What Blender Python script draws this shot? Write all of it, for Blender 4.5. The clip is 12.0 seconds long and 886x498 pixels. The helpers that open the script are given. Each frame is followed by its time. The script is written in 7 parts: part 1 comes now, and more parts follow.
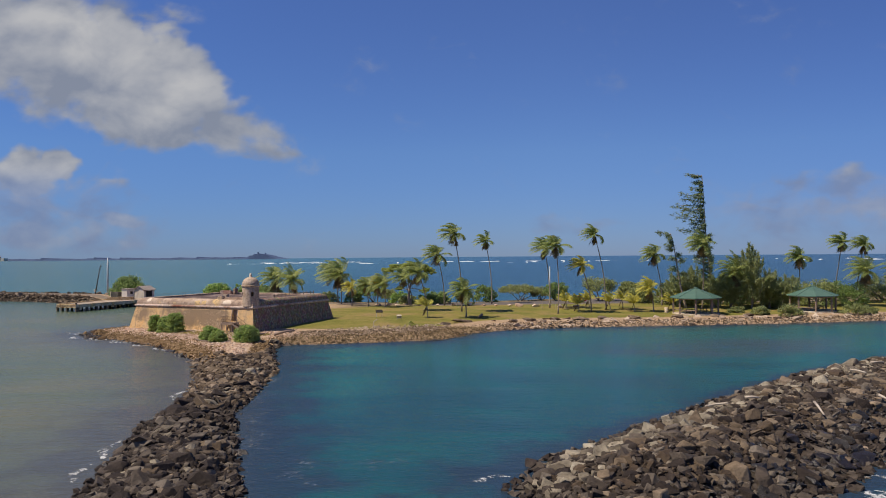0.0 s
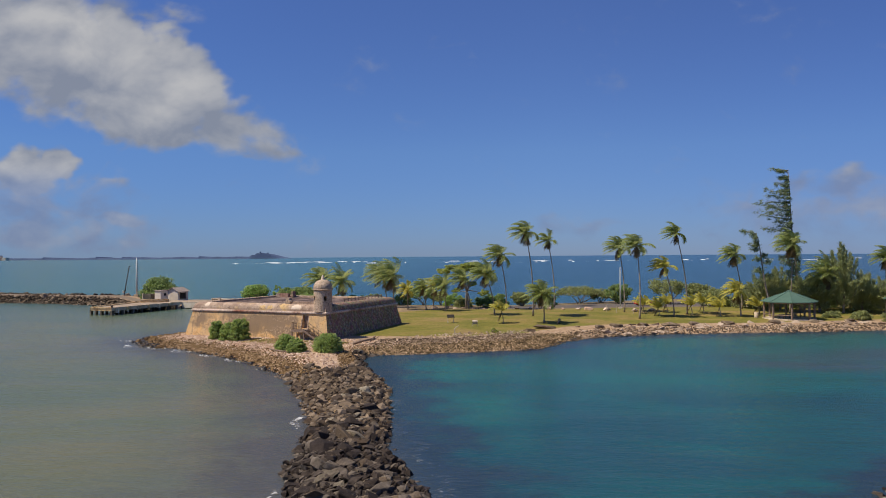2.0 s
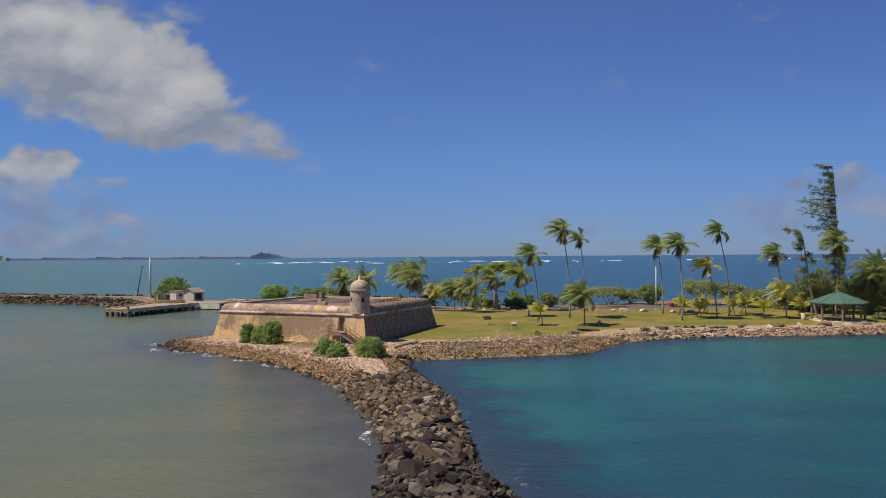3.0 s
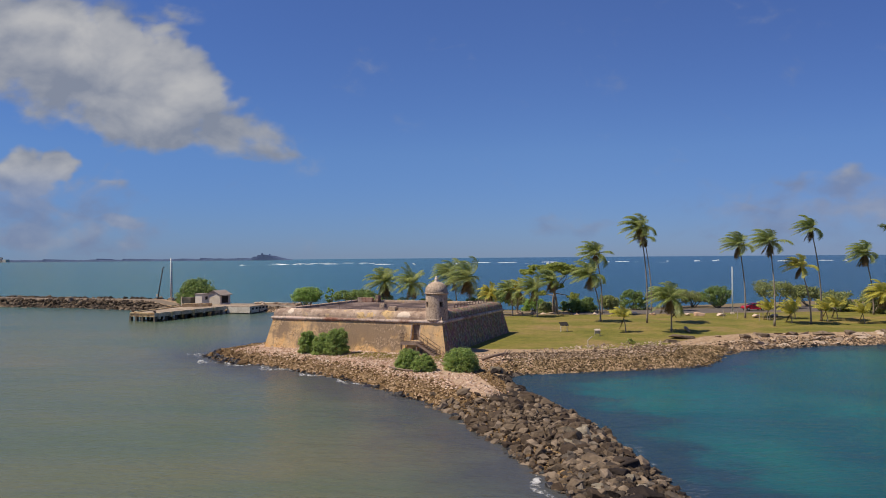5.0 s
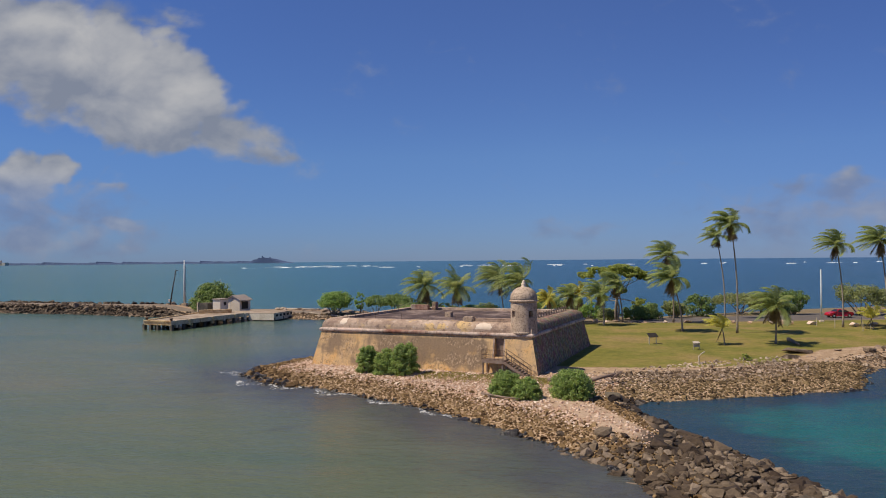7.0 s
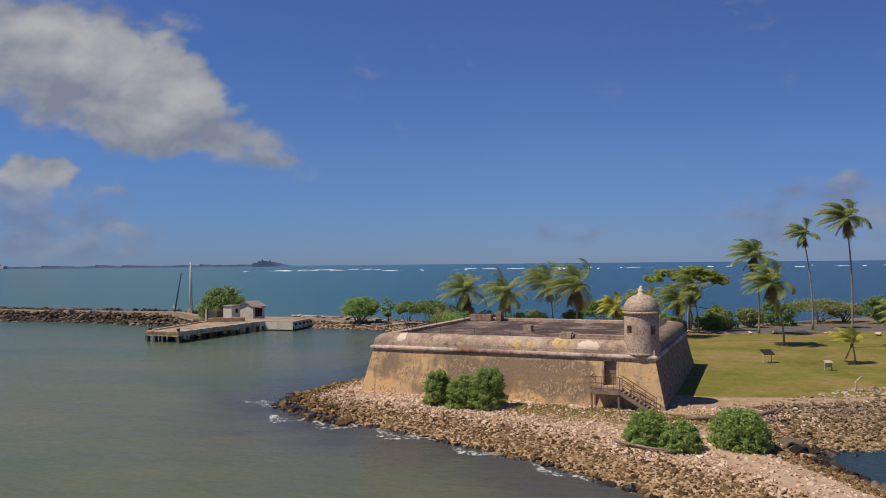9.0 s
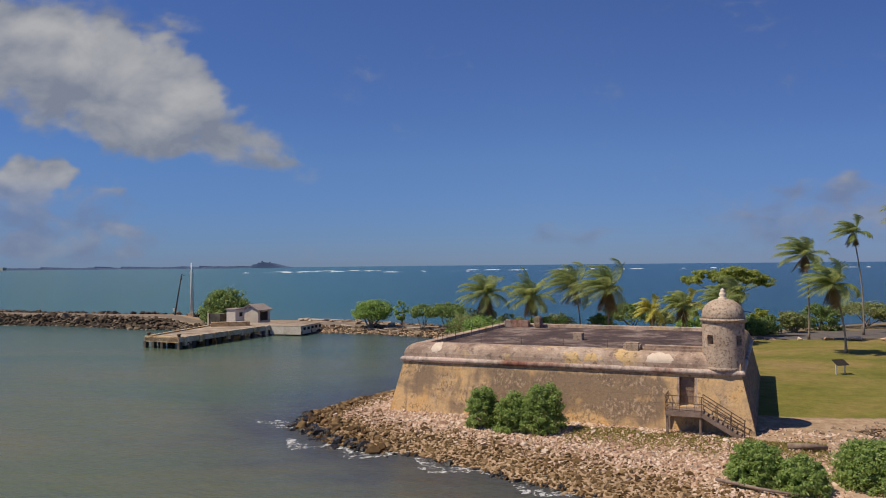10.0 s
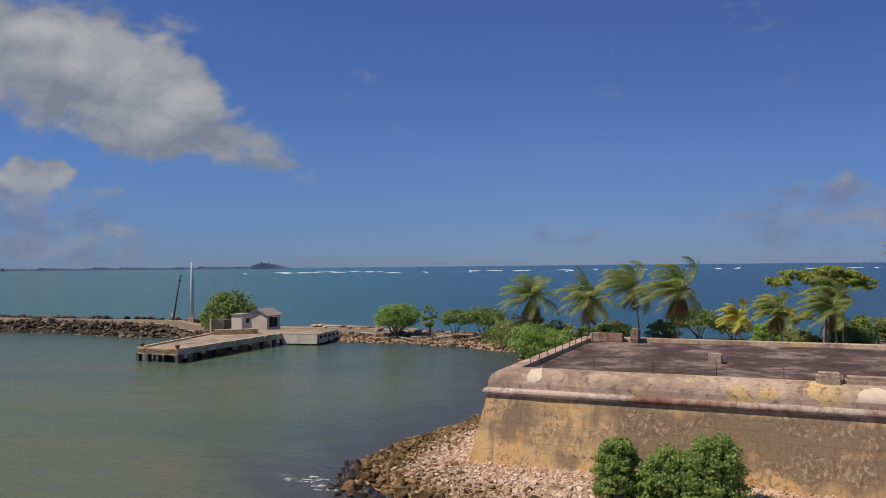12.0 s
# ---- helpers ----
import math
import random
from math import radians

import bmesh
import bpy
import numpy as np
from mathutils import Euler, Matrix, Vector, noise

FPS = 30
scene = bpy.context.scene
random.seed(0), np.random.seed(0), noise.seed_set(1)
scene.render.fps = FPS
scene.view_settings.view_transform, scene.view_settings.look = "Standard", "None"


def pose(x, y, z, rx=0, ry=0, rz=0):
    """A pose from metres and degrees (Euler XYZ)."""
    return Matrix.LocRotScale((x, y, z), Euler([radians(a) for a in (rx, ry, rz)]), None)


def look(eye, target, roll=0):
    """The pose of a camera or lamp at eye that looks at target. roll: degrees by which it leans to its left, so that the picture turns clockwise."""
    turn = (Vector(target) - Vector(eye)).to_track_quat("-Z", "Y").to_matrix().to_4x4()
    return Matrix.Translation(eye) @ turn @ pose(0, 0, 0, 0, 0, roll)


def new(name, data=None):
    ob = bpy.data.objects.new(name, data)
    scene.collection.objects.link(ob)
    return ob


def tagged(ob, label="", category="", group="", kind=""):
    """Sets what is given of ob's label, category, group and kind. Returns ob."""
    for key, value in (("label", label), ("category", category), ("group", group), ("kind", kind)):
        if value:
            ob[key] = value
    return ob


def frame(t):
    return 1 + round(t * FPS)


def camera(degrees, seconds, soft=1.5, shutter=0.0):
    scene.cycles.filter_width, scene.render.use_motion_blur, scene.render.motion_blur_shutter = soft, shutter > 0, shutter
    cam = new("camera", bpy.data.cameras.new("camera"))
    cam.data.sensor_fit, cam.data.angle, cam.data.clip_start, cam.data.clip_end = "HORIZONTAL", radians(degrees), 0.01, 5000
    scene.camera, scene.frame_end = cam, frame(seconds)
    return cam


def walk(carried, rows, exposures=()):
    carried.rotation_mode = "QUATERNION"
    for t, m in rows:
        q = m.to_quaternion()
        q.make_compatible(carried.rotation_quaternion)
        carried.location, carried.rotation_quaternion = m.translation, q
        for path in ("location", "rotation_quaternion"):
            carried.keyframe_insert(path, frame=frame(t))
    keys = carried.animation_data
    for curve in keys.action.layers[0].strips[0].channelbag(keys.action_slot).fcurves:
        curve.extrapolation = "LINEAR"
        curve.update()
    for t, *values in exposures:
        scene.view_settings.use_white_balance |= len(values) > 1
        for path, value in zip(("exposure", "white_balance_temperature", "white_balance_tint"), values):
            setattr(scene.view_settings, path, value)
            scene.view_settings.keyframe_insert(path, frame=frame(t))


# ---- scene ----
# ---- camera and walk ----
cam = camera(63.0, 12.0, 1.0)
# seconds, eye x, y, z, yaw, pitch, roll in degrees
ROWS = [
    (0, -1.09, 1.39, 12.28, 4.241, 0.497, -0.468),
    (0.5, -4.57, 3.75, 12.45, 4.252, 0.482, -0.452),
    (1, -7.96, 5.99, 12.52, 4.259, 0.470, -0.443),
    (1.5, -11.26, 8.19, 12.54, 4.261, 0.461, -0.439),
    (2, -14.47, 10.40, 12.51, 4.259, 0.458, -0.439),
    (2.5, -17.58, 12.66, 12.46, 4.255, 0.461, -0.442),
    (3, -20.60, 15.02, 12.39, 4.248, 0.470, -0.449),
    (3.5, -23.53, 17.51, 12.31, 4.239, 0.487, -0.457),
    (4, -26.35, 20.14, 12.24, 4.229, 0.512, -0.467),
    (4.5, -29.09, 22.92, 12.17, 4.218, 0.544, -0.478),
    (5, -31.73, 25.88, 12.11, 4.207, 0.584, -0.489),
    (5.5, -34.27, 29.00, 12.06, 4.195, 0.631, -0.500),
    (6, -36.73, 32.28, 12.01, 4.182, 0.685, -0.511),
    (6.5, -39.09, 35.71, 11.97, 4.170, 0.744, -0.521),
    (7, -41.36, 39.28, 11.92, 4.157, 0.807, -0.530),
    (7.5, -43.54, 42.97, 11.88, 4.145, 0.874, -0.539),
    (8, -45.64, 46.74, 11.83, 4.132, 0.941, -0.546),
    (8.5, -47.66, 50.58, 11.77, 4.119, 1.008, -0.552),
    (9, -49.59, 54.46, 11.71, 4.105, 1.073, -0.557),
    (9.5, -51.45, 58.34, 11.64, 4.090, 1.132, -0.561),
    (10, -53.22, 62.18, 11.57, 4.074, 1.183, -0.565),
    (10.5, -54.93, 65.96, 11.50, 4.057, 1.224, -0.568),
    (11, -56.56, 69.64, 11.44, 4.037, 1.251, -0.571),
    (11.5, -58.13, 73.18, 11.40, 4.015, 1.262, -0.574),
    (12, -59.63, 76.54, 11.39, 3.989, 1.251, -0.578),
]


def eye_pose(x, y, z, yaw, pitch, roll):
    return pose(x, y, z, 0, 0, yaw) @ pose(0, 0, 0, 90 + pitch) @ pose(0, 0, 0, 0, 0, roll)


walk(cam, [(t, eye_pose(*r)) for t, *r in ROWS], [(0.0, 0.02), (5.0, -0.02), (7.0, -0.07), (9.0, -0.15), (12.0, -0.2)])

# ---- light ----
SUN_EL, SUN_AZ = 56.0, -110.0  # azimuth clockwise from +y, where the sun stands
SUN_STRENGTH, SKY_STRENGTH = 5.0, 0.085
sun_way = Vector((math.sin(radians(SUN_AZ)) * math.cos(radians(SUN_EL)), math.cos(radians(SUN_AZ)) * math.cos(radians(SUN_EL)), math.sin(radians(SUN_EL))))
sun_data = bpy.data.lights.new("sun", "SUN")
sun_data.energy, sun_data.angle, sun_data.color = SUN_STRENGTH, radians(0.5), (1.0, 0.87, 0.70)
sun = new("sun", sun_data)
sun.matrix_world = look((sun_way * 100)[:], (0, 0, 0))


# ---- node helpers ----
def plug(nt, socket, value):
    if isinstance(value, bpy.types.NodeSocket):
        nt.links.new(value, socket)
    elif isinstance(value, (tuple, list)) and len(value) == 3 and socket.type == "RGBA":
        socket.default_value = (*value, 1)
    else:
        socket.default_value = value


def calc(nt, op, a, b=0.0, clamp=False):
    n = nt.nodes.new("ShaderNodeMath")
    n.operation, n.use_clamp = op, clamp
    plug(nt, n.inputs[0], a)
    plug(nt, n.inputs[1], b)
    return n.outputs[0]


def remap(nt, v, a, b, c=0.0, d=1.0, smooth=True):
    n = nt.nodes.new("ShaderNodeMapRange")
    n.interpolation_type = "SMOOTHSTEP" if smooth else "LINEAR"
    for i, x in enumerate((v, a, b, c, d)):
        plug(nt, n.inputs[i], x)
    return n.outputs[0]


def mix(nt, fac, a, b, blend="MIX"):
    n = nt.nodes.new("ShaderNodeMix")
    n.data_type, n.blend_type = "RGBA", blend
    plug(nt, n.inputs[0], fac)
    plug(nt, n.inputs[6], a)
    plug(nt, n.inputs[7], b)
    return n.outputs[2]


def place(nt):
    return nt.nodes.new("ShaderNodeNewGeometry").outputs["Position"]


def scaled(nt, vec, s):
    n = nt.nodes.new("ShaderNodeVectorMath")
    n.operation = "MULTIPLY"
    plug(nt, n.inputs[0], vec)
    n.inputs[1].default_value = s
    return n.outputs[0]


def grain(nt, vec, scale, detail=4.0, rough=0.6, warp=0.0):
    n = nt.nodes.new("ShaderNodeTexNoise")
    plug(nt, n.inputs["Vector"], vec)
    n.inputs["Scale"].default_value, n.inputs["Detail"].default_value = scale, detail
    n.inputs["Roughness"].default_value, n.inputs["Distortion"].default_value = rough, warp
    return n.outputs[0]


def ramp(nt, fac, stops):
    n = nt.nodes.new("ShaderNodeValToRGB")
    e = n.color_ramp.elements
    while len(e) < len(stops):
        e.new(0.5)
    for i, (p, c) in enumerate(stops):
        e[i].position, e[i].color = p, (*c, 1)
    plug(nt, n.inputs[0], fac)
    return n.outputs[0]


def split(nt, vec):
    n = nt.nodes.new("ShaderNodeSeparateXYZ")
    plug(nt, n.inputs[0], vec)
    return n.outputs[0], n.outputs[1], n.outputs[2]


def field(nt, name):
    n = nt.nodes.new("ShaderNodeAttribute")
    n.attribute_name = name
    return n.outputs["Fac"]


def blank(name, rough=0.85, spec=0.3, metal=0.0):
    m = bpy.data.materials.new(name)
    m.use_nodes = True
    b = m.node_tree.nodes["Principled BSDF"]
    b.inputs["Roughness"].default_value, b.inputs["Metallic"].default_value = rough, metal
    b.inputs["Specular IOR Level"].default_value = spec
    return m, m.node_tree, b


def bumped(nt, b, height, strength=0.4, distance=0.05):
    n = nt.nodes.new("ShaderNodeBump")
    n.inputs["Strength"].default_value, n.inputs["Distance"].default_value = strength, distance
    plug(nt, n.inputs["Height"], height)
    nt.links.new(n.outputs[0], b.inputs["Normal"])


def surface(name, stops, coarse=0.6, fine=9.0, vary=0.25, by="", rough=0.85, spec=0.3, metal=0.0, bump=0.4, depth=0.04):
    """A surface whose colour runs over the stops by coarse noise, with fine grain over it. by: 'piece' or 'island' adds a tint for each."""
    m, nt, b = blank(name, rough, spec, metal)
    p = place(nt)
    f = grain(nt, p, coarse, 5.0, 0.62, 0.4)
    if by == "piece":
        f = calc(nt, "ADD", calc(nt, "MULTIPLY", f, 0.55), calc(nt, "MULTIPLY", nt.nodes.new("ShaderNodeObjectInfo").outputs["Random"], 0.5))
    elif by == "island":
        f = calc(nt, "ADD", calc(nt, "MULTIPLY", f, 0.5), calc(nt, "MULTIPLY", nt.nodes.new("ShaderNodeNewGeometry").outputs["Random Per Island"], 0.55))
    c = ramp(nt, f, stops)
    g = grain(nt, p, fine, 5.0, 0.7)
    c = mix(nt, 1.0, c, ramp(nt, g, [(0.25, (1 - vary,) * 3), (0.75, (1 + vary,) * 3)]), "MULTIPLY")
    plug(nt, b.inputs["Base Color"], c)
    bumped(nt, b, g, bump, depth)
    return m


# ---- sky ----
world = bpy.data.worlds.new("sky")
scene.world = world
world.use_nodes = True
wt = world.node_tree
sky = wt.nodes.new("ShaderNodeTexSky")
sky.sky_type, sky.sun_disc = "NISHITA", False
sky.sun_elevation, sky.sun_rotation = radians(SUN_EL), radians(SUN_AZ)
sky.air_density, sky.dust_density, sky.ozone_density = 1.0, 0.0, 5.0
way = wt.nodes.new("ShaderNodeTexCoord").outputs["Generated"]
wx, wy, wz = split(wt, way)
ahead = calc(wt, "MAXIMUM", wy, 0.05)
su, sv = calc(wt, "DIVIDE", wx, ahead), calc(wt, "DIVIDE", wz, ahead)
flat = wt.nodes.new("ShaderNodeCombineXYZ")
plug(wt, flat.inputs[0], su)
plug(wt, flat.inputs[1], calc(wt, "MULTIPLY", sv, 1.5))
fine_puff = grain(wt, flat.outputs[0], 9.0, 8.0, 0.58, 0.2)
billow_x = calc(wt, "MULTIPLY", calc(wt, "SUBTRACT", grain(wt, flat.outputs[0], 11.0, 3.0, 0.55), 0.5), 0.09)
billow_y = calc(wt, "MULTIPLY", calc(wt, "SUBTRACT", grain(wt, scaled(wt, flat.outputs[0], (1.0, -1.0, 1.0)), 11.0, 3.0, 0.55), 0.5), 0.07)
round_puff = calc(wt, "ABSOLUTE", calc(wt, "SUBTRACT", grain(wt, flat.outputs[0], 11.0, 2.0, 0.5, 0.3), 0.5))
puff = calc(wt, "ADD", fine_puff, calc(wt, "MULTIPLY", round_puff, -0.9))
# cumulus banks: across, up, half width, half height, lean, strength
BANKS = [(-0.548, 0.308, 0.060, 0.050, -0.45, 1.15), (-0.640, 0.300, 0.120, 0.085, -0.15, 1.15), (-0.462, 0.268, 0.065, 0.050, -0.45, 1.25), (-0.545, 0.262, 0.120, 0.075, -0.35, 1.35), (-0.440, 0.225, 0.070, 0.055, -0.35, 1.30), (-0.400, 0.205, 0.050, 0.045, -0.35, 1.15), (-0.500, 0.195, 0.105, 0.035, -0.15, 1.15),
         (-0.345, 0.174, 0.050, 0.026, -0.35, 0.72), (-0.310, 0.160, 0.034, 0.012, -0.30, 0.5), (-0.690, 0.350, 0.180, 0.060, 0.00, 0.72), (-0.470, 0.345, 0.060, 0.020, -0.20, 0.42),
         (-0.678, 0.122, 0.050, 0.034, -0.05, 1.30), (-0.640, 0.135, 0.028, 0.022, 0.00, 1.10), (-0.660, 0.075, 0.120, 0.045, 0.00, 0.62), (-0.535, 0.052, 0.036, 0.016, -0.10, 0.75), (-0.570, 0.098, 0.040, 0.014, 0.00, 0.55), (-0.640, 0.030, 0.150, 0.028, 0.00, 0.62),
         (0.470, 0.092, 0.080, 0.020, 0.06, 0.74), (0.530, 0.070, 0.070, 0.030, 0.10, 0.70), (0.425, 0.064, 0.030, 0.022, 0.10, 0.60), (0.480, 0.050, 0.240, 0.050, 0.00, 0.46), (0.350, 0.055, 0.060, 0.012, 0.00, 0.52), (0.075, 0.040, 0.030, 0.014, 0.00, 0.52), (0.120, 0.042, 0.060, 0.010, 0.00, 0.45), (-0.980, 0.300, 0.160, 0.120, 0.10, 0.90), (0.950, 0.120, 0.200, 0.050, 0.00, 0.80)]
bank = crown_lit = None
for cx, cy, hw, hh, lean, power in BANKS:
    dx, dy = calc(wt, "SUBTRACT", calc(wt, "ADD", su, billow_x), cx), calc(wt, "SUBTRACT", calc(wt, "ADD", sv, billow_y), cy)
    dy = calc(wt, "SUBTRACT", dy, calc(wt, "MULTIPLY", dx, lean))
    r = calc(wt, "ADD", calc(wt, "POWER", calc(wt, "ABSOLUTE", calc(wt, "DIVIDE", dx, hw)), 2.0), calc(wt, "POWER", calc(wt, "ABSOLUTE", calc(wt, "DIVIDE", dy, hh)), 2.0))
    one = calc(wt, "MULTIPLY", remap(wt, r, 0.0, 2.0, 1.0, 0.0, False), power)
    top = calc(wt, "MULTIPLY", one, remap(wt, calc(wt, "DIVIDE", dy, hh), -0.7, 0.7, 0.15, 1.0))
    bank = one if bank is None else calc(wt, "MAXIMUM", bank, one)
    crown_lit = top if crown_lit is None else calc(wt, "MAXIMUM", crown_lit, top)
body = calc(wt, "ADD", bank, calc(wt, "MULTIPLY", calc(wt, "SUBTRACT", puff, 0.38), 1.5))
cover = calc(wt, "MULTIPLY", remap(wt, body, 0.20, 0.86), remap(wt, wy, 0.05, 0.2))
cover = calc(wt, "MULTIPLY", calc(wt, "POWER", cover, 1.25), 0.92)
shift = wt.nodes.new("ShaderNodeVectorMath")
plug(wt, shift.inputs[0], flat.outputs[0])
shift.inputs[1].default_value = (-0.012, 0.035, 0.0)
relief = calc(wt, "SUBTRACT", grain(wt, flat.outputs[0], 10.0, 5.0, 0.5, 0.3), grain(wt, shift.outputs[0], 10.0, 5.0, 0.5, 0.3))
lit = calc(wt, "ADD", calc(wt, "MULTIPLY", relief, 1.9), calc(wt, "ADD", 0.14, calc(wt, "MULTIPLY", remap(wt, crown_lit, 0.1, 1.3), 0.62)), True)
cloud = mix(wt, lit, (2.75, 3.05, 3.75), (5.9, 5.85, 5.8))
low_veil = remap(wt, wz, 0.13, 0.06)
cloud = mix(wt, calc(wt, "MULTIPLY", low_veil, 0.75), cloud, mix(wt, lit, (2.0, 2.42, 4.1), (4.3, 4.4, 5.0)))
cover = calc(wt, "MULTIPLY", cover, remap(wt, low_veil, 0.0, 1.0, 1.0, 0.70))
tint = mix(wt, 1.0, sky.outputs[0], ramp(wt, wz, [(0.0, (0.30, 0.455, 0.96)), (0.05, (0.38, 0.53, 0.985)), (0.14, (0.515, 0.665, 1.05)), (0.36, (0.605, 0.71, 1.14)), (1.0, (0.70, 0.76, 1.05))]), "MULTIPLY")
tint = mix(wt, 1.0, tint, ramp(wt, remap(wt, su, -0.7, 0.7, 0.0, 1.0, False), [(0.0, (1.0, 1.02, 0.99)), (0.55, (1.12, 1.07, 1.0)), (1.0, (0.93, 0.90, 0.91))]), "MULTIPLY")
bg = wt.nodes["Background"]
plug(wt, bg.inputs[0], mix(wt, cover, tint, cloud))
bg.inputs[1].default_value = SKY_STRENGTH


# ---- materials ----
# the fort's corner by the turret, unit ways along its front and along its shaded side
FN = Vector((-37.98, 108.45, 0))
FU, FV = Vector((-0.947, 0.321, 0)), Vector((0.350, 0.937, 0))


def along_front(nt, p):
    """Metres along the fort's front, from the turret's corner, and the height."""
    x, y, z = split(nt, p)
    a = calc(nt, "ADD", calc(nt, "MULTIPLY", calc(nt, "SUBTRACT", x, FN.x), FU.x), calc(nt, "MULTIPLY", calc(nt, "SUBTRACT", y, FN.y), FU.y))
    return a, z


def window(nt, v, a, c, d, e):
    """Rises from a to c, falls from d to e."""
    return calc(nt, "MULTIPLY", remap(nt, v, a, c), remap(nt, v, d, e, 1.0, 0.0))


m_plaster_ochre, nt, b = blank("ochre_plaster", 0.92, 0.2)
p = place(nt)
broad = grain(nt, scaled(nt, p, (1.0, 1.0, 1.8)), 0.16, 4.0, 0.55, 0.5)
drips = grain(nt, scaled(nt, p, (1.0, 1.0, 0.10)), 1.5, 5.0, 0.6, 0.3)
cloudy = grain(nt, scaled(nt, p, (1.0, 1.0, 0.8)), 0.7, 6.0, 0.62, 0.5)
chip = grain(nt, scaled(nt, p, (1.0, 1.0, 0.7)), 5.0, 6.0, 0.68, 0.2)
where = grain(nt, scaled(nt, p, (1.0, 1.0, 1.6)), 0.42, 3.0, 0.5, 0.6)
spot = grain(nt, p, 8.0, 5.0, 0.65)
c = ramp(nt, cloudy, [(0.32, (0.68, 0.41, 0.165)), (0.46, (0.65, 0.44, 0.22)), (0.60, (0.58, 0.40, 0.22)), (0.72, (0.70, 0.49, 0.28))])
stain = calc(nt, "ADD", calc(nt, "MULTIPLY", broad, 0.62), calc(nt, "ADD", calc(nt, "MULTIPLY", drips, 0.22), calc(nt, "MULTIPLY", cloudy, 0.34)))
run, rise = along_front(nt, p)
grimy = calc(nt, "MULTIPLY", window(nt, run, 3.0, 5.5, 14.5, 18.5), window(nt, rise, 0.9, 2.0, 3.6, 4.4))
stain = calc(nt, "ADD", stain, calc(nt, "MULTIPLY", calc(nt, "SUBTRACT", grimy, 0.45), 0.19))
c = mix(nt, remap(nt, stain, 0.48, 0.64, 0.0, 0.9), c, (0.245, 0.178, 0.12))
c = mix(nt, calc(nt, "MULTIPLY", remap(nt, drips, 0.55, 0.72), 0.4), c, (0.20, 0.15, 0.11))
flaked = calc(nt, "MULTIPLY", remap(nt, where, 0.46, 0.58), remap(nt, chip, 0.545, 0.57))
c = mix(nt, calc(nt, "MULTIPLY", flaked, 0.5), c, (0.64, 0.48, 0.33))
bare = calc(nt, "MULTIPLY", remap(nt, where, 0.44, 0.56), remap(nt, chip, 0.47, 0.43))
c = mix(nt, calc(nt, "MULTIPLY", bare, 0.6), c, (0.17, 0.125, 0.09))
c = mix(nt, 1.0, c, ramp(nt, spot, [(0.3, (0.86, 0.86, 0.86)), (0.7, (1.13, 1.12, 1.10))]), "MULTIPLY")
plug(nt, b.inputs["Base Color"], c)
bumped(nt, b, calc(nt, "ADD", spot, calc(nt, "MULTIPLY", chip, 2.0)), 0.45, 0.05)

m_plaster_grey, nt, b = blank("weathered_grey_plaster", 0.93, 0.2)
p = place(nt)
big = grain(nt, p, 0.45, 5.0, 0.6, 0.6)
patch = grain(nt, p, 0.62, 5.0, 0.6, 0.4)
area = grain(nt, p, 0.10, 2.0, 0.5, 0.2)
spot = grain(nt, p, 2.6, 6.0, 0.66, 0.3)
dust = grain(nt, p, 9.0, 4.0, 0.6)
c = ramp(nt, big, [(0.32, (0.24, 0.165, 0.125)), (0.48, (0.40, 0.295, 0.22)), (0.66, (0.56, 0.435, 0.335))])
c = mix(nt, calc(nt, "MULTIPLY", remap(nt, patch, 0.515, 0.56), calc(nt, "MAXIMUM", remap(nt, area, 0.5, 0.6, 0.0, 0.5), window(nt, along_front(nt, p)[0], 5.5, 7.5, 13.5, 15.5))), c, (0.60, 0.42, 0.20))
c = mix(nt, calc(nt, "MULTIPLY", remap(nt, spot, 0.54, 0.64), 0.65), c, (0.15, 0.11, 0.095))
c = mix(nt, calc(nt, "MULTIPLY", remap(nt, spot, 0.42, 0.36), 0.55), c, (0.58, 0.49, 0.41))
c = mix(nt, 1.0, c, ramp(nt, dust, [(0.3, (0.84, 0.84, 0.84)), (0.7, (1.14, 1.14, 1.14))]), "MULTIPLY")
plug(nt, b.inputs["Base Color"], c)
bumped(nt, b, spot, 0.5, 0.06)

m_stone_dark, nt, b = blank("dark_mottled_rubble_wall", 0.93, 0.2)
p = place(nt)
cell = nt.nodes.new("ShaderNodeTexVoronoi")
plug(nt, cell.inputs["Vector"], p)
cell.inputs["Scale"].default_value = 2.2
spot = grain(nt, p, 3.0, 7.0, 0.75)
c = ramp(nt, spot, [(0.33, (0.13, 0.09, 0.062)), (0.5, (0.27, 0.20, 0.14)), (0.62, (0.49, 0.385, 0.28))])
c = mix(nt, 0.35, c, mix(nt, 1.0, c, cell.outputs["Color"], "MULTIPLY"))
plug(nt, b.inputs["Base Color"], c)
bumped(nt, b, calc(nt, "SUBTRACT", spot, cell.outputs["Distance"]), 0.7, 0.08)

m_cordon, nt, b = blank("stained_cordon_plaster", 0.93, 0.2)
p = place(nt)
big, spot = grain(nt, p, 0.22, 4.0, 0.6, 0.4), grain(nt, scaled(nt, p, (1.0, 1.0, 0.6)), 3.2, 6.0, 0.68, 0.2)
big = calc(nt, "SUBTRACT", calc(nt, "ADD", big, 0.07), calc(nt, "MULTIPLY", window(nt, along_front(nt, p)[0], 6.0, 9.0, 14.5, 17.0), 0.14))
c = ramp(nt, big, [(0.36, (0.25, 0.12, 0.085)), (0.46, (0.31, 0.195, 0.15)), (0.52, (0.42, 0.33, 0.27)), (0.66, (0.55, 0.45, 0.38))])
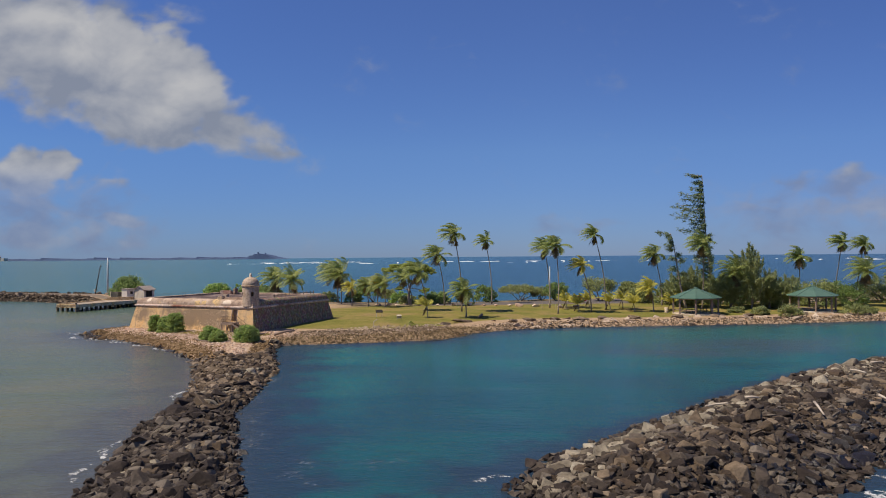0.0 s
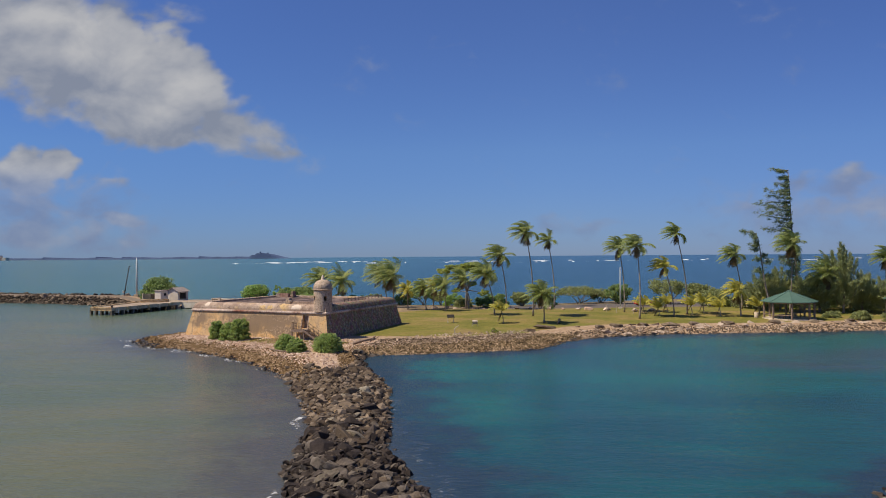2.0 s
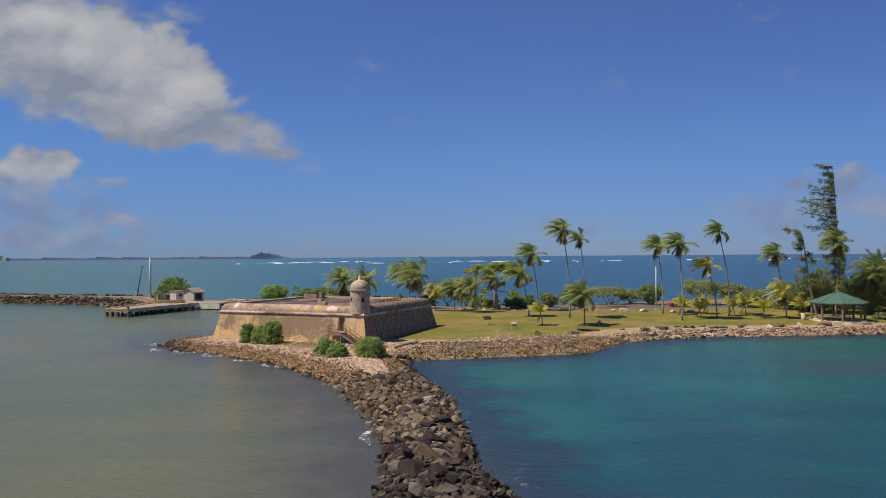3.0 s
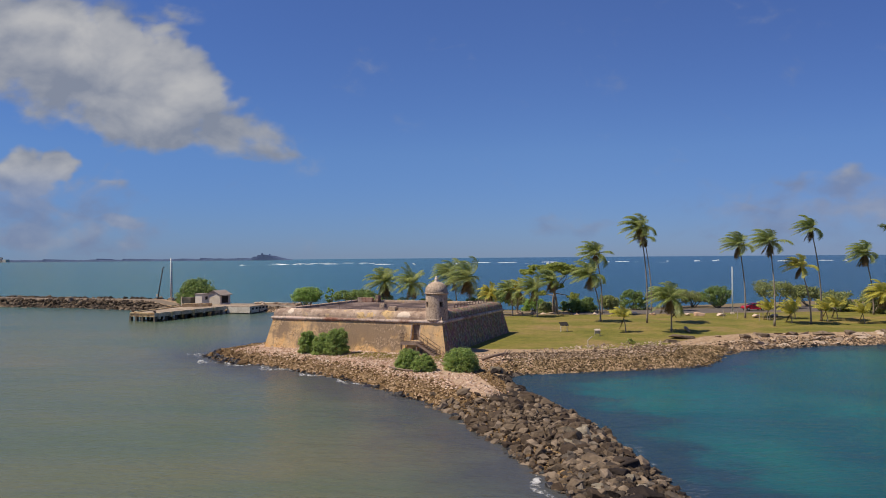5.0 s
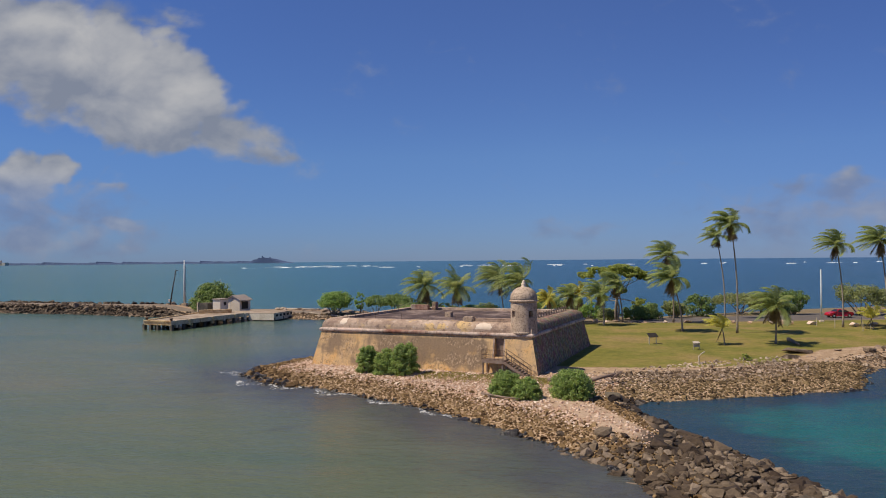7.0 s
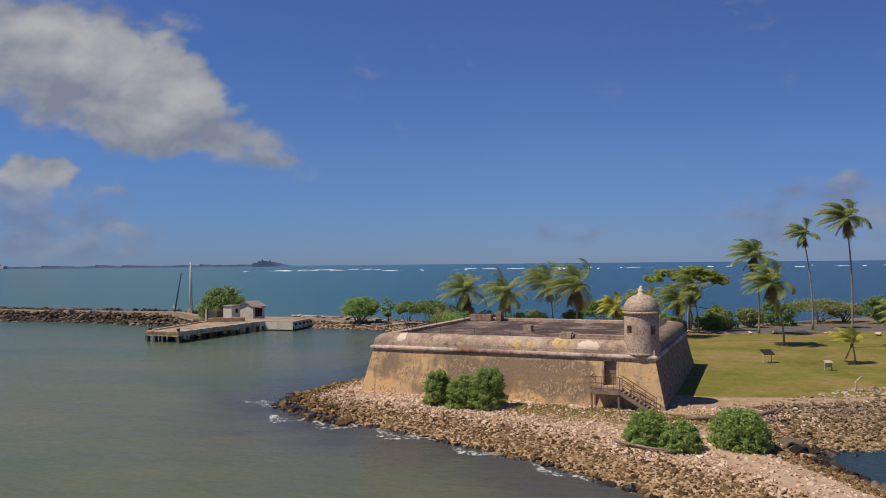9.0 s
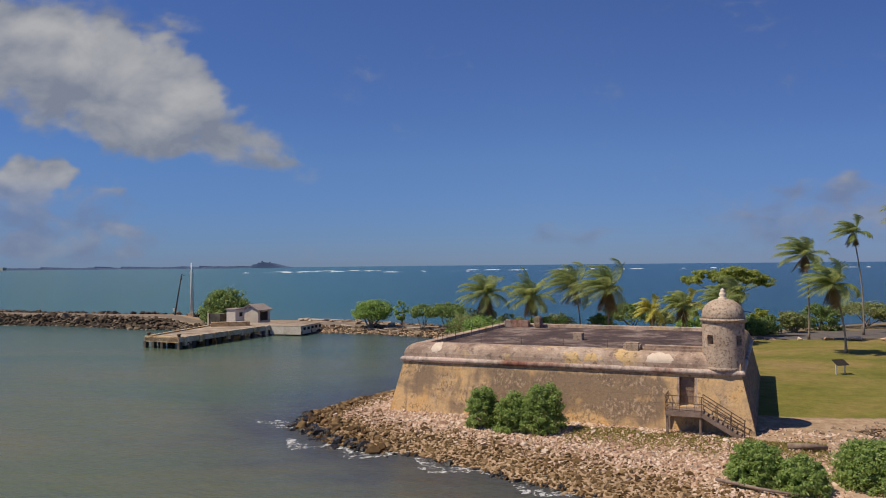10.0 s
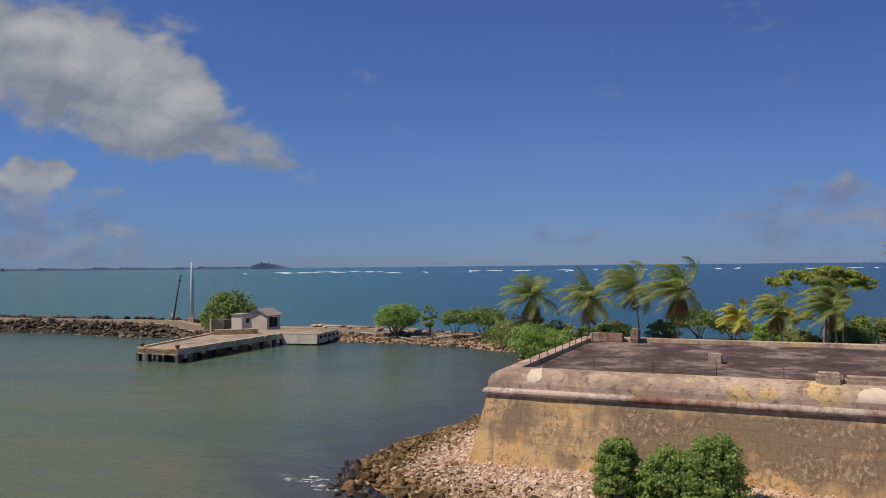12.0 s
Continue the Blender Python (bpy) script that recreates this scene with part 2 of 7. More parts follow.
c = mix(nt, 1.0, c, ramp(nt, spot, [(0.34, (0.5, 0.48, 0.46)), (0.5, (1.0, 1.0, 1.0)), (0.68, (1.4, 1.4, 1.38))]), "MULTIPLY")
plug(nt, b.inputs["Base Color"], c)
bumped(nt, b, spot, 0.5, 0.05)
m_white_patch = surface("bare_white_render", [(0.3, (0.64, 0.52, 0.40)), (0.7, (0.76, 0.65, 0.52))], 1.0, 12.0, 0.12)
m_deck = surface("dark_brown_roof_screed", [(0.30, (0.045, 0.03, 0.026)), (0.5, (0.095, 0.064, 0.053)), (0.64, (0.26, 0.195, 0.16))], 0.45, 2.4, 0.55)
m_tower, nt, b = blank("lichened_lime_render", 0.93, 0.2)
p = place(nt)
big, spot = grain(nt, p, 0.9, 5.0, 0.6, 0.5), grain(nt, p, 6.5, 7.0, 0.72, 0.3)
c = ramp(nt, big, [(0.32, (0.33, 0.245, 0.175)), (0.5, (0.46, 0.355, 0.26)), (0.68, (0.58, 0.46, 0.35))])
c = mix(nt, calc(nt, "MULTIPLY", remap(nt, spot, 0.51, 0.60), 0.8), c, (0.17, 0.125, 0.098))
c = mix(nt, calc(nt, "MULTIPLY", remap(nt, spot, 0.42, 0.34), 0.5), c, (0.66, 0.57, 0.46))
plug(nt, b.inputs["Base Color"], c)
bumped(nt, b, spot, 0.7, 0.08)
m_concrete = surface("weathered_pier_concrete", [(0.32, (0.32, 0.24, 0.15)), (0.5, (0.54, 0.44, 0.32)), (0.68, (0.70, 0.61, 0.48))], 0.6, 4.0, 0.4)
m_pier_top = surface("dirty_pier_deck", [(0.32, (0.19, 0.14, 0.095)), (0.5, (0.32, 0.25, 0.18)), (0.68, (0.48, 0.39, 0.29))], 0.4, 4.0, 0.35)
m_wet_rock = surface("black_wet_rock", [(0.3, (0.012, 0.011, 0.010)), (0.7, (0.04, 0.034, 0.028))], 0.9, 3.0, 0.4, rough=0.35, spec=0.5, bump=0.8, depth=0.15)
m_pink_render = surface("pinkish_repair_render", [(0.3, (0.52, 0.38, 0.31)), (0.7, (0.66, 0.52, 0.44))], 1.5, 8.0, 0.25)
m_concrete_dark = surface("wet_stained_concrete", [(0.3, (0.05, 0.045, 0.038)), (0.6, (0.13, 0.11, 0.085)), (0.75, (0.26, 0.21, 0.16))], 0.7, 6.0, 0.25)
m_rusty = surface("rust_stained_concrete", [(0.34, (0.30, 0.16, 0.07)), (0.5, (0.58, 0.42, 0.22)), (0.7, (0.68, 0.56, 0.36))], 0.9, 6.0, 0.25)
m_boulder = surface("basalt_boulder", [(0.18, (0.016, 0.011, 0.009)), (0.4, (0.037, 0.027, 0.021)), (0.62, (0.072, 0.056, 0.043)), (0.85, (0.175, 0.147, 0.115))], 0.9, 2.6, 0.5, "piece", bump=0.8, depth=0.2)
m_boulder_mass = surface("basalt_boulders", [(0.2, (0.016, 0.011, 0.009)), (0.42, (0.037, 0.027, 0.021)), (0.62, (0.072, 0.056, 0.043)), (0.85, (0.175, 0.147, 0.115))], 0.9, 2.6, 0.5, "island", bump=0.8, depth=0.2)
m_boulder_brown = surface("brown_weathered_boulder", [(0.18, (0.029, 0.020, 0.013)), (0.4, (0.071, 0.050, 0.031)), (0.62, (0.124, 0.092, 0.061)), (0.85, (0.248, 0.195, 0.140))], 0.9, 2.6, 0.5, "piece", bump=0.8, depth=0.2)
m_boulder_pale = surface("sun_bleached_boulder", [(0.18, (0.093, 0.077, 0.054)), (0.4, (0.154, 0.128, 0.093)), (0.62, (0.238, 0.206, 0.150)), (0.85, (0.356, 0.313, 0.238))], 0.9, 2.6, 0.45, "piece", bump=0.8, depth=0.2)
m_jetty = surface("brown_jetty_boulders", [(0.2, (0.040, 0.026, 0.017)), (0.42, (0.085, 0.060, 0.038)), (0.62, (0.147, 0.109, 0.071)), (0.85, (0.277, 0.214, 0.152))], 0.9, 2.6, 0.4, "island", bump=0.8, depth=0.2)
m_pale_mass = surface("sun_bleached_boulders", [(0.2, (0.077, 0.062, 0.044)), (0.42, (0.145, 0.121, 0.087)), (0.62, (0.232, 0.198, 0.145)), (0.85, (0.368, 0.325, 0.246))], 0.9, 2.6, 0.45, "island", bump=0.8, depth=0.2)
m_cobble = surface("pale_coral_cobbles", [(0.2, (0.331, 0.202, 0.129)), (0.42, (0.497, 0.340, 0.239)), (0.62, (0.607, 0.451, 0.340)), (0.85, (0.681, 0.570, 0.460))], 0.5, 9.0, 0.2, "island")
m_cobble_piece = surface("pale_coral_cobble", [(0.2, (0.331, 0.202, 0.129)), (0.42, (0.497, 0.340, 0.239)), (0.62, (0.607, 0.451, 0.340)), (0.85, (0.681, 0.570, 0.460))], 0.5, 9.0, 0.2, "piece")
m_cobble_brown = surface("brown_algae_cobbles", [(0.2, (0.062, 0.035, 0.015)), (0.42, (0.136, 0.083, 0.033)), (0.62, (0.229, 0.148, 0.065)), (0.85, (0.385, 0.274, 0.159))], 0.35, 9.0, 0.25, "island")
m_shore = surface("shore_stones", [(0.2, (0.049, 0.031, 0.018)), (0.42, (0.107, 0.072, 0.043)), (0.62, (0.180, 0.129, 0.082)), (0.85, (0.344, 0.271, 0.197))], 0.35, 8.0, 0.25, "island")
m_shore_weedy = surface("olive_weedy_stones", [(0.2, (0.045, 0.03, 0.014)), (0.42, (0.11, 0.075, 0.034)), (0.62, (0.20, 0.14, 0.066)), (0.85, (0.38, 0.28, 0.17))], 0.5, 8.0, 0.3, "island")
m_point_rock = surface("rust_brown_rocks", [(0.2, (0.048, 0.027, 0.011)), (0.42, (0.112, 0.066, 0.026)), (0.62, (0.192, 0.122, 0.053)), (0.85, (0.304, 0.208, 0.112))], 0.5, 5.0, 0.4, "island", bump=0.8, depth=0.1)
m_slab = surface("pale_eroded_slabs", [(0.2, (0.20, 0.145, 0.10)), (0.45, (0.33, 0.25, 0.18)), (0.65, (0.44, 0.345, 0.26)), (0.85, (0.54, 0.44, 0.34))], 0.5, 5.0, 0.3, "island", bump=0.8, depth=0.1)
m_wet_piece = surface("wet_basalt_boulder", [(0.2, (0.010, 0.008, 0.007)), (0.5, (0.026, 0.019, 0.015)), (0.8, (0.06, 0.045, 0.034))], 0.9, 2.6, 0.5, "piece", rough=0.45, spec=0.5, bump=0.8, depth=0.2)
m_bark = surface("grey_palm_bark", [(0.3, (0.20, 0.16, 0.125)), (0.6, (0.34, 0.285, 0.23)), (0.75, (0.42, 0.36, 0.30))], 1.5, 10.0, 0.25)
m_wood = surface("grey_weathered_timber", [(0.3, (0.17, 0.12, 0.09)), (0.55, (0.27, 0.20, 0.155)), (0.75, (0.34, 0.27, 0.21))], 2.0, 14.0, 0.2)
m_drift = surface("bleached_driftwood", [(0.3, (0.34, 0.28, 0.22)), (0.7, (0.56, 0.49, 0.40))], 2.0, 12.0, 0.2)
m_iron = surface("rusty_railing_iron", [(0.3, (0.08, 0.05, 0.035)), (0.7, (0.16, 0.11, 0.085))], 2.0, 12.0, 0.2, rough=0.7)
m_white = surface("chalky_white_paint", [(0.3, (0.56, 0.50, 0.42)), (0.7, (0.70, 0.64, 0.55))], 0.8, 9.0, 0.1)
m_roof = surface("grey_roof_felt", [(0.3, (0.26, 0.215, 0.185)), (0.7, (0.38, 0.32, 0.28))], 0.8, 9.0, 0.15)
m_green_roof = surface("green_metal_roof", [(0.3, (0.06, 0.125, 0.095)), (0.7, (0.095, 0.165, 0.13))], 0.6, 6.0, 0.12, rough=0.55, bump=0.1)
m_dark = surface("dark_opening", [(0.3, (0.02, 0.018, 0.016)), (0.7, (0.04, 0.035, 0.03))], 1.0, 8.0, 0.2)
m_pole_white = surface("galvanised_white_pole", [(0.3, (0.50, 0.52, 0.52)), (0.7, (0.68, 0.70, 0.70))], 0.8, 8.0, 0.12, rough=0.5)
m_pole_dark = surface("dark_pole", [(0.3, (0.05, 0.045, 0.045)), (0.7, (0.10, 0.085, 0.08))], 0.8, 8.0, 0.2)
m_car_red = surface("red_car_paint", [(0.3, (0.42, 0.012, 0.02)), (0.7, (0.50, 0.018, 0.028))], 0.5, 4.0, 0.04, rough=0.25, spec=0.5, bump=0.0)
m_tyre = surface("black_rubber", [(0.3, (0.015, 0.015, 0.015)), (0.7, (0.03, 0.03, 0.03))], 3.0, 20.0, 0.1)
m_chrome = surface("alloy", [(0.3, (0.45, 0.45, 0.46)), (0.7, (0.6, 0.6, 0.6))], 3.0, 20.0, 0.05, rough=0.3, metal=0.9, bump=0.0)
m_car_glass = surface("tinted_car_glass", [(0.3, (0.015, 0.018, 0.02)), (0.7, (0.025, 0.03, 0.033))], 2.0, 9.0, 0.05, rough=0.06, spec=0.6, bump=0.0)
m_foam = surface("sea_foam", [(0.3, (0.66, 0.70, 0.72)), (0.7, (0.82, 0.84, 0.85))], 0.8, 6.0, 0.12)
m_wash, nt, b = blank("thin_wash", 0.6, 0.3)
b.inputs["Base Color"].default_value = (0.72, 0.73, 0.71, 1)
plug(nt, b.inputs["Alpha"], calc(nt, "MULTIPLY", remap(nt, grain(nt, place(nt), 1.6, 7.0, 0.72, 0.6), 0.47, 0.62), 0.8))
m_wash_thin, nt, b = blank("lacy_wash", 0.6, 0.3)
b.inputs["Base Color"].default_value = (0.60, 0.66, 0.68, 1)
plug(nt, b.inputs["Alpha"], calc(nt, "MULTIPLY", remap(nt, grain(nt, place(nt), 2.2, 7.0, 0.75, 1.2), 0.52, 0.70), 0.3))
# the haze of distance is painted into this blue base colour
m_far_land = surface("far_woods_painted_haze", [(0.3, (0.065, 0.10, 0.19)), (0.7, (0.08, 0.12, 0.215))], 0.01, 0.08, 0.2, bump=0.0)


def foliage(name, dark, mid, light, rough=0.55):
    m, nt, b = blank(name, rough, 0.35)
    n = nt.nodes.new("ShaderNodeNewGeometry")
    f = calc(nt, "ADD", calc(nt, "MULTIPLY", n.outputs["Random Per Island"], 0.6), calc(nt, "MULTIPLY", grain(nt, n.outputs["Position"], 0.9, 3.0), 0.5))
    plug(nt, b.inputs["Base Color"], ramp(nt, f, [(0.2, dark), (0.52, mid), (0.85, light)]))
    glow = nt.nodes.new("ShaderNodeBsdfTranslucent")
    plug(nt, glow.inputs[0], light)
    both = nt.nodes.new("ShaderNodeMixShader")
    both.inputs[0].default_value = 0.52
    nt.links.new(b.outputs[0], both.inputs[1])
    nt.links.new(glow.outputs[0], both.inputs[2])
    nt.links.new(both.outputs[0], nt.nodes["Material Output"].inputs[0])
    return m


m_frond = foliage("palm_frond_green", (0.084, 0.136, 0.042), (0.225, 0.298, 0.096), (0.451, 0.495, 0.186), 0.40)
m_frond_yellow = foliage("palm_frond_yellow", (0.34, 0.36, 0.07), (0.52, 0.52, 0.11), (0.68, 0.62, 0.17), 0.45)
m_frond_dry = foliage("palm_frond_dry", (0.10, 0.07, 0.035), (0.20, 0.145, 0.075), (0.30, 0.22, 0.12), 0.7)
m_leaf = foliage("broad_leaf_green", (0.085, 0.145, 0.042), (0.18, 0.27, 0.085), (0.33, 0.42, 0.15))
m_leaf_bright = foliage("bright_shrub_green", (0.10, 0.19, 0.045), (0.24, 0.38, 0.09), (0.40, 0.53, 0.17))
m_leaf_olive = foliage("olive_leaf", (0.13, 0.165, 0.06), (0.26, 0.30, 0.115), (0.41, 0.44, 0.19))
m_needle = foliage("casuarina_needles", (0.09, 0.135, 0.075), (0.19, 0.255, 0.135), (0.33, 0.39, 0.21), 0.7)

m_needle_olive = foliage("olive_casuarina_needles", (0.16, 0.20, 0.09), (0.33, 0.38, 0.18), (0.50, 0.53, 0.27), 0.7)
m_leaf_foot = foliage("young_sea_grape_green", (0.129, 0.215, 0.052), (0.267, 0.387, 0.103), (0.430, 0.516, 0.181))
m_leaf_light = foliage("sunlit_yellow_green_leaf", (0.17, 0.22, 0.05), (0.32, 0.38, 0.09), (0.48, 0.52, 0.15))
m_grass = foliage("dry_grass", (0.16, 0.16, 0.04), (0.27, 0.25, 0.07), (0.40, 0.34, 0.12), 0.8)

# ---- the land's plan: waterline, round the island ----
COAST_BAY = [(130, 152), (68, 135.5), (49.5, 130.5), (29.4, 126.6), (10, 123.5), (1.5, 120.3), (-4.7, 115), (-8.8, 106.0), (-13.5, 104.4), (-19.5, 102.3), (-25.8, 100.6), (-29.6, 99.6), (-30.8, 97.2), (-29.3, 91.6), (-28.0, 87.6)]
MOLE_INNER = [(-26.5, 82.4), (-25.0, 77.5), (-24.1, 72.2), (-22.9, 65), (-21, 55.3), (-18, 47.3), (-14, 37.4), (-7, 18), (-2, 4)]
MOLE_OUTER = [(-12, 4), (-16, 18), (-22.8, 37), (-24.5, 44), (-27, 52), (-28.3, 63.5), (-31.2, 72), (-35.5, 81.8)]
COAST_POINT = [(-39, 87.3), (-47.3, 97.2), (-53.6, 102.2), (-58.2, 105.5), (-63.6, 108.4), (-67.8, 114.2), (-67.3, 118.5), (-64.8, 125), (-60.8, 131), (-58, 142), (-58, 155), (-56, 169)]
COAST_COVE = [(-65.5, 177), (-74, 181.5), (-82, 183.3), (-90, 186.5), (-108, 189.5), (-119, 192), (-135, 199), (-149, 202), (-240, 226)]
COAST_OCEAN = [(-240, 244), (-156, 219), (-129, 212.5), (-109, 208), (-89, 208), (-77, 203), (-68, 197), (-53, 188), (-37, 186), (-12, 183), (17, 199), (40, 209), (118, 238), (170, 250), (170, 165)]
COAST = np.array(COAST_BAY + MOLE_INNER + MOLE_OUTER + COAST_POINT + COAST_COVE + COAST_OCEAN, float)
RIGHT_MOLE = np.array([(-0.5, 39.5), (1.5, 35), (8, 34), (15.5, 39), (23, 46.5), (45, 66), (100, 108), (88, 116), (47, 89.4), (30, 77.6), (18, 64.5), (7, 51.2), (1, 43.8)], float)


def inland(pts, ring):
    """Metres inside the ring (outside: minus)."""
    pts = np.asarray(pts, float)
    best, inside = np.full(len(pts), 1e9), np.zeros(len(pts), bool)
    for a, c in zip(ring, np.roll(ring, -1, 0)):
        e, w = c - a, pts - a
        k = np.clip((w @ e) / (e @ e), 0, 1)
        best = np.minimum(best, np.hypot(*(w - k[:, None] * e).T))
        cross = (a[1] > pts[:, 1]) != (c[1] > pts[:, 1])
        with np.errstate(divide="ignore", invalid="ignore"):
            inside ^= cross & (pts[:, 0] < e[0] * (pts[:, 1] - a[1]) / e[1] + a[0])
    return np.where(inside, best, -best)


def step(v, a, c):
    t = np.clip((v - a) / (c - a), 0, 1)
    return t * t * (3 - 2 * t)


def ripple(x, y):
    return 0.5 * np.sin(x * 0.9 + 1.3 * np.sin(y * 0.53)) + 0.5 * np.sin(y * 1.1 + 1.7 * np.sin(x * 0.41 + 1))


def land_height(pts):
    pts = np.asarray(pts, float)
    x, y = pts.T
    d = inland(pts, COAST) + 0.35 * ripple(x, y)
    up = 1.0 * (1 - np.exp(-np.maximum(d, 0) / 3.4)) + 0.42 * step(d, 9, 30)
    up += 1.1 * step(-x, 108, 118) * step(d, 0.3, 2.5)
    dm = inland(pts, RIGHT_MOLE) + 0.3 * ripple(x, y)
    up = np.maximum(up, np.where(dm > 0, 1.55 * step(dm, 0, 6.0), 0))
    d = np.maximum(d, dm)
    return np.where(d < 0, np.maximum(d * 0.35, -2.0), up) - 0.05


def high(x, y):
    return float(land_height([(x, y)])[0])


# ---- mesh helpers ----
def raw(name, verts, faces, material, parent=None, smooth=False):
    me = bpy.data.meshes.new(name)
    me.from_pydata([tuple(v) for v in verts], [], [tuple(f) for f in faces])
    if smooth:
        me.shade_smooth()
    me.materials.append(material)
    ob = new(name, me)
    ob.parent = parent
    return ob


def part(name, bm, material, parent, label="", smooth=False):
    me = bpy.data.meshes.new(name)
    bm.to_mesh(me)
    bm.free()
    if smooth:
        me.shade_smooth()
    me.materials.append(material)
    ob = new(name, me)
    ob.parent = parent
    return tagged(ob, label)


def thing(name, label, category, x=0.0, y=0.0, z=0.0, turn=0.0, group="", kind=""):
    ob = new(name)
    ob.matrix_world = pose(x, y, z, 0, 0, turn)
    return tagged(ob, label, category, group, kind)


def box(bm, x0, x1, y0, y1, z0, z1, bevel=0.0):
    made = bmesh.ops.create_cube(bm, size=1.0)["verts"]
    for v in made:
        v.co = Vector((x0 + (v.co.x + 0.5) * (x1 - x0), y0 + (v.co.y + 0.5) * (y1 - y0), z0 + (v.co.z + 0.5) * (z1 - z0)))
    if bevel:
        edges = {e for v in made for e in v.link_edges}
        bmesh.ops.bevel(bm, geom=list(edges), offset=bevel, segments=2, affect="EDGES")
    return bm


def boxed(*dims, bevel=0.0):
    return box(bmesh.new(), *dims, bevel=bevel)


def tube(path, radii, sides=8, close=True):
    """Verts and faces of a tube along the path."""
    verts, faces = [], []
    path = [Vector(q) for q in path]
    for i, q in enumerate(path):
        way = (path[min(i + 1, len(path) - 1)] - path[max(i - 1, 0)]).normalized()
        side = way.cross(Vector((0.13, 1, 0.07))).normalized()
        other = way.cross(side)
        for k in range(sides):
            a = 2 * math.pi * k / sides
            verts.append(q + (side * math.cos(a) + other * math.sin(a)) * radii[i])
    for i in range(len(path) - 1):
        for k in range(sides):
            l = (k + 1) % sides
            faces.append((i * sides + k, i * sides + l, (i + 1) * sides + l, (i + 1) * sides + k))
    if close:
        faces.append(tuple(range(sides))[::-1])
        faces.append(tuple((len(path) - 1) * sides + k for k in range(sides)))
    return verts, faces


def lathe(profile, sides=32, centre=(0, 0)):
    """Verts and faces of a turned shape; profile of (radius, z)."""
    verts = [(centre[0] + r * math.cos(2 * math.pi * k / sides), centre[1] + r * math.sin(2 * math.pi * k / sides), z) for r, z in profile for k in range(sides)]
    faces = [(i * sides + k, i * sides + (k + 1) % sides, (i + 1) * sides + (k + 1) % sides, (i + 1) * sides + k) for i in range(len(profile) - 1) for k in range(sides)]
    faces += [tuple(range(sides))[::-1], tuple((len(profile) - 1) * sides + k for k in range(sides))]
    return verts, faces


def rock_shape(seed, points=15, squash=0.72, cut=0.1, blocky=2.0):
    """A stone as the hull of scattered points; blocky above 2 squares it up."""
    rnd = random.Random(seed)
    bm = bmesh.new()
    for _ in range(points):
        v = Vector((rnd.gauss(0, 1), rnd.gauss(0, 1), rnd.gauss(0, 1))).normalized()
        v *= rnd.uniform(0.82, 1.05) / (abs(v.x) ** blocky + abs(v.y) ** blocky + abs(v.z) ** blocky) ** (1 / blocky)
        bm.verts.new((v.x * rnd.uniform(0.9, 1.15), v.y * 0.9, v.z * squash))
    out = bmesh.ops.convex_hull(bm, input=bm.verts)
    loose = [g for g in out["geom_interior"] if isinstance(g, bmesh.types.BMVert)]
    bmesh.ops.delete(bm, geom=loose, context="VERTS")
    bmesh.ops.dissolve_limit(bm, angle_limit=radians(14), verts=bm.verts, edges=bm.edges)
    if cut:
        bmesh.ops.bevel(bm, geom=bm.edges[:], offset=cut, segments=1, affect="EDGES", clamp_overlap=True)
    bmesh.ops.triangulate(bm, faces=bm.faces[:])
    me = bpy.data.meshes.new("stone")
    bm.to_mesh(me)
    bm.free()
    return me


ROCKS = [rock_shape(s, 11 + s % 7, 0.55 + 0.07 * (s % 5), 0.035 + 0.015 * (s % 3), 2.6 + 0.5 * (s % 4)) for s in range(26)]
PEBBLES = [rock_shape(100 + s, 10, 0.7, 0.0) for s in range(10)]


def arrays(me):
    v = np.empty(len(me.vertices) * 3)
    me.vertices.foreach_get("co", v)
    return v.reshape(-1, 3), [tuple(q.vertices) for q in me.polygons]


PEBBLE_ARRAYS, ROCK_ARRAYS = [arrays(m) for m in PEBBLES], [arrays(m) for m in ROCKS]
SLAB_ARRAYS = [arrays(rock_shape(300 + k, 12, 0.26, 0.03, 3.5)) for k in range(8)]


def heap(name, spots, material, parent, shapes=None, label="", seed=1):
    """Many stones in one mesh. spots: rows of x, y, z, radius."""
    rnd = np.random.default_rng(seed)
    shapes = shapes or PEBBLE_ARRAYS
    verts, faces, n = [], [], 0
    for x, y, z, r in spots:
        v, f = shapes[rnd.integers(len(shapes))]
        turn = np.array(Euler(rnd.uniform(-0.5, 0.5, 2).tolist() + [rnd.uniform(0, 6.3)]).to_matrix())
        verts.append((v * r * rnd.uniform(0.75, 1.25, 3)) @ turn.T + (x, y, z))
        faces += [tuple(i + n for i in q) for q in f]
        n += len(v)
    ob = raw(name, np.concatenate(verts).tolist(), faces, material, parent)
    return tagged(ob, label, kind="stuff")


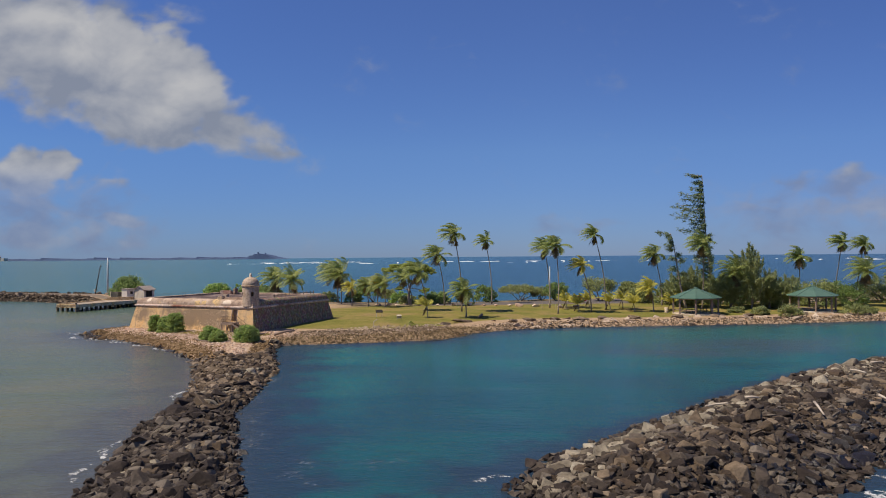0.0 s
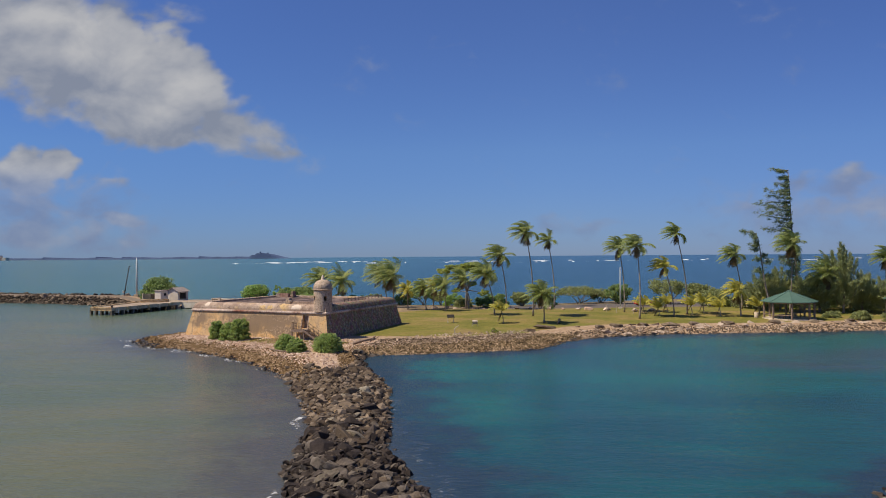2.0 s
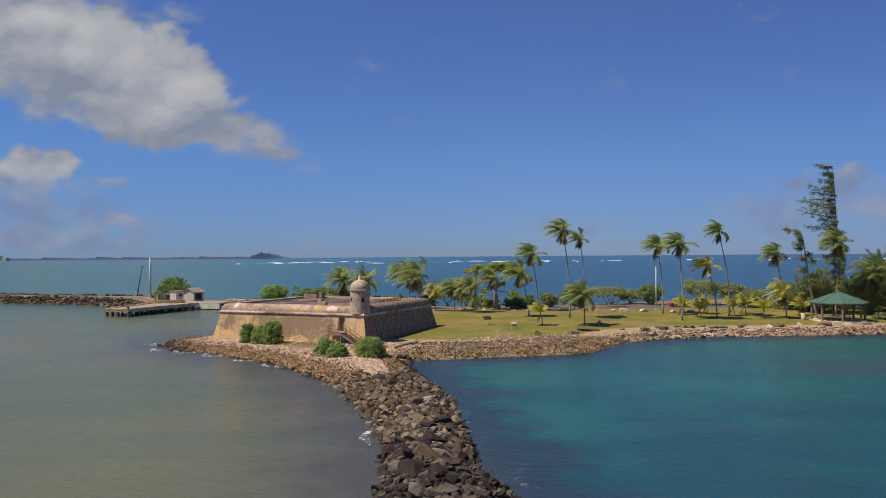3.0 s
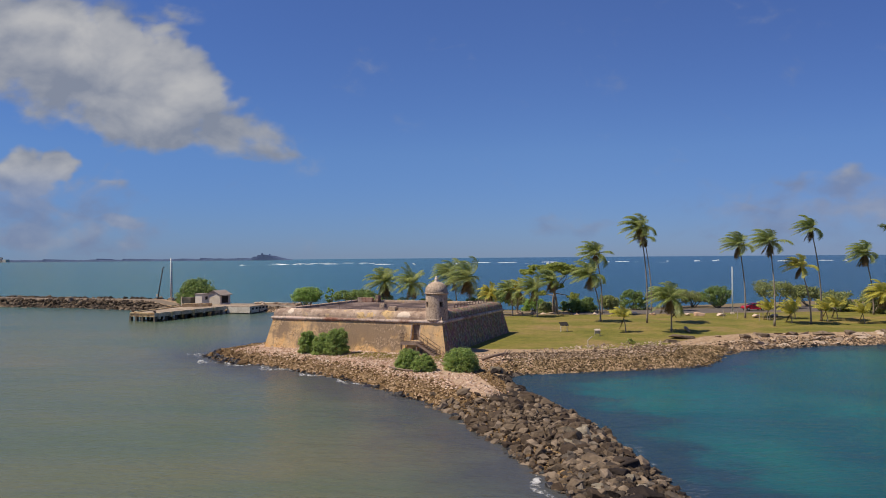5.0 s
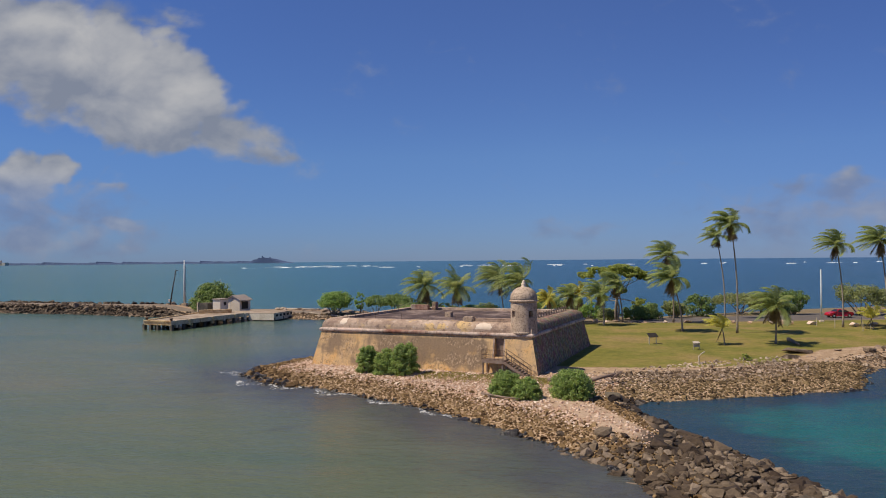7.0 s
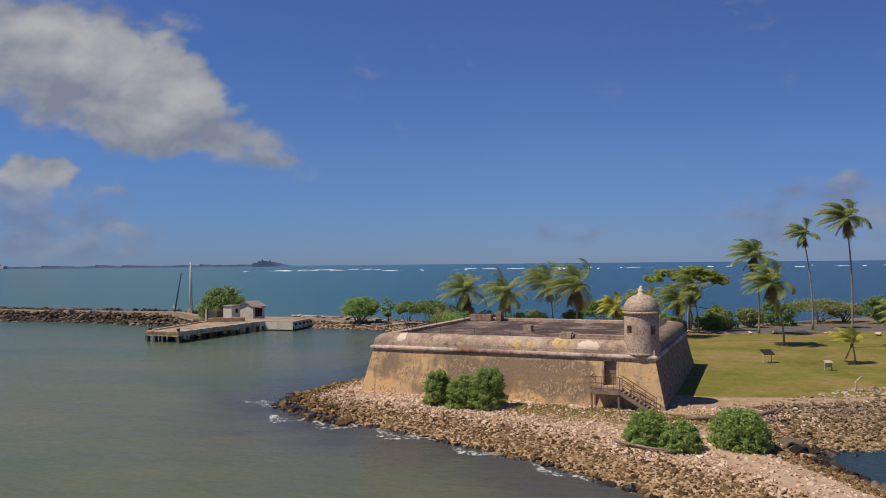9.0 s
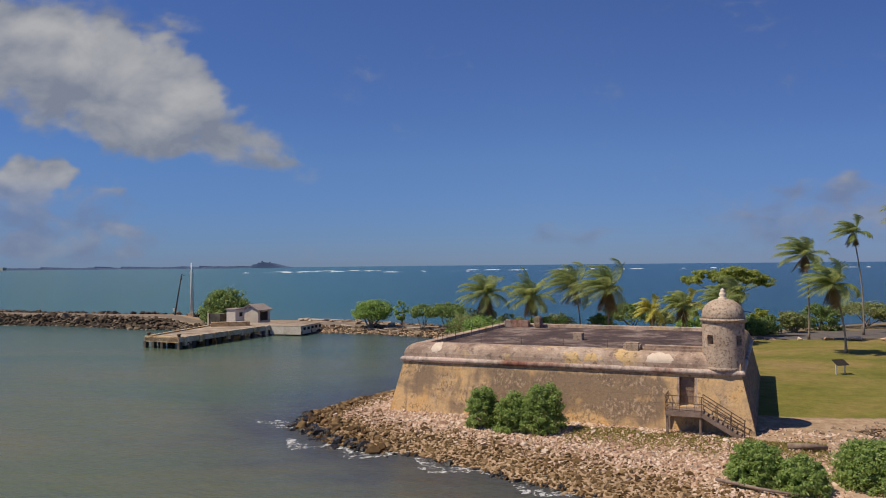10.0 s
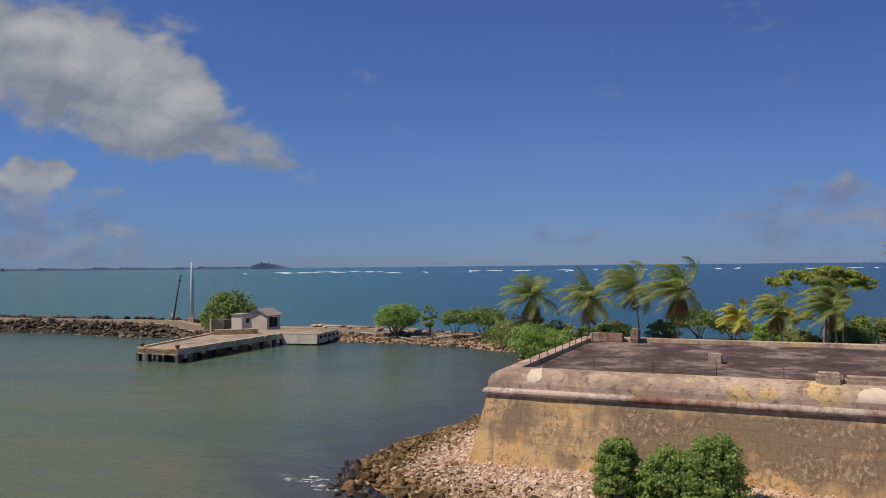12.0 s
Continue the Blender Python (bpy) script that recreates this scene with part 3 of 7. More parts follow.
def strewn(ring, gap, low, top, seed, keep=lambda x, y, d: True, extra=0.0, wide=0.25):
    """Uneven spots over the ring's strip that lies low to top metres inland."""
    rnd = np.random.default_rng(seed)
    (x0, y0), (x1, y1) = ring.min(0) - 4, ring.max(0) + 4
    gx, gy = np.meshgrid(np.arange(x0, x1, gap), np.arange(y0, y1, gap))
    pts = np.stack([gx.ravel(), gy.ravel()], 1) + rnd.uniform(-0.5, 0.5, (gx.size, 2)) * gap * 1.1
    ok = np.array([keep(x, y, 0) for x, y in pts])
    pts = pts[ok]
    d = inland(pts, ring)
    pts, d = pts[(d > low) & (d < top)], d[(d > low) & (d < top)]
    z = land_height(pts)
    return [(x, y, h + extra, min(0.95, gap * rnd.uniform(0.68 - wide, 0.68 + wide) * (1.7 if rnd.random() < 0.07 else 1))) for (x, y), h in zip(pts, z)], d


# ---- ground ----
def span(a, c, s):
    return np.arange(a, c + s * 0.5, s)


gx = np.concatenate([span(-250, -130, 4.0), span(-128, -72, 1.6), span(-71, 0, 0.7), span(1, 90, 1.5), span(92, 176, 4.0)])
gy = np.concatenate([span(0, 84, 1.3), span(85, 135, 0.7), span(136, 215, 1.3), span(217, 256, 4.0)])
gridx, gridy = np.meshgrid(gx, gy)
flat_pts = np.stack([gridx.ravel(), gridy.ravel()], 1)
gh = land_height(flat_pts)
gd = inland(flat_pts, COAST)
nx, ny = len(gx), len(gy)
cells = [(j * nx + i, j * nx + i + 1, (j + 1) * nx + i + 1, (j + 1) * nx + i) for j in range(ny - 1) for i in range(nx - 1)]
cells = [q for q in cells if max(gh[k] for k in q) > -1.8]

# turf, tarmac and sand as fields over the ground
fx, fy = flat_pts.T
LAWN = np.array([(-36, 113.2), (-30.5, 112.6), (-23.6, 112.8), (-16.8, 114.0), (-11.5, 117.2), (-8.2, 121.5), (-3.5, 127.2), (4, 131), (14, 132.5), (30, 134), (60, 142), (130, 158), (140, 185), (60, 166), (20, 162), (-12, 158.5), (-24, 158), (-34, 152), (-44, 152), (-57, 149), (-60, 130), (-48, 128), (-40, 128)], float)
TARMAC = np.array([(-20, 160.5), (5, 161.5), (24, 164), (33, 166), (40, 176), (25, 183), (0, 174.5), (-16, 173)], float)
TRACK = np.array([(-60, 178), (-84, 190.5), (-110, 195), (-136, 203.5), (-240, 231), (-240, 237), (-136, 209), (-110, 199.5), (-84, 197), (-60, 184), (-42, 176), (-20, 168), (-18, 164), (-44, 170)], float)
lawn = step(inland(flat_pts, LAWN), -1.2, 1.2)
tar = step(inland(flat_pts, TARMAC), -0.8, 0.8)
track = step(inland(flat_pts, TRACK), -1.2, 1.2)
SAND = np.array([(-38.0, 98.8), (-35.2, 100.2), (-33.4, 93.5), (-31.9, 88), (-31.0, 84.4), (-31.8, 84), (-33.4, 86.6), (-35.2, 90), (-36.9, 95)], float)
sand = step(inland(flat_pts, SAND), -0.9, 0.5)
hinter = step(fy - 0.25 * np.maximum(fx, 0), 138, 150) * step(fx, -40, -30)

m_ground, nt, b = blank("island_ground", 0.95, 0.15)
p = place(nt)
n1, n2, n3 = grain(nt, scaled(nt, p, (0.7, 1.3, 1.0)), 0.14, 7.0, 0.68, 0.4), grain(nt, p, 1.2, 6.0, 0.7), grain(nt, p, 9.0, 5.0, 0.7)
stony = ramp(nt, n2, [(0.3, (0.24, 0.155, 0.09)), (0.5, (0.38, 0.27, 0.17)), (0.7, (0.52, 0.39, 0.27))])
stony = mix(nt, field(nt, "hinterland"), stony, ramp(nt, n2, [(0.3, (0.15, 0.12, 0.065)), (0.7, (0.26, 0.20, 0.125))]))
stony = mix(nt, field(nt, "sand"), stony, ramp(nt, n2, [(0.3, (0.38, 0.27, 0.18)), (0.7, (0.53, 0.395, 0.28))]))
# near-black under the boulders: the shade of their gaps put into the ground colour
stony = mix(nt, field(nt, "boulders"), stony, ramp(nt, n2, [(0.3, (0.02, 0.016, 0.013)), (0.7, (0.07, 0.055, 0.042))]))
turf = ramp(nt, n1, [(0.34, (0.132, 0.134, 0.029)), (0.47, (0.175, 0.168, 0.039)), (0.57, (0.230, 0.186, 0.059)), (0.68, (0.273, 0.195, 0.092))])
turf = mix(nt, 1.0, turf, ramp(nt, n2, [(0.3, (0.75, 0.78, 0.7)), (0.7, (1.25, 1.2, 1.15))]), "MULTIPLY")
road_c = ramp(nt, n2, [(0.3, (0.10, 0.088, 0.08)), (0.7, (0.17, 0.15, 0.135))])
track_c = ramp(nt, n2, [(0.3, (0.17, 0.135, 0.10)), (0.7, (0.27, 0.22, 0.17))])
edge = calc(nt, "MULTIPLY", calc(nt, "SUBTRACT", n2, 0.5), 1.3)
c = mix(nt, remap(nt, calc(nt, "ADD", field(nt, "turf"), edge), 0.4, 0.6), stony, turf)
c = mix(nt, remap(nt, calc(nt, "ADD", field(nt, "track"), edge), 0.4, 0.6), c, track_c)
c = mix(nt, remap(nt, calc(nt, "ADD", field(nt, "tarmac"), calc(nt, "MULTIPLY", edge, 0.4)), 0.45, 0.55), c, road_c)
c = mix(nt, 1.0, c, ramp(nt, n3, [(0.3, (0.75, 0.75, 0.75)), (0.7, (1.2, 1.2, 1.2))]), "MULTIPLY")
plug(nt, b.inputs["Base Color"], c)
bumped(nt, b, calc(nt, "ADD", n3, n2), 0.3, 0.05)
ground = raw("ground", np.column_stack([flat_pts, gh]).tolist(), cells, m_ground, smooth=True)
# where the ground is painted dark between boulders: both moles and the causeway's edge
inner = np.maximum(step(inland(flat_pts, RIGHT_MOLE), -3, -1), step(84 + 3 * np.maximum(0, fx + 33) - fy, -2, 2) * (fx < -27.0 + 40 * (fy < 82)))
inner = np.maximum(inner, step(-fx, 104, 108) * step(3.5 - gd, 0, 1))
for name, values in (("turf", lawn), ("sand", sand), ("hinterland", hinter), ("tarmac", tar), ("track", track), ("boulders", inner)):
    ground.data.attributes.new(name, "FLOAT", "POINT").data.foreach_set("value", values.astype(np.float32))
tagged(ground, "grassy island with sandy, stony shores and a tarmac strip", "ground", kind="structure")

# ---- sea ----
m_sea, nt, b = blank("sea_water", 0.22, 0.3)
b.inputs["IOR"].default_value = 1.33
p = place(nt)
px, py, pz = split(nt, p)
swirl = calc(nt, "MULTIPLY", calc(nt, "SUBTRACT", grain(nt, p, 0.02, 4.0, 0.6, 0.6), 0.5), 60.0)
wide = grain(nt, scaled(nt, p, (0.6, 1.6, 1.0)), 0.035, 5.0, 0.6, 0.5)
# silt-laden water west of the mole, clear bay east of it, blue ocean beyond the island
silt_line = calc(nt, "ADD", calc(nt, "MULTIPLY", py, -0.30), -5.0)
silt = remap(nt, calc(nt, "SUBTRACT", silt_line, px), -3.0, 3.0)
fade = remap(nt, calc(nt, "ADD", py, swirl), 105.0, 260.0)
slope = calc(nt, "DIVIDE", calc(nt, "ADD", px, 60.0), calc(nt, "MAXIMUM", calc(nt, "SUBTRACT", py, 60.0), 60.0))
green_side = remap(nt, calc(nt, "ADD", slope, calc(nt, "MULTIPLY", swirl, 0.003)), -0.34, 0.14, 1.0, 0.0)
silty = ramp(nt, calc(nt, "ADD", wide, calc(nt, "MULTIPLY", swirl, 0.004)), [(0.3, (0.083, 0.118, 0.071)), (0.5, (0.116, 0.132, 0.073)), (0.7, (0.152, 0.142, 0.072))])
deep = calc(nt, "ADD", calc(nt, "MULTIPLY", wide, 0.5), calc(nt, "MULTIPLY", grain(nt, p, 0.045, 3.0, 0.5, 0.8), 0.5))
deep = calc(nt, "SUBTRACT", deep, remap(nt, py, 95.0, 52.0, 0.0, 0.155))
bay = ramp(nt, deep, [(0.34, (0.014, 0.066, 0.088)), (0.46, (0.014, 0.094, 0.102)), (0.62, (0.020, 0.132, 0.118))])
ocean = ramp(nt, wide, [(0.3, (0.007, 0.042, 0.064)), (0.7, (0.010, 0.062, 0.083))])
rocky = remap(nt, calc(nt, "ADD", field(nt, "shallows"), calc(nt, "MULTIPLY", calc(nt, "SUBTRACT", grain(nt, p, 0.22, 4.0, 0.6), 0.5), 1.2)), 0.25, 0.85)
weed = remap(nt, calc(nt, "ADD", field(nt, "seaweed"), calc(nt, "MULTIPLY", calc(nt, "SUBTRACT", grain(nt, scaled(nt, p, (0.5, 1.4, 1.0)), 0.09, 4.0, 0.6, 0.5), 0.5), 1.4)), 0.35, 1.0)
bay = mix(nt, calc(nt, "MULTIPLY", remap(nt, rocky, 0.0, 0.9), 0.75), bay, (0.024, 0.034, 0.06))
bay = mix(nt, calc(nt, "MULTIPLY", weed, 0.75), bay, (0.05, 0.07, 0.095))
silty = mix(nt, calc(nt, "MULTIPLY", rocky, 0.75), silty, (0.047, 0.042, 0.052))
silty = mix(nt, remap(nt, field(nt, "shallows"), 0.02, 0.5, 0.0, 0.45), silty, (0.082, 0.09, 0.094))
near_c = mix(nt, silt, bay, silty)
far_c = mix(nt, green_side, ocean, (0.036, 0.115, 0.10))
plug(nt, b.inputs["Base Color"], mix(nt, fade, near_c, far_c))
chop = grain(nt, scaled(nt, p, (0.55, 1.5, 1.0)), 0.9, 4.0, 0.6, 0.4)
swell = grain(nt, scaled(nt, p, (0.35, 1.2, 1.0)), 0.12, 3.0, 0.5, 0.3)
ripples = grain(nt, scaled(nt, p, (0.5, 1.5, 1.0)), 2.6, 4.0, 0.65, 0.5)
bumped(nt, b, calc(nt, "ADD", calc(nt, "ADD", calc(nt, "MULTIPLY", chop, 0.30), calc(nt, "MULTIPLY", ripples, 0.10)), swell), 1.0, 0.6)
sx, sy = span(-140, 120, 2.5), span(-20, 235, 2.5)
mx, my = len(sx), len(sy)
sea_v = [(x, y, 0.0) for y in sy for x in sx]
sea_f = [(j * mx + i, j * mx + i + 1, (j + 1) * mx + i + 1, (j + 1) * mx + i) for j in range(my - 1) for i in range(mx - 1)]
rim = list(range(mx)) + [j * mx + mx - 1 for j in range(1, my)] + [(my - 1) * mx + i for i in range(mx - 2, -1, -1)] + [j * mx for j in range(my - 2, 0, -1)]
outer = rim
for r in (400.0, 1200.0, 4850.0):
    start = len(sea_v)
    for k in rim:
        q = Vector((sea_v[k][0] + 10, sea_v[k][1] - 107))
        q.normalize()
        sea_v.append((-10 + q.x * r, 107 + q.y * r, 0.0))
    ring = list(range(start, start + len(rim)))
    sea_f += [(outer[k], ring[k], ring[(k + 1) % len(rim)], outer[(k + 1) % len(rim)]) for k in range(len(rim))]
    outer = ring
sea = raw("water", sea_v, sea_f, m_sea)
sea_pts = np.array(sea_v)[:, :2]
off_land = np.minimum(np.maximum(0, -inland(sea_pts, COAST)), np.maximum(0, -inland(sea_pts, RIGHT_MOLE)))
sea.data.attributes.new("shallows", "FLOAT", "POINT").data.foreach_set("value", np.exp(-off_land / (7.0 - 4.5 * step(sea_pts[:, 0], -8, 8) * step(108 - sea_pts[:, 1], -8, 8))).astype(np.float32))
weed_field = np.exp(-((sea_pts[:, 0] - 30) / 26.0) ** 2 - ((sea_pts[:, 1] - 100 - 0.25 * (sea_pts[:, 0] - 30)) / 13.0) ** 2)
sea.data.attributes.new("seaweed", "FLOAT", "POINT").data.foreach_set("value", weed_field.astype(np.float32))
tagged(sea, "sea, silty grey-green, turquoise in the bay, blue beyond", "water", kind="structure")

# ---- the fort ----
FRONT, SIDE, ROOT, WALLTOP = 23.3, 20.2, 0.2, 4.42
BATTER = 0.95


def fort_at(s, t, z):
    """A point s metres along the front, t metres in from it."""
    q = FN + FU * s + FV * t
    return (q.x, q.y, z)


fort = thing("fort", "small square weathered stone fort with battered ochre plastered walls", "fort")


def ring_side(name, k, profile, material, label=""):
    """One of the four sides swept from the profile of (outset, z): mitred at the corners."""
    def corner(n, o, z):
        s, t = ((-o, -o), (FRONT + o, -o), (FRONT + o, SIDE + o), (-o, SIDE + o))[n % 4]
        return fort_at(s, t, z)
    steps = 28
    verts = []
    for o, z in profile:
        a, c = Vector(corner(k, o, z)), Vector(corner(k + 1, o, z))
        verts += [a.lerp(c, i / steps) for i in range(steps + 1)]
    w = steps + 1
    faces = [(j * w + i, j * w + i + 1, (j + 1) * w + i + 1, (j + 1) * w + i) for j in range(len(profile) - 1) for i in range(steps)]
    faces.append(tuple(j * w for j in range(len(profile)))[::-1])
    faces.append(tuple(j * w + steps for j in range(len(profile))))
    return tagged(raw(name, verts, faces, material, fort), label)


CORDON = [(0.0, 4.36)] + [(0.02 + 0.19 * math.cos(a), 4.55 + 0.19 * math.sin(a)) for a in np.linspace(-1.4, 1.4, 8)] + [(-0.02, 4.74)]
PARAPET = [(-0.02, 4.72), (-0.03, 5.02)] + [(-0.05 - 1.0 * (1 - math.cos(a)), 5.02 + 0.72 * math.sin(a)) for a in np.linspace(0.15, 1.5, 8)] + [(-1.45, 5.70), (-1.5, 5.3)]
WALL = [(BATTER, ROOT), (BATTER * 0.5, (ROOT + WALLTOP) / 2), (0.0, WALLTOP), (-0.9, WALLTOP), (-0.9, ROOT)]
# the side away from the sun: part of its shade is in the stone colour
for k, (m, note) in enumerate([(None, ""), (m_plaster_ochre, ""), (m_plaster_ochre, ""), (m_stone_dark, "mottled rubble masonry, its shade partly put into the dark colour")]):
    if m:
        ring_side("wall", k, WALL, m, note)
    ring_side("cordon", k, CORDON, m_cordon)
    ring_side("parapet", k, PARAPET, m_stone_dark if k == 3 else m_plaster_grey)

# the front wall, round the doorway
DOOR_S, DOOR_W, DOOR_Z0, DOOR_Z1 = 2.78, 0.92, 2.42, 4.2


def face_at(s, z):
    o = BATTER * (WALLTOP - z) / (WALLTOP - ROOT)
    return fort_at(-o if s <= 0 else (FRONT + o if s >= FRONT else s), -o, z)


verts, faces = [], []


def patch(s0, s1, z0, z1, n=1):
    for i in range(n):
        a, c = s0 + (s1 - s0) * i / n, s0 + (s1 - s0) * (i + 1) / n
        k = len(verts)
        verts.extend([face_at(a, z0), face_at(c, z0), face_at(c, z1), face_at(a, z1)])
        faces.append((k, k + 1, k + 2, k + 3))


patch(0, DOOR_S, ROOT, WALLTOP, 3)
patch(DOOR_S + DOOR_W, FRONT, ROOT, WALLTOP, 14)
patch(DOOR_S, DOOR_S + DOOR_W, ROOT, DOOR_Z0)
patch(DOOR_S, DOOR_S + DOOR_W, DOOR_Z1, WALLTOP)
for s in (DOOR_S, DOOR_S + DOOR_W):
    k = len(verts)
    verts.extend([face_at(s, DOOR_Z0), face_at(s, DOOR_Z1), fort_at(s, 0.45, DOOR_Z1), fort_at(s, 0.45, DOOR_Z0)])
    faces.append((k, k + 1, k + 2, k + 3))
for z in (DOOR_Z0, DOOR_Z1):
    k = len(verts)
    verts.extend([face_at(DOOR_S, z), face_at(DOOR_S + DOOR_W, z), fort_at(DOOR_S + DOOR_W, 0.45, z), fort_at(DOOR_S, 0.45, z)])
    faces.append((k, k + 1, k + 2, k + 3))
k = len(verts)
verts.extend([fort_at(-0.0, 0.9, ROOT), fort_at(FRONT, 0.9, ROOT), fort_at(FRONT, 0.9, WALLTOP), fort_at(0, 0.9, WALLTOP), fort_at(FRONT, 0, WALLTOP), fort_at(0, 0, WALLTOP)])
faces.extend([(k, k + 1, k + 2, k + 3), (k + 3, k + 2, k + 4, k + 5)])
front_wall = tagged(raw("wall", verts, faces, m_plaster_ochre, fort), "sunlit ochre plastered ashlar, stained and flaking")
# ashlar blocks over the core, with fine open joints
COURSES = 9
rnd = random.Random(41)
for c in range(COURSES):
    z0, z1 = ROOT + (WALLTOP - 0.02 - ROOT) * c / COURSES, ROOT + (WALLTOP - 0.02 - ROOT) * (c + 1) / COURSES
    s = -1.2 if c % 2 else -0.6
    while s < FRONT + 0.9:
        e = s + rnd.uniform(0.85, 1.35)
        for a, g in ((max(s, 0.0), min(e, FRONT)),):
            cuts = [(a, g)]
            if z1 > DOOR_Z0 + 0.1 and z0 < DOOR_Z1 - 0.1:
                cuts = [(a, min(g, DOOR_S - 0.15)), (max(a, DOOR_S + DOOR_W + 0.15), g)]
            for a, g in cuts:
                if g - a < 0.12:
                    continue
                j, proud = 0.007, rnd.uniform(0.003, 0.011)
                q = [face_at(a + j if a > 0 else 0, z0 + j), face_at(g - j if g < FRONT else FRONT, z0 + j), face_at(g - j if g < FRONT else FRONT, z1 - j), face_at(a + j if a > 0 else 0, z1 - j)]
                v = [Vector(k) - FV * proud for k in q] + [Vector(k) + FV * 0.02 for k in q]
                raw("ashlar_block", v, [(0, 1, 2, 3), (0, 4, 5, 1), (1, 5, 6, 2), (2, 6, 7, 3), (3, 7, 4, 0)], m_plaster_ochre, front_wall)
        s = e


def fort_box(s0, s1, t0, t1, z0, z1, bevel=0.0):
    bm = boxed(s0, s1, t0, t1, z0, z1, bevel=bevel)
    bm.transform(Matrix(((FU.x, FV.x, 0, FN.x), (FU.y, FV.y, 0, FN.y), (0, 0, 1, 0), (0, 0, 0, 1))))
    bmesh.ops.recalc_face_normals(bm, faces=bm.faces[:])
    return bm


part("roof_deck", fort_box(1.4, FRONT - 1.4, 1.4, SIDE - 1.4, 4.5, 5.44), m_deck, fort, "dark brown weathered roof screed")
door = part("door", fort_box(DOOR_S + 0.03, DOOR_S + DOOR_W - 0.03, 0.24, 0.30, DOOR_Z0, DOOR_Z1 - 0.02), m_wood, fort, "grey weathered plank door")
for i in range(6):
    a = DOOR_S + 0.04 + i * 0.14
    part("plank", fort_box(a, a + 0.13, 0.215, 0.24, DOOR_Z0 + 0.03, DOOR_Z1 - 0.06, 0.008), m_wood, door)
part("crossbar", fort_box(DOOR_S + 0.06, DOOR_S + DOOR_W - 0.06, 0.19, 0.215, 3.3, 3.42, 0.008), m_wood, door)
# pale jambs round the doorway
for s in (DOOR_S - 0.14, DOOR_S + DOOR_W + 0.02):
    q = [face_at(s, DOOR_Z0), face_at(s + 0.12, DOOR_Z0), face_at(s + 0.12, DOOR_Z1), face_at(s, DOOR_Z1)]
    out = -FV * 0.02
    v = [Vector(a) + out for a in q] + [Vector(a) + FV * 0.1 for a in q]
    raw("jamb", v, [(0, 1, 2, 3), (0, 4, 5, 1), (1, 5, 6, 2), (2, 6, 7, 3), (3, 7, 4, 0)], m_cordon, fort)
# the raised merlon beside the turret, its broken end, and the low box on the roof
part("merlon", fort_box(1.0, 6.2, 0.75, 1.75, 5.3, 6.02, 0.16), m_plaster_grey, fort, "raised length of parapet")
part("broken_merlon", fort_box(6.25, 7.35, 0.62, 1.5, 5.35, 6.18, 0.12), m_tower, fort, "broken stump of merlon")
part("roof_vent", fort_box(11.9, 12.65, 8.1, 8.8, 5.4, 6.0, 0.05), m_tower, fort, "low masonry vent block")
part("back_wall_stub", fort_box(19.4, 21.9, SIDE - 2.2, SIDE - 1.6, 5.4, 6.1, 0.08), m_cordon, fort, "pinkish broken wall stub")
part("back_wall_stub", fort_box(18.2, 18.8, SIDE - 2.4, SIDE - 1.6, 5.4, 6.5, 0.08), m_stone_dark, fort)
# loose render patches on the sunlit face
def plaque(name, s, z, w, h, seed, m, lift=0.02, upper=True):
    rnd = random.Random(seed)
    n = 22
    ring = [(s + 0.5 * w * math.cos(2 * math.pi * i / n) * rnd.uniform(0.78, 1.1), z + 0.5 * h * math.sin(2 * math.pi * i / n) * rnd.uniform(0.75, 1.12)) for i in range(n)]
    def on(a, c, o):
        if not upper:
            return Vector(face_at(a, c)) - FV * o
        k = min(1.0, max(0.0, (c - 5.02) / 0.72))
        return Vector(fort_at(a, 0.05 + (1 - math.cos(math.asin(k))) - o, c)) + Vector((0, 0, o * 0.6))
    rings = [[(s + (a - s) * k, z + (c - z) * k) for a, c in ring] for k in (1.0, 0.72, 0.45, 0.2)]
    v = [on(a, c, lift) for r in rings for a, c in r] + [on(a, c, -0.06) for a, c in ring]
    f = [(k * n + i, k * n + (i + 1) % n, k * n + n + (i + 1) % n, k * n + n + i) for k in range(3) for i in range(n)] + [tuple(range(3 * n, 4 * n))]
    f += [(i, 4 * n + i, 4 * n + (i + 1) % n, (i + 1) % n) for i in range(n)]
    raw(name, v, f, m, fort)


plaque("render_patch", 4.95, 5.2, 1.8, 0.95, 3, m_white_patch)
plaque("render_patch", 20.75, 5.42, 0.85, 0.75, 4, m_white_patch)
v, f = tube([fort_at(s, -0.03, 4.56) for s in (18.1, 19.3, 20.4, 21.3)], [0.175, 0.205, 0.205, 0.18], 12)
raw("cordon_repair", v, f, m_pink_render, fort)

# the turret at the corner
TC = (-38.69, 109.66)
turret = raw("turret", *lathe([(1.0, 4.6), (1.25, 4.7), (1.29, 4.76), (1.28, 4.84), (1.27, 4.9)], 48, TC), m_tower, fort, True)
tagged(turret, "round sentry turret with domed roof")
SEGS, R1, R0 = 72, 1.27, 0.9
rows_z = [4.88, 5.4, 5.9, 6.3, 6.92, 7.35, 7.78]
slots = [-147, -61, 29, 119]


def in_slot(k, j):
    mid = (k + 0.5) * 360 / SEGS
    return j == 3 and any(abs((mid - a + 180) % 360 - 180) < 10 for a in slots)


verts, faces = [], []
for r in (R1, R0):
    for z in rows_z:
        verts += [(TC[0] + r * math.cos(2 * math.pi * k / SEGS), TC[1] + r * math.sin(2 * math.pi * k / SEGS), z) for k in range(SEGS)]
half = len(rows_z) * SEGS
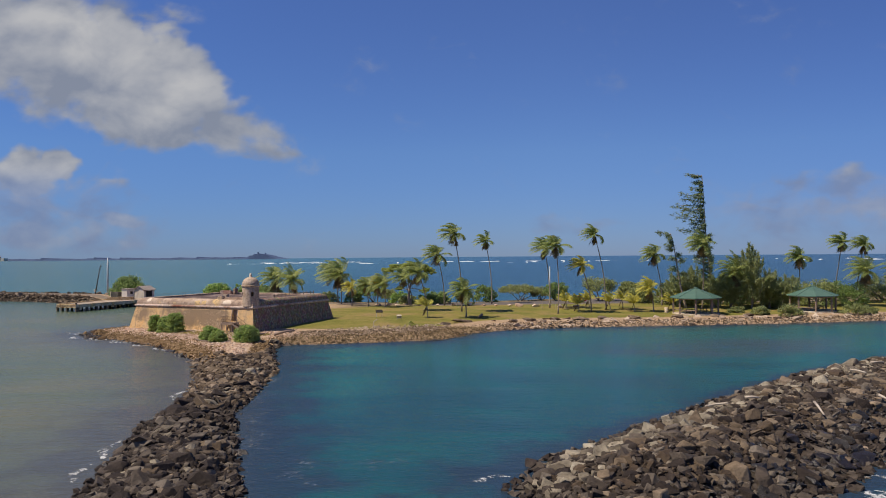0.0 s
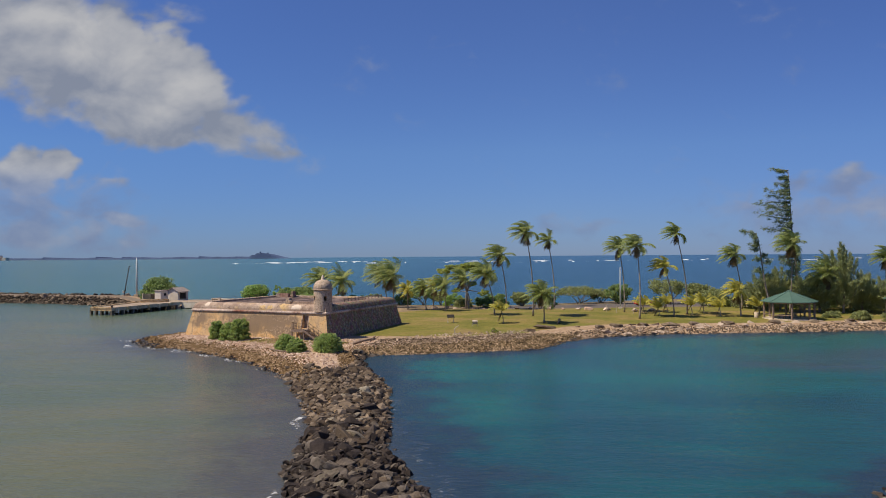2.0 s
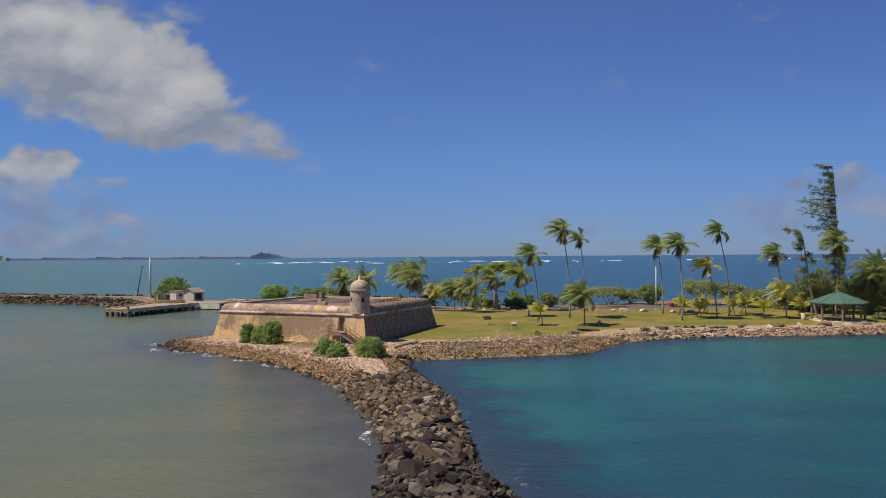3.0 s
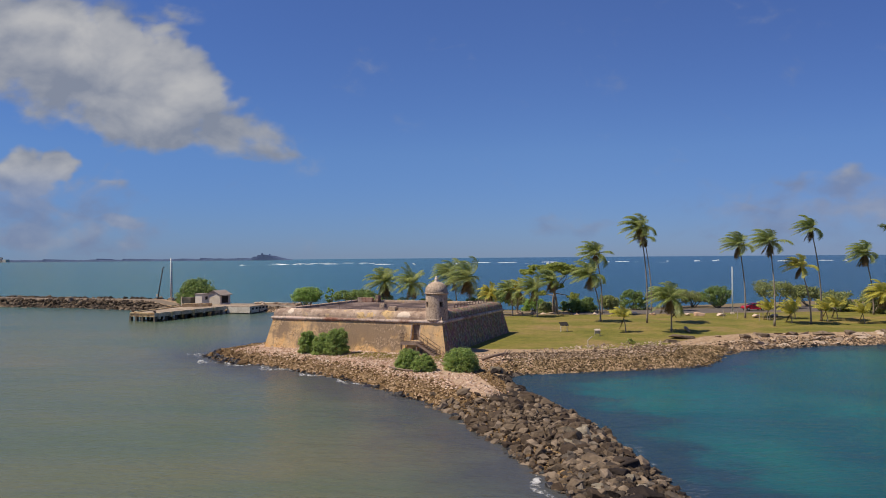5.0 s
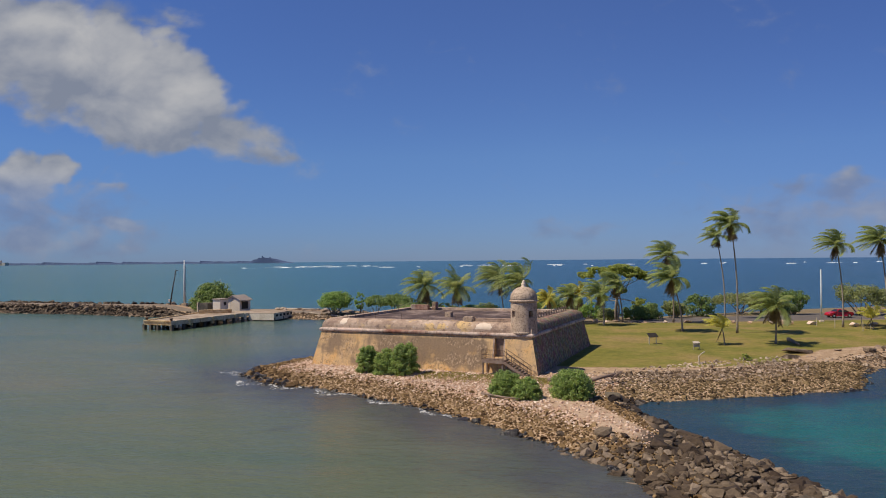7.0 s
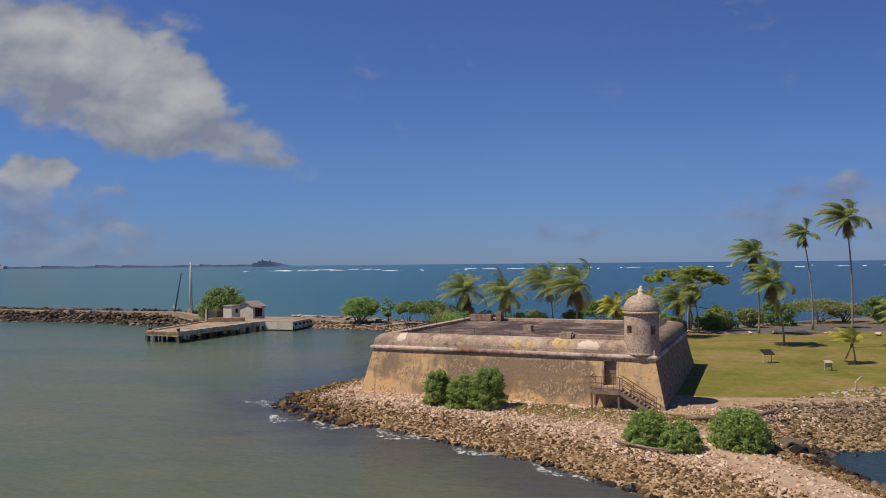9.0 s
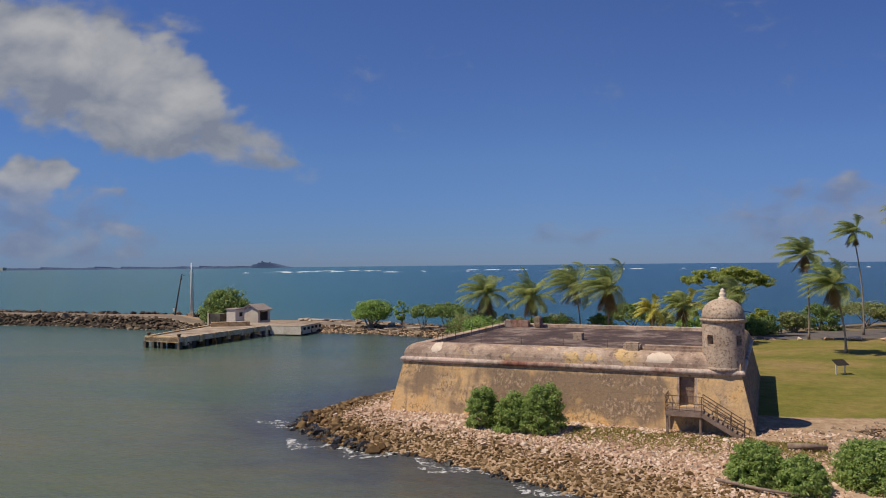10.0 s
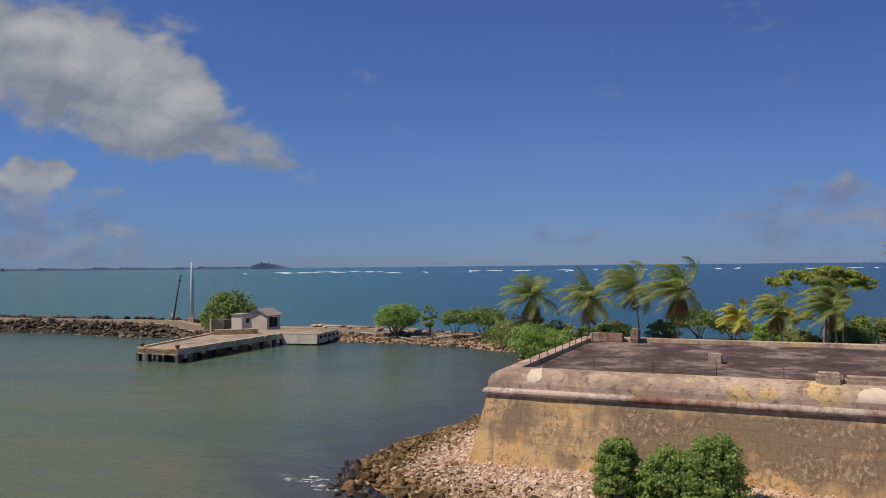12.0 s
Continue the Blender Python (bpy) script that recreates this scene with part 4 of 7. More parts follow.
for j in range(len(rows_z) - 1):
    for k in range(SEGS):
        l = (k + 1) % SEGS
        a, c, d, e = j * SEGS + k, j * SEGS + l, (j + 1) * SEGS + l, (j + 1) * SEGS + k
        if in_slot(k, j):
            if not in_slot(k - 1, j):
                faces.append((a, e, e + half, a + half))
            if not in_slot(l, j):
                faces.append((c, c + half, d + half, d))
            faces += [(a, a + half, c + half, c), (e, d, d + half, e + half)]
        else:
            faces += [(a, c, d, e), (a + half, e + half, d + half, c + half)]
raw("turret_wall", verts, faces, m_tower, turret)
raw("cornice", *lathe([(1.27, 7.7), (1.41, 7.79), (1.43, 7.88), (1.32, 7.94)], 48, TC), m_tower, turret, True)
raw("dome", *lathe([(1.31, 7.9), (1.3, 8.1)] + [(1.29 * math.cos(a) + 0.01, 8.1 + 1.1 * math.sin(a)) for a in np.linspace(0.1, 1.45, 12)], 48, TC), m_tower, turret, True)
raw("finial", *lathe([(0.3, 9.1), (0.26, 9.25), (0.17, 9.3), (0.24, 9.42), (0.2, 9.55), (0.12, 9.6), (0.16, 9.68), (0.1, 9.78), (0.02, 9.84)], 16, TC), m_white_patch, turret, True)

# iron railing along the roof's west edge, single posts elsewhere
railing = thing("roof_railing", "thin rusty iron railing round the fort's flat roof", "railing")
for i in range(10):
    q = fort_at(FRONT - 1.75, 2.2 + i * 1.7, 5.15)
    raw("post", *tube([q, (q[0], q[1], 6.2)], [0.024, 0.024], 6), m_iron, railing)
for z in (5.7, 6.18):
    raw("rail", *tube([fort_at(FRONT - 1.75, 2.2, z), fort_at(FRONT - 1.75, 17.5, z)], [0.016, 0.016], 6), m_iron, railing)
for i in range(5):
    q = fort_at(FRONT - 2.2 - i * 3.1, 2.1, 5.15)
    raw("post", *tube([q, (q[0], q[1], 6.2)], [0.02, 0.02], 6), m_iron, railing)
fence = thing("roof_fence", "low fence of grey timber posts beside the turret", "fence")
for i in range(12):
    part("post", fort_box(1.55, 1.67, 7.2 + i * 1.0, 7.32 + i * 1.0, 5.1, 6.25, 0.01), m_wood, fence)
for z in (5.6, 6.0):
    part("rail", fort_box(1.67, 1.72, 7.1, 18.5, z, z + 0.1, 0.005), m_wood, fence)

# timber landing and stair at the door
stair = thing("timber_staircase", "grey timber landing and stair with iron handrails at the fort door", "staircase")
L0, L1, OUT0, OUT1, LZ = 2.22, 4.35, 1.95, 0.35, 2.36
m_stair = m_wood


def st(name, s0, s1, o0, o1, z0, z1, bevel=0.01, m=None):
    return part(name, fort_box(s0, s1, -o0, -o1, z0, z1, bevel), m or m_stair, stair)


for i in range(10):
    w = (OUT0 - OUT1) / 10
    st("deck_board", L0, L1, OUT1 + (i + 1) * w - 0.012, OUT1 + i * w, LZ - 0.05, LZ)
st("beam", L0, L1, OUT0 + 0.05, OUT0, LZ - 0.3, LZ - 0.02)
st("beam", L0 - 0.05, L0, OUT0, OUT1, LZ - 0.3, LZ - 0.02)
for s in (L0 + 0.02, L1 - 0.16):
    for o in (OUT0 - 0.02, OUT1 + 0.5):
        st("post", s, s + 0.14, o, o - 0.14, 0.3, LZ - 0.05)
STEPS = 9
for i in range(STEPS):
    a = L0 - 0.02 - i * 0.27
    z = LZ - (i + 1) * 0.16
    st("tread", a - 0.29, a, OUT0, OUT1 + 0.55, z - 0.045, z)
for o in (OUT0 + 0.03, OUT1 + 0.55):
    bm = bmesh.new()
    s1 = L0 - STEPS * 0.27 - 0.1
    z1 = LZ - STEPS * 0.16 - 0.1
    v = [bm.verts.new(fort_at(s, -q, z)) for q in (o, o - 0.05) for s, z in ((L0, LZ), (L0, LZ - 0.3), (s1, z1 - 0.22), (s1, z1 + 0.06))]
    for q in ((0, 1, 2, 3), (7, 6, 5, 4), (0, 4, 5, 1), (1, 5, 6, 2), (2, 6, 7, 3), (3, 7, 4, 0)):
        bm.faces.new([v[i] for i in q])
    part("stringer", bm, m_stair, stair)
for o in (OUT0, OUT1 + 0.6):
    top = [fort_at(L0, -o, LZ + 0.95), fort_at(L0 - STEPS * 0.27, -o, LZ - STEPS * 0.16 + 0.9)]
    for k in (0, 0.42):
        raw("handrail", *tube([(a, c, z - k) for a, c, z in top], [0.028, 0.028], 6), m_iron, stair)
    for i in (0, 3, 6, 8.8):
        s, z = L0 - i * 0.27, LZ - i * 0.16
        raw("baluster", *tube([fort_at(s, -o, z - 0.15), fort_at(s, -o, z + 0.95)], [0.025, 0.025], 6), m_iron, stair)
for a, c in (((L0, OUT0), (L1, OUT0)), ((L1, OUT0), (L1, OUT1))):
    for k in (0.1, 0.5, 0.95):
        raw("handrail", *tube([fort_at(a[0], -a[1], LZ + k), fort_at(c[0], -c[1], LZ + k)], [0.022, 0.022], 6), m_iron, stair)
    for i in range(6):
        s, o = a[0] + (c[0] - a[0]) * i / 5, a[1] + (c[1] - a[1]) * i / 5
        raw("baluster", *tube([fort_at(s, -o, LZ), fort_at(s, -o, LZ + 0.97)], [0.016, 0.016], 5), m_iron, stair)

# ---- vegetation ----
WIND = Vector((-0.93, 0.2, 0.0))


def frond_mesh(rnd, length, yaw, rise, sway, droop, leaf):
    """A pinnate frond from the origin: midrib and two rows of leaflets, bent by wind and weight."""
    n = 14
    way = Vector((math.cos(yaw) * math.cos(rise), math.sin(yaw) * math.cos(rise), math.sin(rise)))
    q, path = Vector((0, 0, 0)), [Vector((0, 0, 0))]
    ways = [way.copy()]
    for i in range(n):
        way = (way + WIND * sway / n * (1 + i * 0.12) + Vector((0, 0, -droop / n * (0.5 + i * 0.14)))).normalized()
        q = q + way * length / n
        path.append(q.copy())
        ways.append(way.copy())
    verts, faces = tube(path, [0.045 * (1 - i / (n + 2)) + 0.008 for i in range(n + 1)], 4, False)
    count = 38
    for i in range(count):
        f = 0.10 + 0.9 * i / count
        k = min(int(f * n), n - 1)
        base = path[k].lerp(path[k + 1], f * n - k)
        way = ways[k]
        side = way.cross(Vector((0, 0, 1)))
        side = side.normalized() if side.length > 0.05 else Vector((0, 1, 0))
        up = side.cross(way)
        long = leaf * (0.35 + 0.9 * math.sin(math.pi * min(1, f * 0.86 + 0.1))) * rnd.uniform(0.8, 1.15)
        for sgn in (-1, 1):
            d = (side * sgn * 0.85 + way * 0.62 + up * rnd.uniform(-0.15, 0.25) + WIND * sway * 0.42 + Vector((0, 0, -0.28))).normalized()
            w = way * (0.034 + 0.012 * (1 - f))
            mid = base + d * long * 0.55 + Vector((0, 0, -0.02))
            tip = base + d * long + Vector((0, 0, -0.24 * long)) + WIND * sway * 0.12 * long
            m = len(verts)
            verts += [base - w, base + w, mid + w * 1.1, mid - w * 1.1, tip]
            faces += [(m, m + 1, m + 2, m + 3), (m + 3, m + 2, m + 4)]
    return verts, faces


def palm(x, y, crown, seed, label, fronds=24, length=3.1, sway=0.95, dry=3, m=None, thick=0.125, group="coconut palms", upright=0.0):
    """A coconut palm that stands at x, y; crown: the place of its bud."""
    rnd = random.Random(seed)
    fronds, length = round(fronds * 1.08), length * 1.1
    z = high(x, y) - 0.1
    tree = thing("coconut_palm", label, "palm", x, y, z, group=group)
    top = Vector(crown) - Vector((x, y, z))
    bow = top.length * 0.018
    path = [Vector((top.x * f ** 1.5, top.y * f ** 1.5, top.z * f)) + Vector((bow * math.sin(math.pi * f), 0, 0)) for f in np.linspace(0, 1, 12)]
    radii = [thick * (1.55 - 0.55 * min(1, i / 1.5)) * (1 - 0.035 * i) for i in range(12)]
    raw("trunk", *tube(path, radii, 9), m_bark, tree, True)
    for i in range(fronds + dry):
        young = i < fronds
        yaw = i * 2.39996 + rnd.uniform(-0.2, 0.2)
        rise = radians(80 - (95 - 45 * upright) * (i / fronds) ** 0.9 + rnd.uniform(-8, 8)) if young else radians(rnd.uniform(-75, -50))
        swing = sway * 1.25 * rnd.uniform(0.75, 1.25) * (1 if young else 0.3)
        v, f = frond_mesh(rnd, length * rnd.uniform(0.85, 1.1) * (1 if young else 0.7), yaw, rise, swing, rnd.uniform(0.7, 1.2) * (1 - 0.4 * upright), 0.225 * length)
        ob = raw("frond" if young else "dry_frond", v, f, (m or m_frond) if young else m_frond_dry, tree)
        ob.location = top
    return tree


def leaves(rnd, centres, per, reach, size, squash=0.7, long=1.5, drift=(0, 0, 0)):
    """Leaf blades in tufts round the centres."""
    verts, faces = [], []
    for c, r in centres:
        for _ in range(per):
            o = Vector((rnd.gauss(0, 1), rnd.gauss(0, 1), rnd.gauss(0, 1)))
            o = o.normalized() * (rnd.random() ** 0.45) * r * reach
            q = Vector(c) + Vector((o.x, o.y, o.z * squash))
            nrm = (o.normalized() + Vector((rnd.gauss(0, 0.6), rnd.gauss(0, 0.6), 0.25 + rnd.gauss(0, 0.5)))).normalized()
            a = nrm.cross(Vector((rnd.gauss(0, 1), rnd.gauss(0, 1), rnd.gauss(0, 1)))).normalized()
            a = (a + Vector(drift)).normalized()
            e = nrm.cross(a).normalized()
            s = size * rnd.uniform(0.6, 1.3)
            k = len(verts)
            verts += [q - a * s * long * 0.5, q + e * s * 0.42, q + a * s * long * 0.5 + nrm * s * 0.1, q - e * s * 0.42]
            faces.append((k, k + 1, k + 2, k + 3))
    return verts, faces


def limb(tree, a, c, r0, r1, rnd, m, bend=0.25):
    a, c = Vector(a), Vector(c)
    off = Vector((rnd.uniform(-1, 1), rnd.uniform(-1, 1), rnd.uniform(-0.3, 0.6))) * (c - a).length * bend
    path = [a.lerp(c, f) + off * math.sin(math.pi * f) * 0.6 for f in np.linspace(0, 1, 6)]
    raw("limb", *tube(path, list(np.linspace(r0, r1, 6)), 6), m, tree, True)


def bush(name, label, category, x, y, rx, ry, height, seed, m, clear=0.0, size=0.2, tufts=90, per=42, stems=5, flat=1.0, lean=0.0, group="", trunk=0.1, sink=0.05):
    """A shrub or a low tree: stems, limbs and a crown of leaf tufts. clear: height of the bare stem."""
    rnd = random.Random(seed)
    z = high(x, y) - sink
    tree = thing(name, label, category, x, y, z, group=group)
    mid, half = (clear + height) / 2, (height - clear) / 2
    centres = []
    lumps = [(rnd.uniform(0, 6.283), rnd.uniform(-0.3, 0.9), rnd.uniform(0.12, 0.3)) for _ in range(9)]
    low = clear < 0.3
    while len(centres) < tufts:
        d = Vector((rnd.gauss(0, 1), rnd.gauss(0, 1), rnd.gauss(0, 1))).normalized()
        if low:
            d = Vector((d.x, d.y, abs(d.z)))
        if d.z < -0.55 and clear > 0.3:
            continue
        far = rnd.uniform(0.45, 0.86) if size > 0.12 else rnd.uniform(0.62, 1.06)
        for a, e, s in (lumps if size > 0.12 else ()):
            far += s * max(0, d.dot(Vector((math.cos(a), math.sin(a), e)).normalized()) - 0.6)
        far = min(far, 1.08)
        if low:
            centres.append((Vector((d.x * rx * far + lean * d.z * 0.5, d.y * ry * far, max(0.12, d.z ** 0.75 * height * far * 0.92))), rnd.uniform(0.18, 0.34) * min(rx, height) * (0.8 if tufts > 150 else 0.8)))
            continue
        c = Vector((d.x * rx * far + lean * (d.z + 1) * 0.5, d.y * ry * far, max(mid + d.z * half * far * flat, clear + 0.1)))
        centres.append((c, rnd.uniform(0.16, 0.30) * min(rx, height)))
    for i in range(stems):
        a = rnd.uniform(0, 6.283)
        foot = (0.12 * rx * math.cos(a), 0.12 * ry * math.sin(a), 0)
        goal = rnd.choice(centres)[0]
        limb(tree, foot, goal, trunk, trunk * 0.25, rnd, m_bark)
    v, f = leaves(rnd, centres, per, 1.0, size)
    raw("crown", v, f, m, tree)
    return tree


def canopy_tree(name, label, x, y, height, spread, seed, m, layers, group=""):
    """A branching tree with flat leaf layers at the ends of crooked limbs. layers: (dx, dy, z, radius)."""
    rnd = random.Random(seed)
    z = high(x, y) - 0.1
    tree = thing(name, label, "tree", x, y, z, group=group)
    forks = [(rnd.uniform(-0.6, 0.6), rnd.uniform(-0.5, 0.5), height * rnd.uniform(0.3, 0.5)) for _ in range(3)]
    for i, q in enumerate(forks):
        limb(tree, (0.25 * (i - 1), 0, 0), q, 0.17, 0.11, rnd, m_bark)
    centres = []
    for i, (dx, dy, h, r) in enumerate(layers):
        limb(tree, forks[i % 3], (dx, dy, h - 0.2), 0.1, 0.03, rnd, m_bark, 0.35)
        for _ in range(max(4, int(22 * r * r / 2))):
            a, e = rnd.uniform(0, 6.283), r * math.sqrt(rnd.random())
            centres.append((Vector((dx + e * math.cos(a), dy + e * math.sin(a), h + rnd.uniform(-0.65, 0.5) * (1 - 0.5 * e / r))), rnd.uniform(0.32, 0.6)))
    v, f = leaves(rnd, centres, 48, 1.0, 0.24, 0.5)
    raw("crown", v, f, m, tree)
    return tree


def casuarina(label, x, y, height, flags, seed, spread=1.6, tufts=3, group="casuarina trees", lean=(0, 0)):
    """A casuarina with drooping needle sprays blown to leeward. flags: (height, reach, radius)."""
    rnd = random.Random(seed)
    z = high(x, y) - 0.1
    tree = thing("casuarina_tree", label, "tree", x, y, z, group=group)
    path = [Vector((lean[0] * f, lean[1] * f, height * f)) + Vector((0.35 * math.sin(5 * f + seed), 0.3 * math.cos(4 * f), 0)) * f for f in np.linspace(0, 0.98, 14)]
    raw("trunk", *tube(path, list(np.linspace(0.26, 0.04, 14)), 8), m_bark, tree, True)
    verts, faces = [], []
    for h, reach, r in flags:
        k = h / height * 13
        a = path[min(int(k), 12)].lerp(path[min(int(k) + 1, 13)], k - int(k))
        goal = a + Vector((reach * -1.0, rnd.uniform(-0.5, 0.8), 0.35 * abs(reach) * rnd.uniform(-0.1, 1.0)))
        limb(tree, a, goal, 0.08, 0.02, rnd, m_bark, 0.2)
        for _ in range(int(16 * tufts * max(0.5, r))):
            f = rnd.uniform(0.15, 1.05)
            q = a.lerp(goal, f) + Vector((rnd.gauss(0, 0.42), rnd.gauss(0, 0.42), rnd.gauss(0, 0.36))) * r
            for _ in range(9):
                d = (Vector((-0.85 if reach > 0 else 0.3, 0.1, -0.2)) + Vector((rnd.gauss(0, 0.42), rnd.gauss(0, 0.42), rnd.gauss(0, 0.42)))).normalized()
                s = rnd.uniform(0.35, 0.85)
                o = q + Vector((rnd.gauss(0, 0.13), rnd.gauss(0, 0.13), rnd.gauss(0, 0.13)))
                w = d.cross(Vector((rnd.gauss(0, 1), rnd.gauss(0, 1), rnd.gauss(0, 1)))).normalized() * 0.045
                n = len(verts)
                verts += [o - w, o + w, o + d * s]
                faces.append((n, n + 1, n + 2))
    raw("crown", verts, faces, m_needle, tree)
    return tree


TALL = "tall slender coconut palm with wind-blown crown on the lawn"
MID = "coconut palm with fronds swept sideways by the wind"
palm(-8.0, 142.6, (-9.3, 140.5, 16.4), 11, TALL, 19, 3.2)
palm(-2.3, 166.5, (-3.6, 166.2, 15.4), 12, TALL, 16, 2.9)
palm(-12.6, 159.5, (-13.9, 157.0, 12.3), 13, MID, 20, 3.5)
palm(-15.0, 144.4, (-16.6, 143.5, 8.9), 14, MID, 20, 3.4)
palm(-6.7, 132.2, (-7.0, 131.5, 5.9), 15, "low coconut palm with broad drooping crown on the lawn", 20, 3.3, 0.7, 5)
palm(-24.7, 153.2, (-25.1, 153.6, 6.4), 16, MID, 19, 3.3)
palm(-28.9, 156.3, (-29.4, 156.6, 5.9), 17, MID, 18, 2.8, m=m_frond)
palm(-32.8, 158.0, (-33.0, 158.0, 5.3), 18, "young yellow-green palm behind the fort", 15, 2.4, 0.8, 2, m_frond_yellow)
palm(9.6, 150.0, (8.6, 149.5, 13.6), 19, TALL, 18, 3.0)
palm(10.4, 139.4, (10.2, 140.5, 13.9), 20, TALL, 19, 3.1)
palm(17.0, 142.3, (15.0, 141.0, 10.1), 21, MID, 18, 2.6, 1.1, 2, m_frond_yellow)
palm(20.4, 146.6, (17.9, 144.0, 16.1), 22, TALL, 15, 2.7, 1.2)
palm(-54.2, 174.5, (-54.6, 173.2, 7.0), 23, MID, 24, 4.2, 0.45, 9)
palm(-48.1, 167.0, (-48.2, 165.5, 6.8), 24, MID, 22, 3.9, 0.35, 4)
palm(-40.0, 176.5, (-41.0, 176.0, 8.0), 25, MID, 26, 4.8, 1.2)
palm(-37.2, 167.5, (-37.2, 166.0, 7.9), 26, MID, 27, 4.8, 1.2, 7)
palm(-28.0, 163.0, (-27.6, 160.5, 6.0), 27, "palm with yellowing lower fronds behind the fort", 14, 2.7, 0.7, 2, m_frond_yellow)
palm(-20.5, 161.0, (-21.6, 160.0, 7.6), 28, MID, 20, 3.4, 1.1)
palm(33.6, 156.8, (31.9, 156.1, 12.0), 29, MID, 19, 3.2, 0.9, 5)
palm(39.8, 149.5, (39.2, 146.5, 14.0), 30, TALL, 20, 3.4, 0.8, 8)
palm(46.2, 152.0, (46.5, 150.0, 8.6), 31, "broad coconut palm beside the picnic shelter", 20, 4.2, 0.5, 8)
palm(65.0, 165.5, (64.5, 164.0, 11.2), 32, MID, 20, 3.2, 0.9, 6)
palm(72.5, 166.0, (72.6, 162.0, 14.3), 33, TALL, 18, 3.0, 1.0, 4)
palm(77.0, 166.0, (77.6, 163.0, 13.8), 34, TALL, 18, 3.0, 1.0, 4)
palm(75.0, 158.0, (74.6, 156.0, 8.4), 35, MID, 21, 4.0, 0.7, 8)
palm(81.0, 157.0, (81.5, 155.0, 8.2), 36, MID, 20, 3.8, 0.7, 8)
palm(29.0, 143.5, (28.2, 143.2, 5.6), 37, "young palm with bright yellow-green fronds", 17, 2.9, 0.7, 3, m_frond_yellow)
YOUNG = "waist-high young palm with yellowed fronds on the lawn"
for i, (x, y, h) in enumerate(((-13.5, 130.3, 3.3), (12.9, 148.0, 2.4), (17.5, 149.5, 2.6), (21.2, 146.2, 2.5), (24.2, 149.5, 3.0), (25.4, 143.2, 2.6), (33.5, 147.0, 2.3), (14.8, 144.0, 2.2))):
    palm(x, y, (x - 0.25, y, high(x, y) + h * 0.62), 50 + i, YOUNG, 8, 2.3, 0.9 if not i else 0.55, 1, m_frond_yellow, 0.09, "young palms", 1.0)

canopy_tree("sea_almond_tree", "open spreading tree with layered leafy canopy on crooked limbs", -20.8, 164.5, 9.0, 6.0, 61, m_leaf_light,
            [(-5.2, 0.5, 8.0, 1.5), (-3.0, 0.8, 8.8, 1.6), (0.4, 0, 9.2, 1.8), (2.6, 0.6, 8.8, 1.5), (4.6, 0.2, 7.6, 1.2), (-1.4, -0.8, 8.2, 1.3), (1.6, -1.0, 8.0, 1.2), (3.4, -0.8, 3.4, 1.1), (-2.6, 0.4, 4.0, 1.0), (-0.6, 0.4, 8.6, 1.8), (3.6, 0.2, 8.3, 1.4), (1.2, 0.8, 5.2, 0.9)])
SHRUB = "dense rounded sea grape shrub on the far shore"
bush("sea_grape", SHRUB, "shrub", -74.6, 186.0, 3.4, 3.0, 4.8, 71, m_leaf_bright, 0.45, 0.26, 140, 52, 6, trunk=0.22, group="shore shrubs")
bush("shrub", "narrow upright leafy shrub on the far shore", "shrub", -69.8, 189.5, 1.3, 1.1, 4.7, 72, m_leaf_bright, 0.3, 0.22, 40, 36, 3, group="shore shrubs")
bush("sea_grape", "low spreading tree with dark crooked stems by the cove", "tree", -61.0, 181.5, 3.4, 2.6, 4.3, 73, m_leaf, 1.5, 0.24, 100, 44, 7, group="shore shrubs")
bush("sea_grape", "low spreading tree with dark crooked stems by the cove", "tree", -65.4, 182.6, 2.2, 2.0, 4.2, 74, m_leaf, 1.4, 0.22, 60, 40, 4, group="shore shrubs")
bush("sea_grape", "olive thicket under a palm by the cove", "shrub", -55.5, 174.0, 4.2, 2.6, 4.8, 75, m_leaf_olive, 0.2, 0.24, 90, 44, 5, group="shore shrubs")
bush("sea_grape", "low green thicket beside the fort's back corner", "shrub", -54.0, 163.5, 5.0, 3.4, 4.4, 76, m_leaf_bright, 0.0, 0.26, 120, 46, 4, group="shore shrubs")
bush("sea_grape", "low green thicket beside the fort's back corner", "shrub", -45.5, 166.0, 3.0, 2.4, 3.8, 77, m_leaf_bright, 0.0, 0.26, 70, 44, 4, group="shore shrubs")
bush("sea_grape", "wind-bent leafy shrub on the ocean shore", "shrub", -31.8, 178.0, 3.6, 2.4, 4.4, 78, m_leaf, 0.9, 0.24, 100, 44, 5, lean=-1.0, group="shore shrubs")
bush("sea_grape", "wind-bent leafy shrub on the ocean shore", "shrub", -27.6, 177.0, 2.6, 2.0, 3.4, 79, m_leaf_olive, 0.4, 0.24, 60, 42, 4, group="shore shrubs")
bush("sea_grape", "big leafy shrub tree by the jetty house", "tree", -105.9, 199.2, 4.6, 4.2, 7.6, 80, m_leaf, 0.0, 0.28, 230, 60, 6, trunk=0.25, group="shore shrubs")
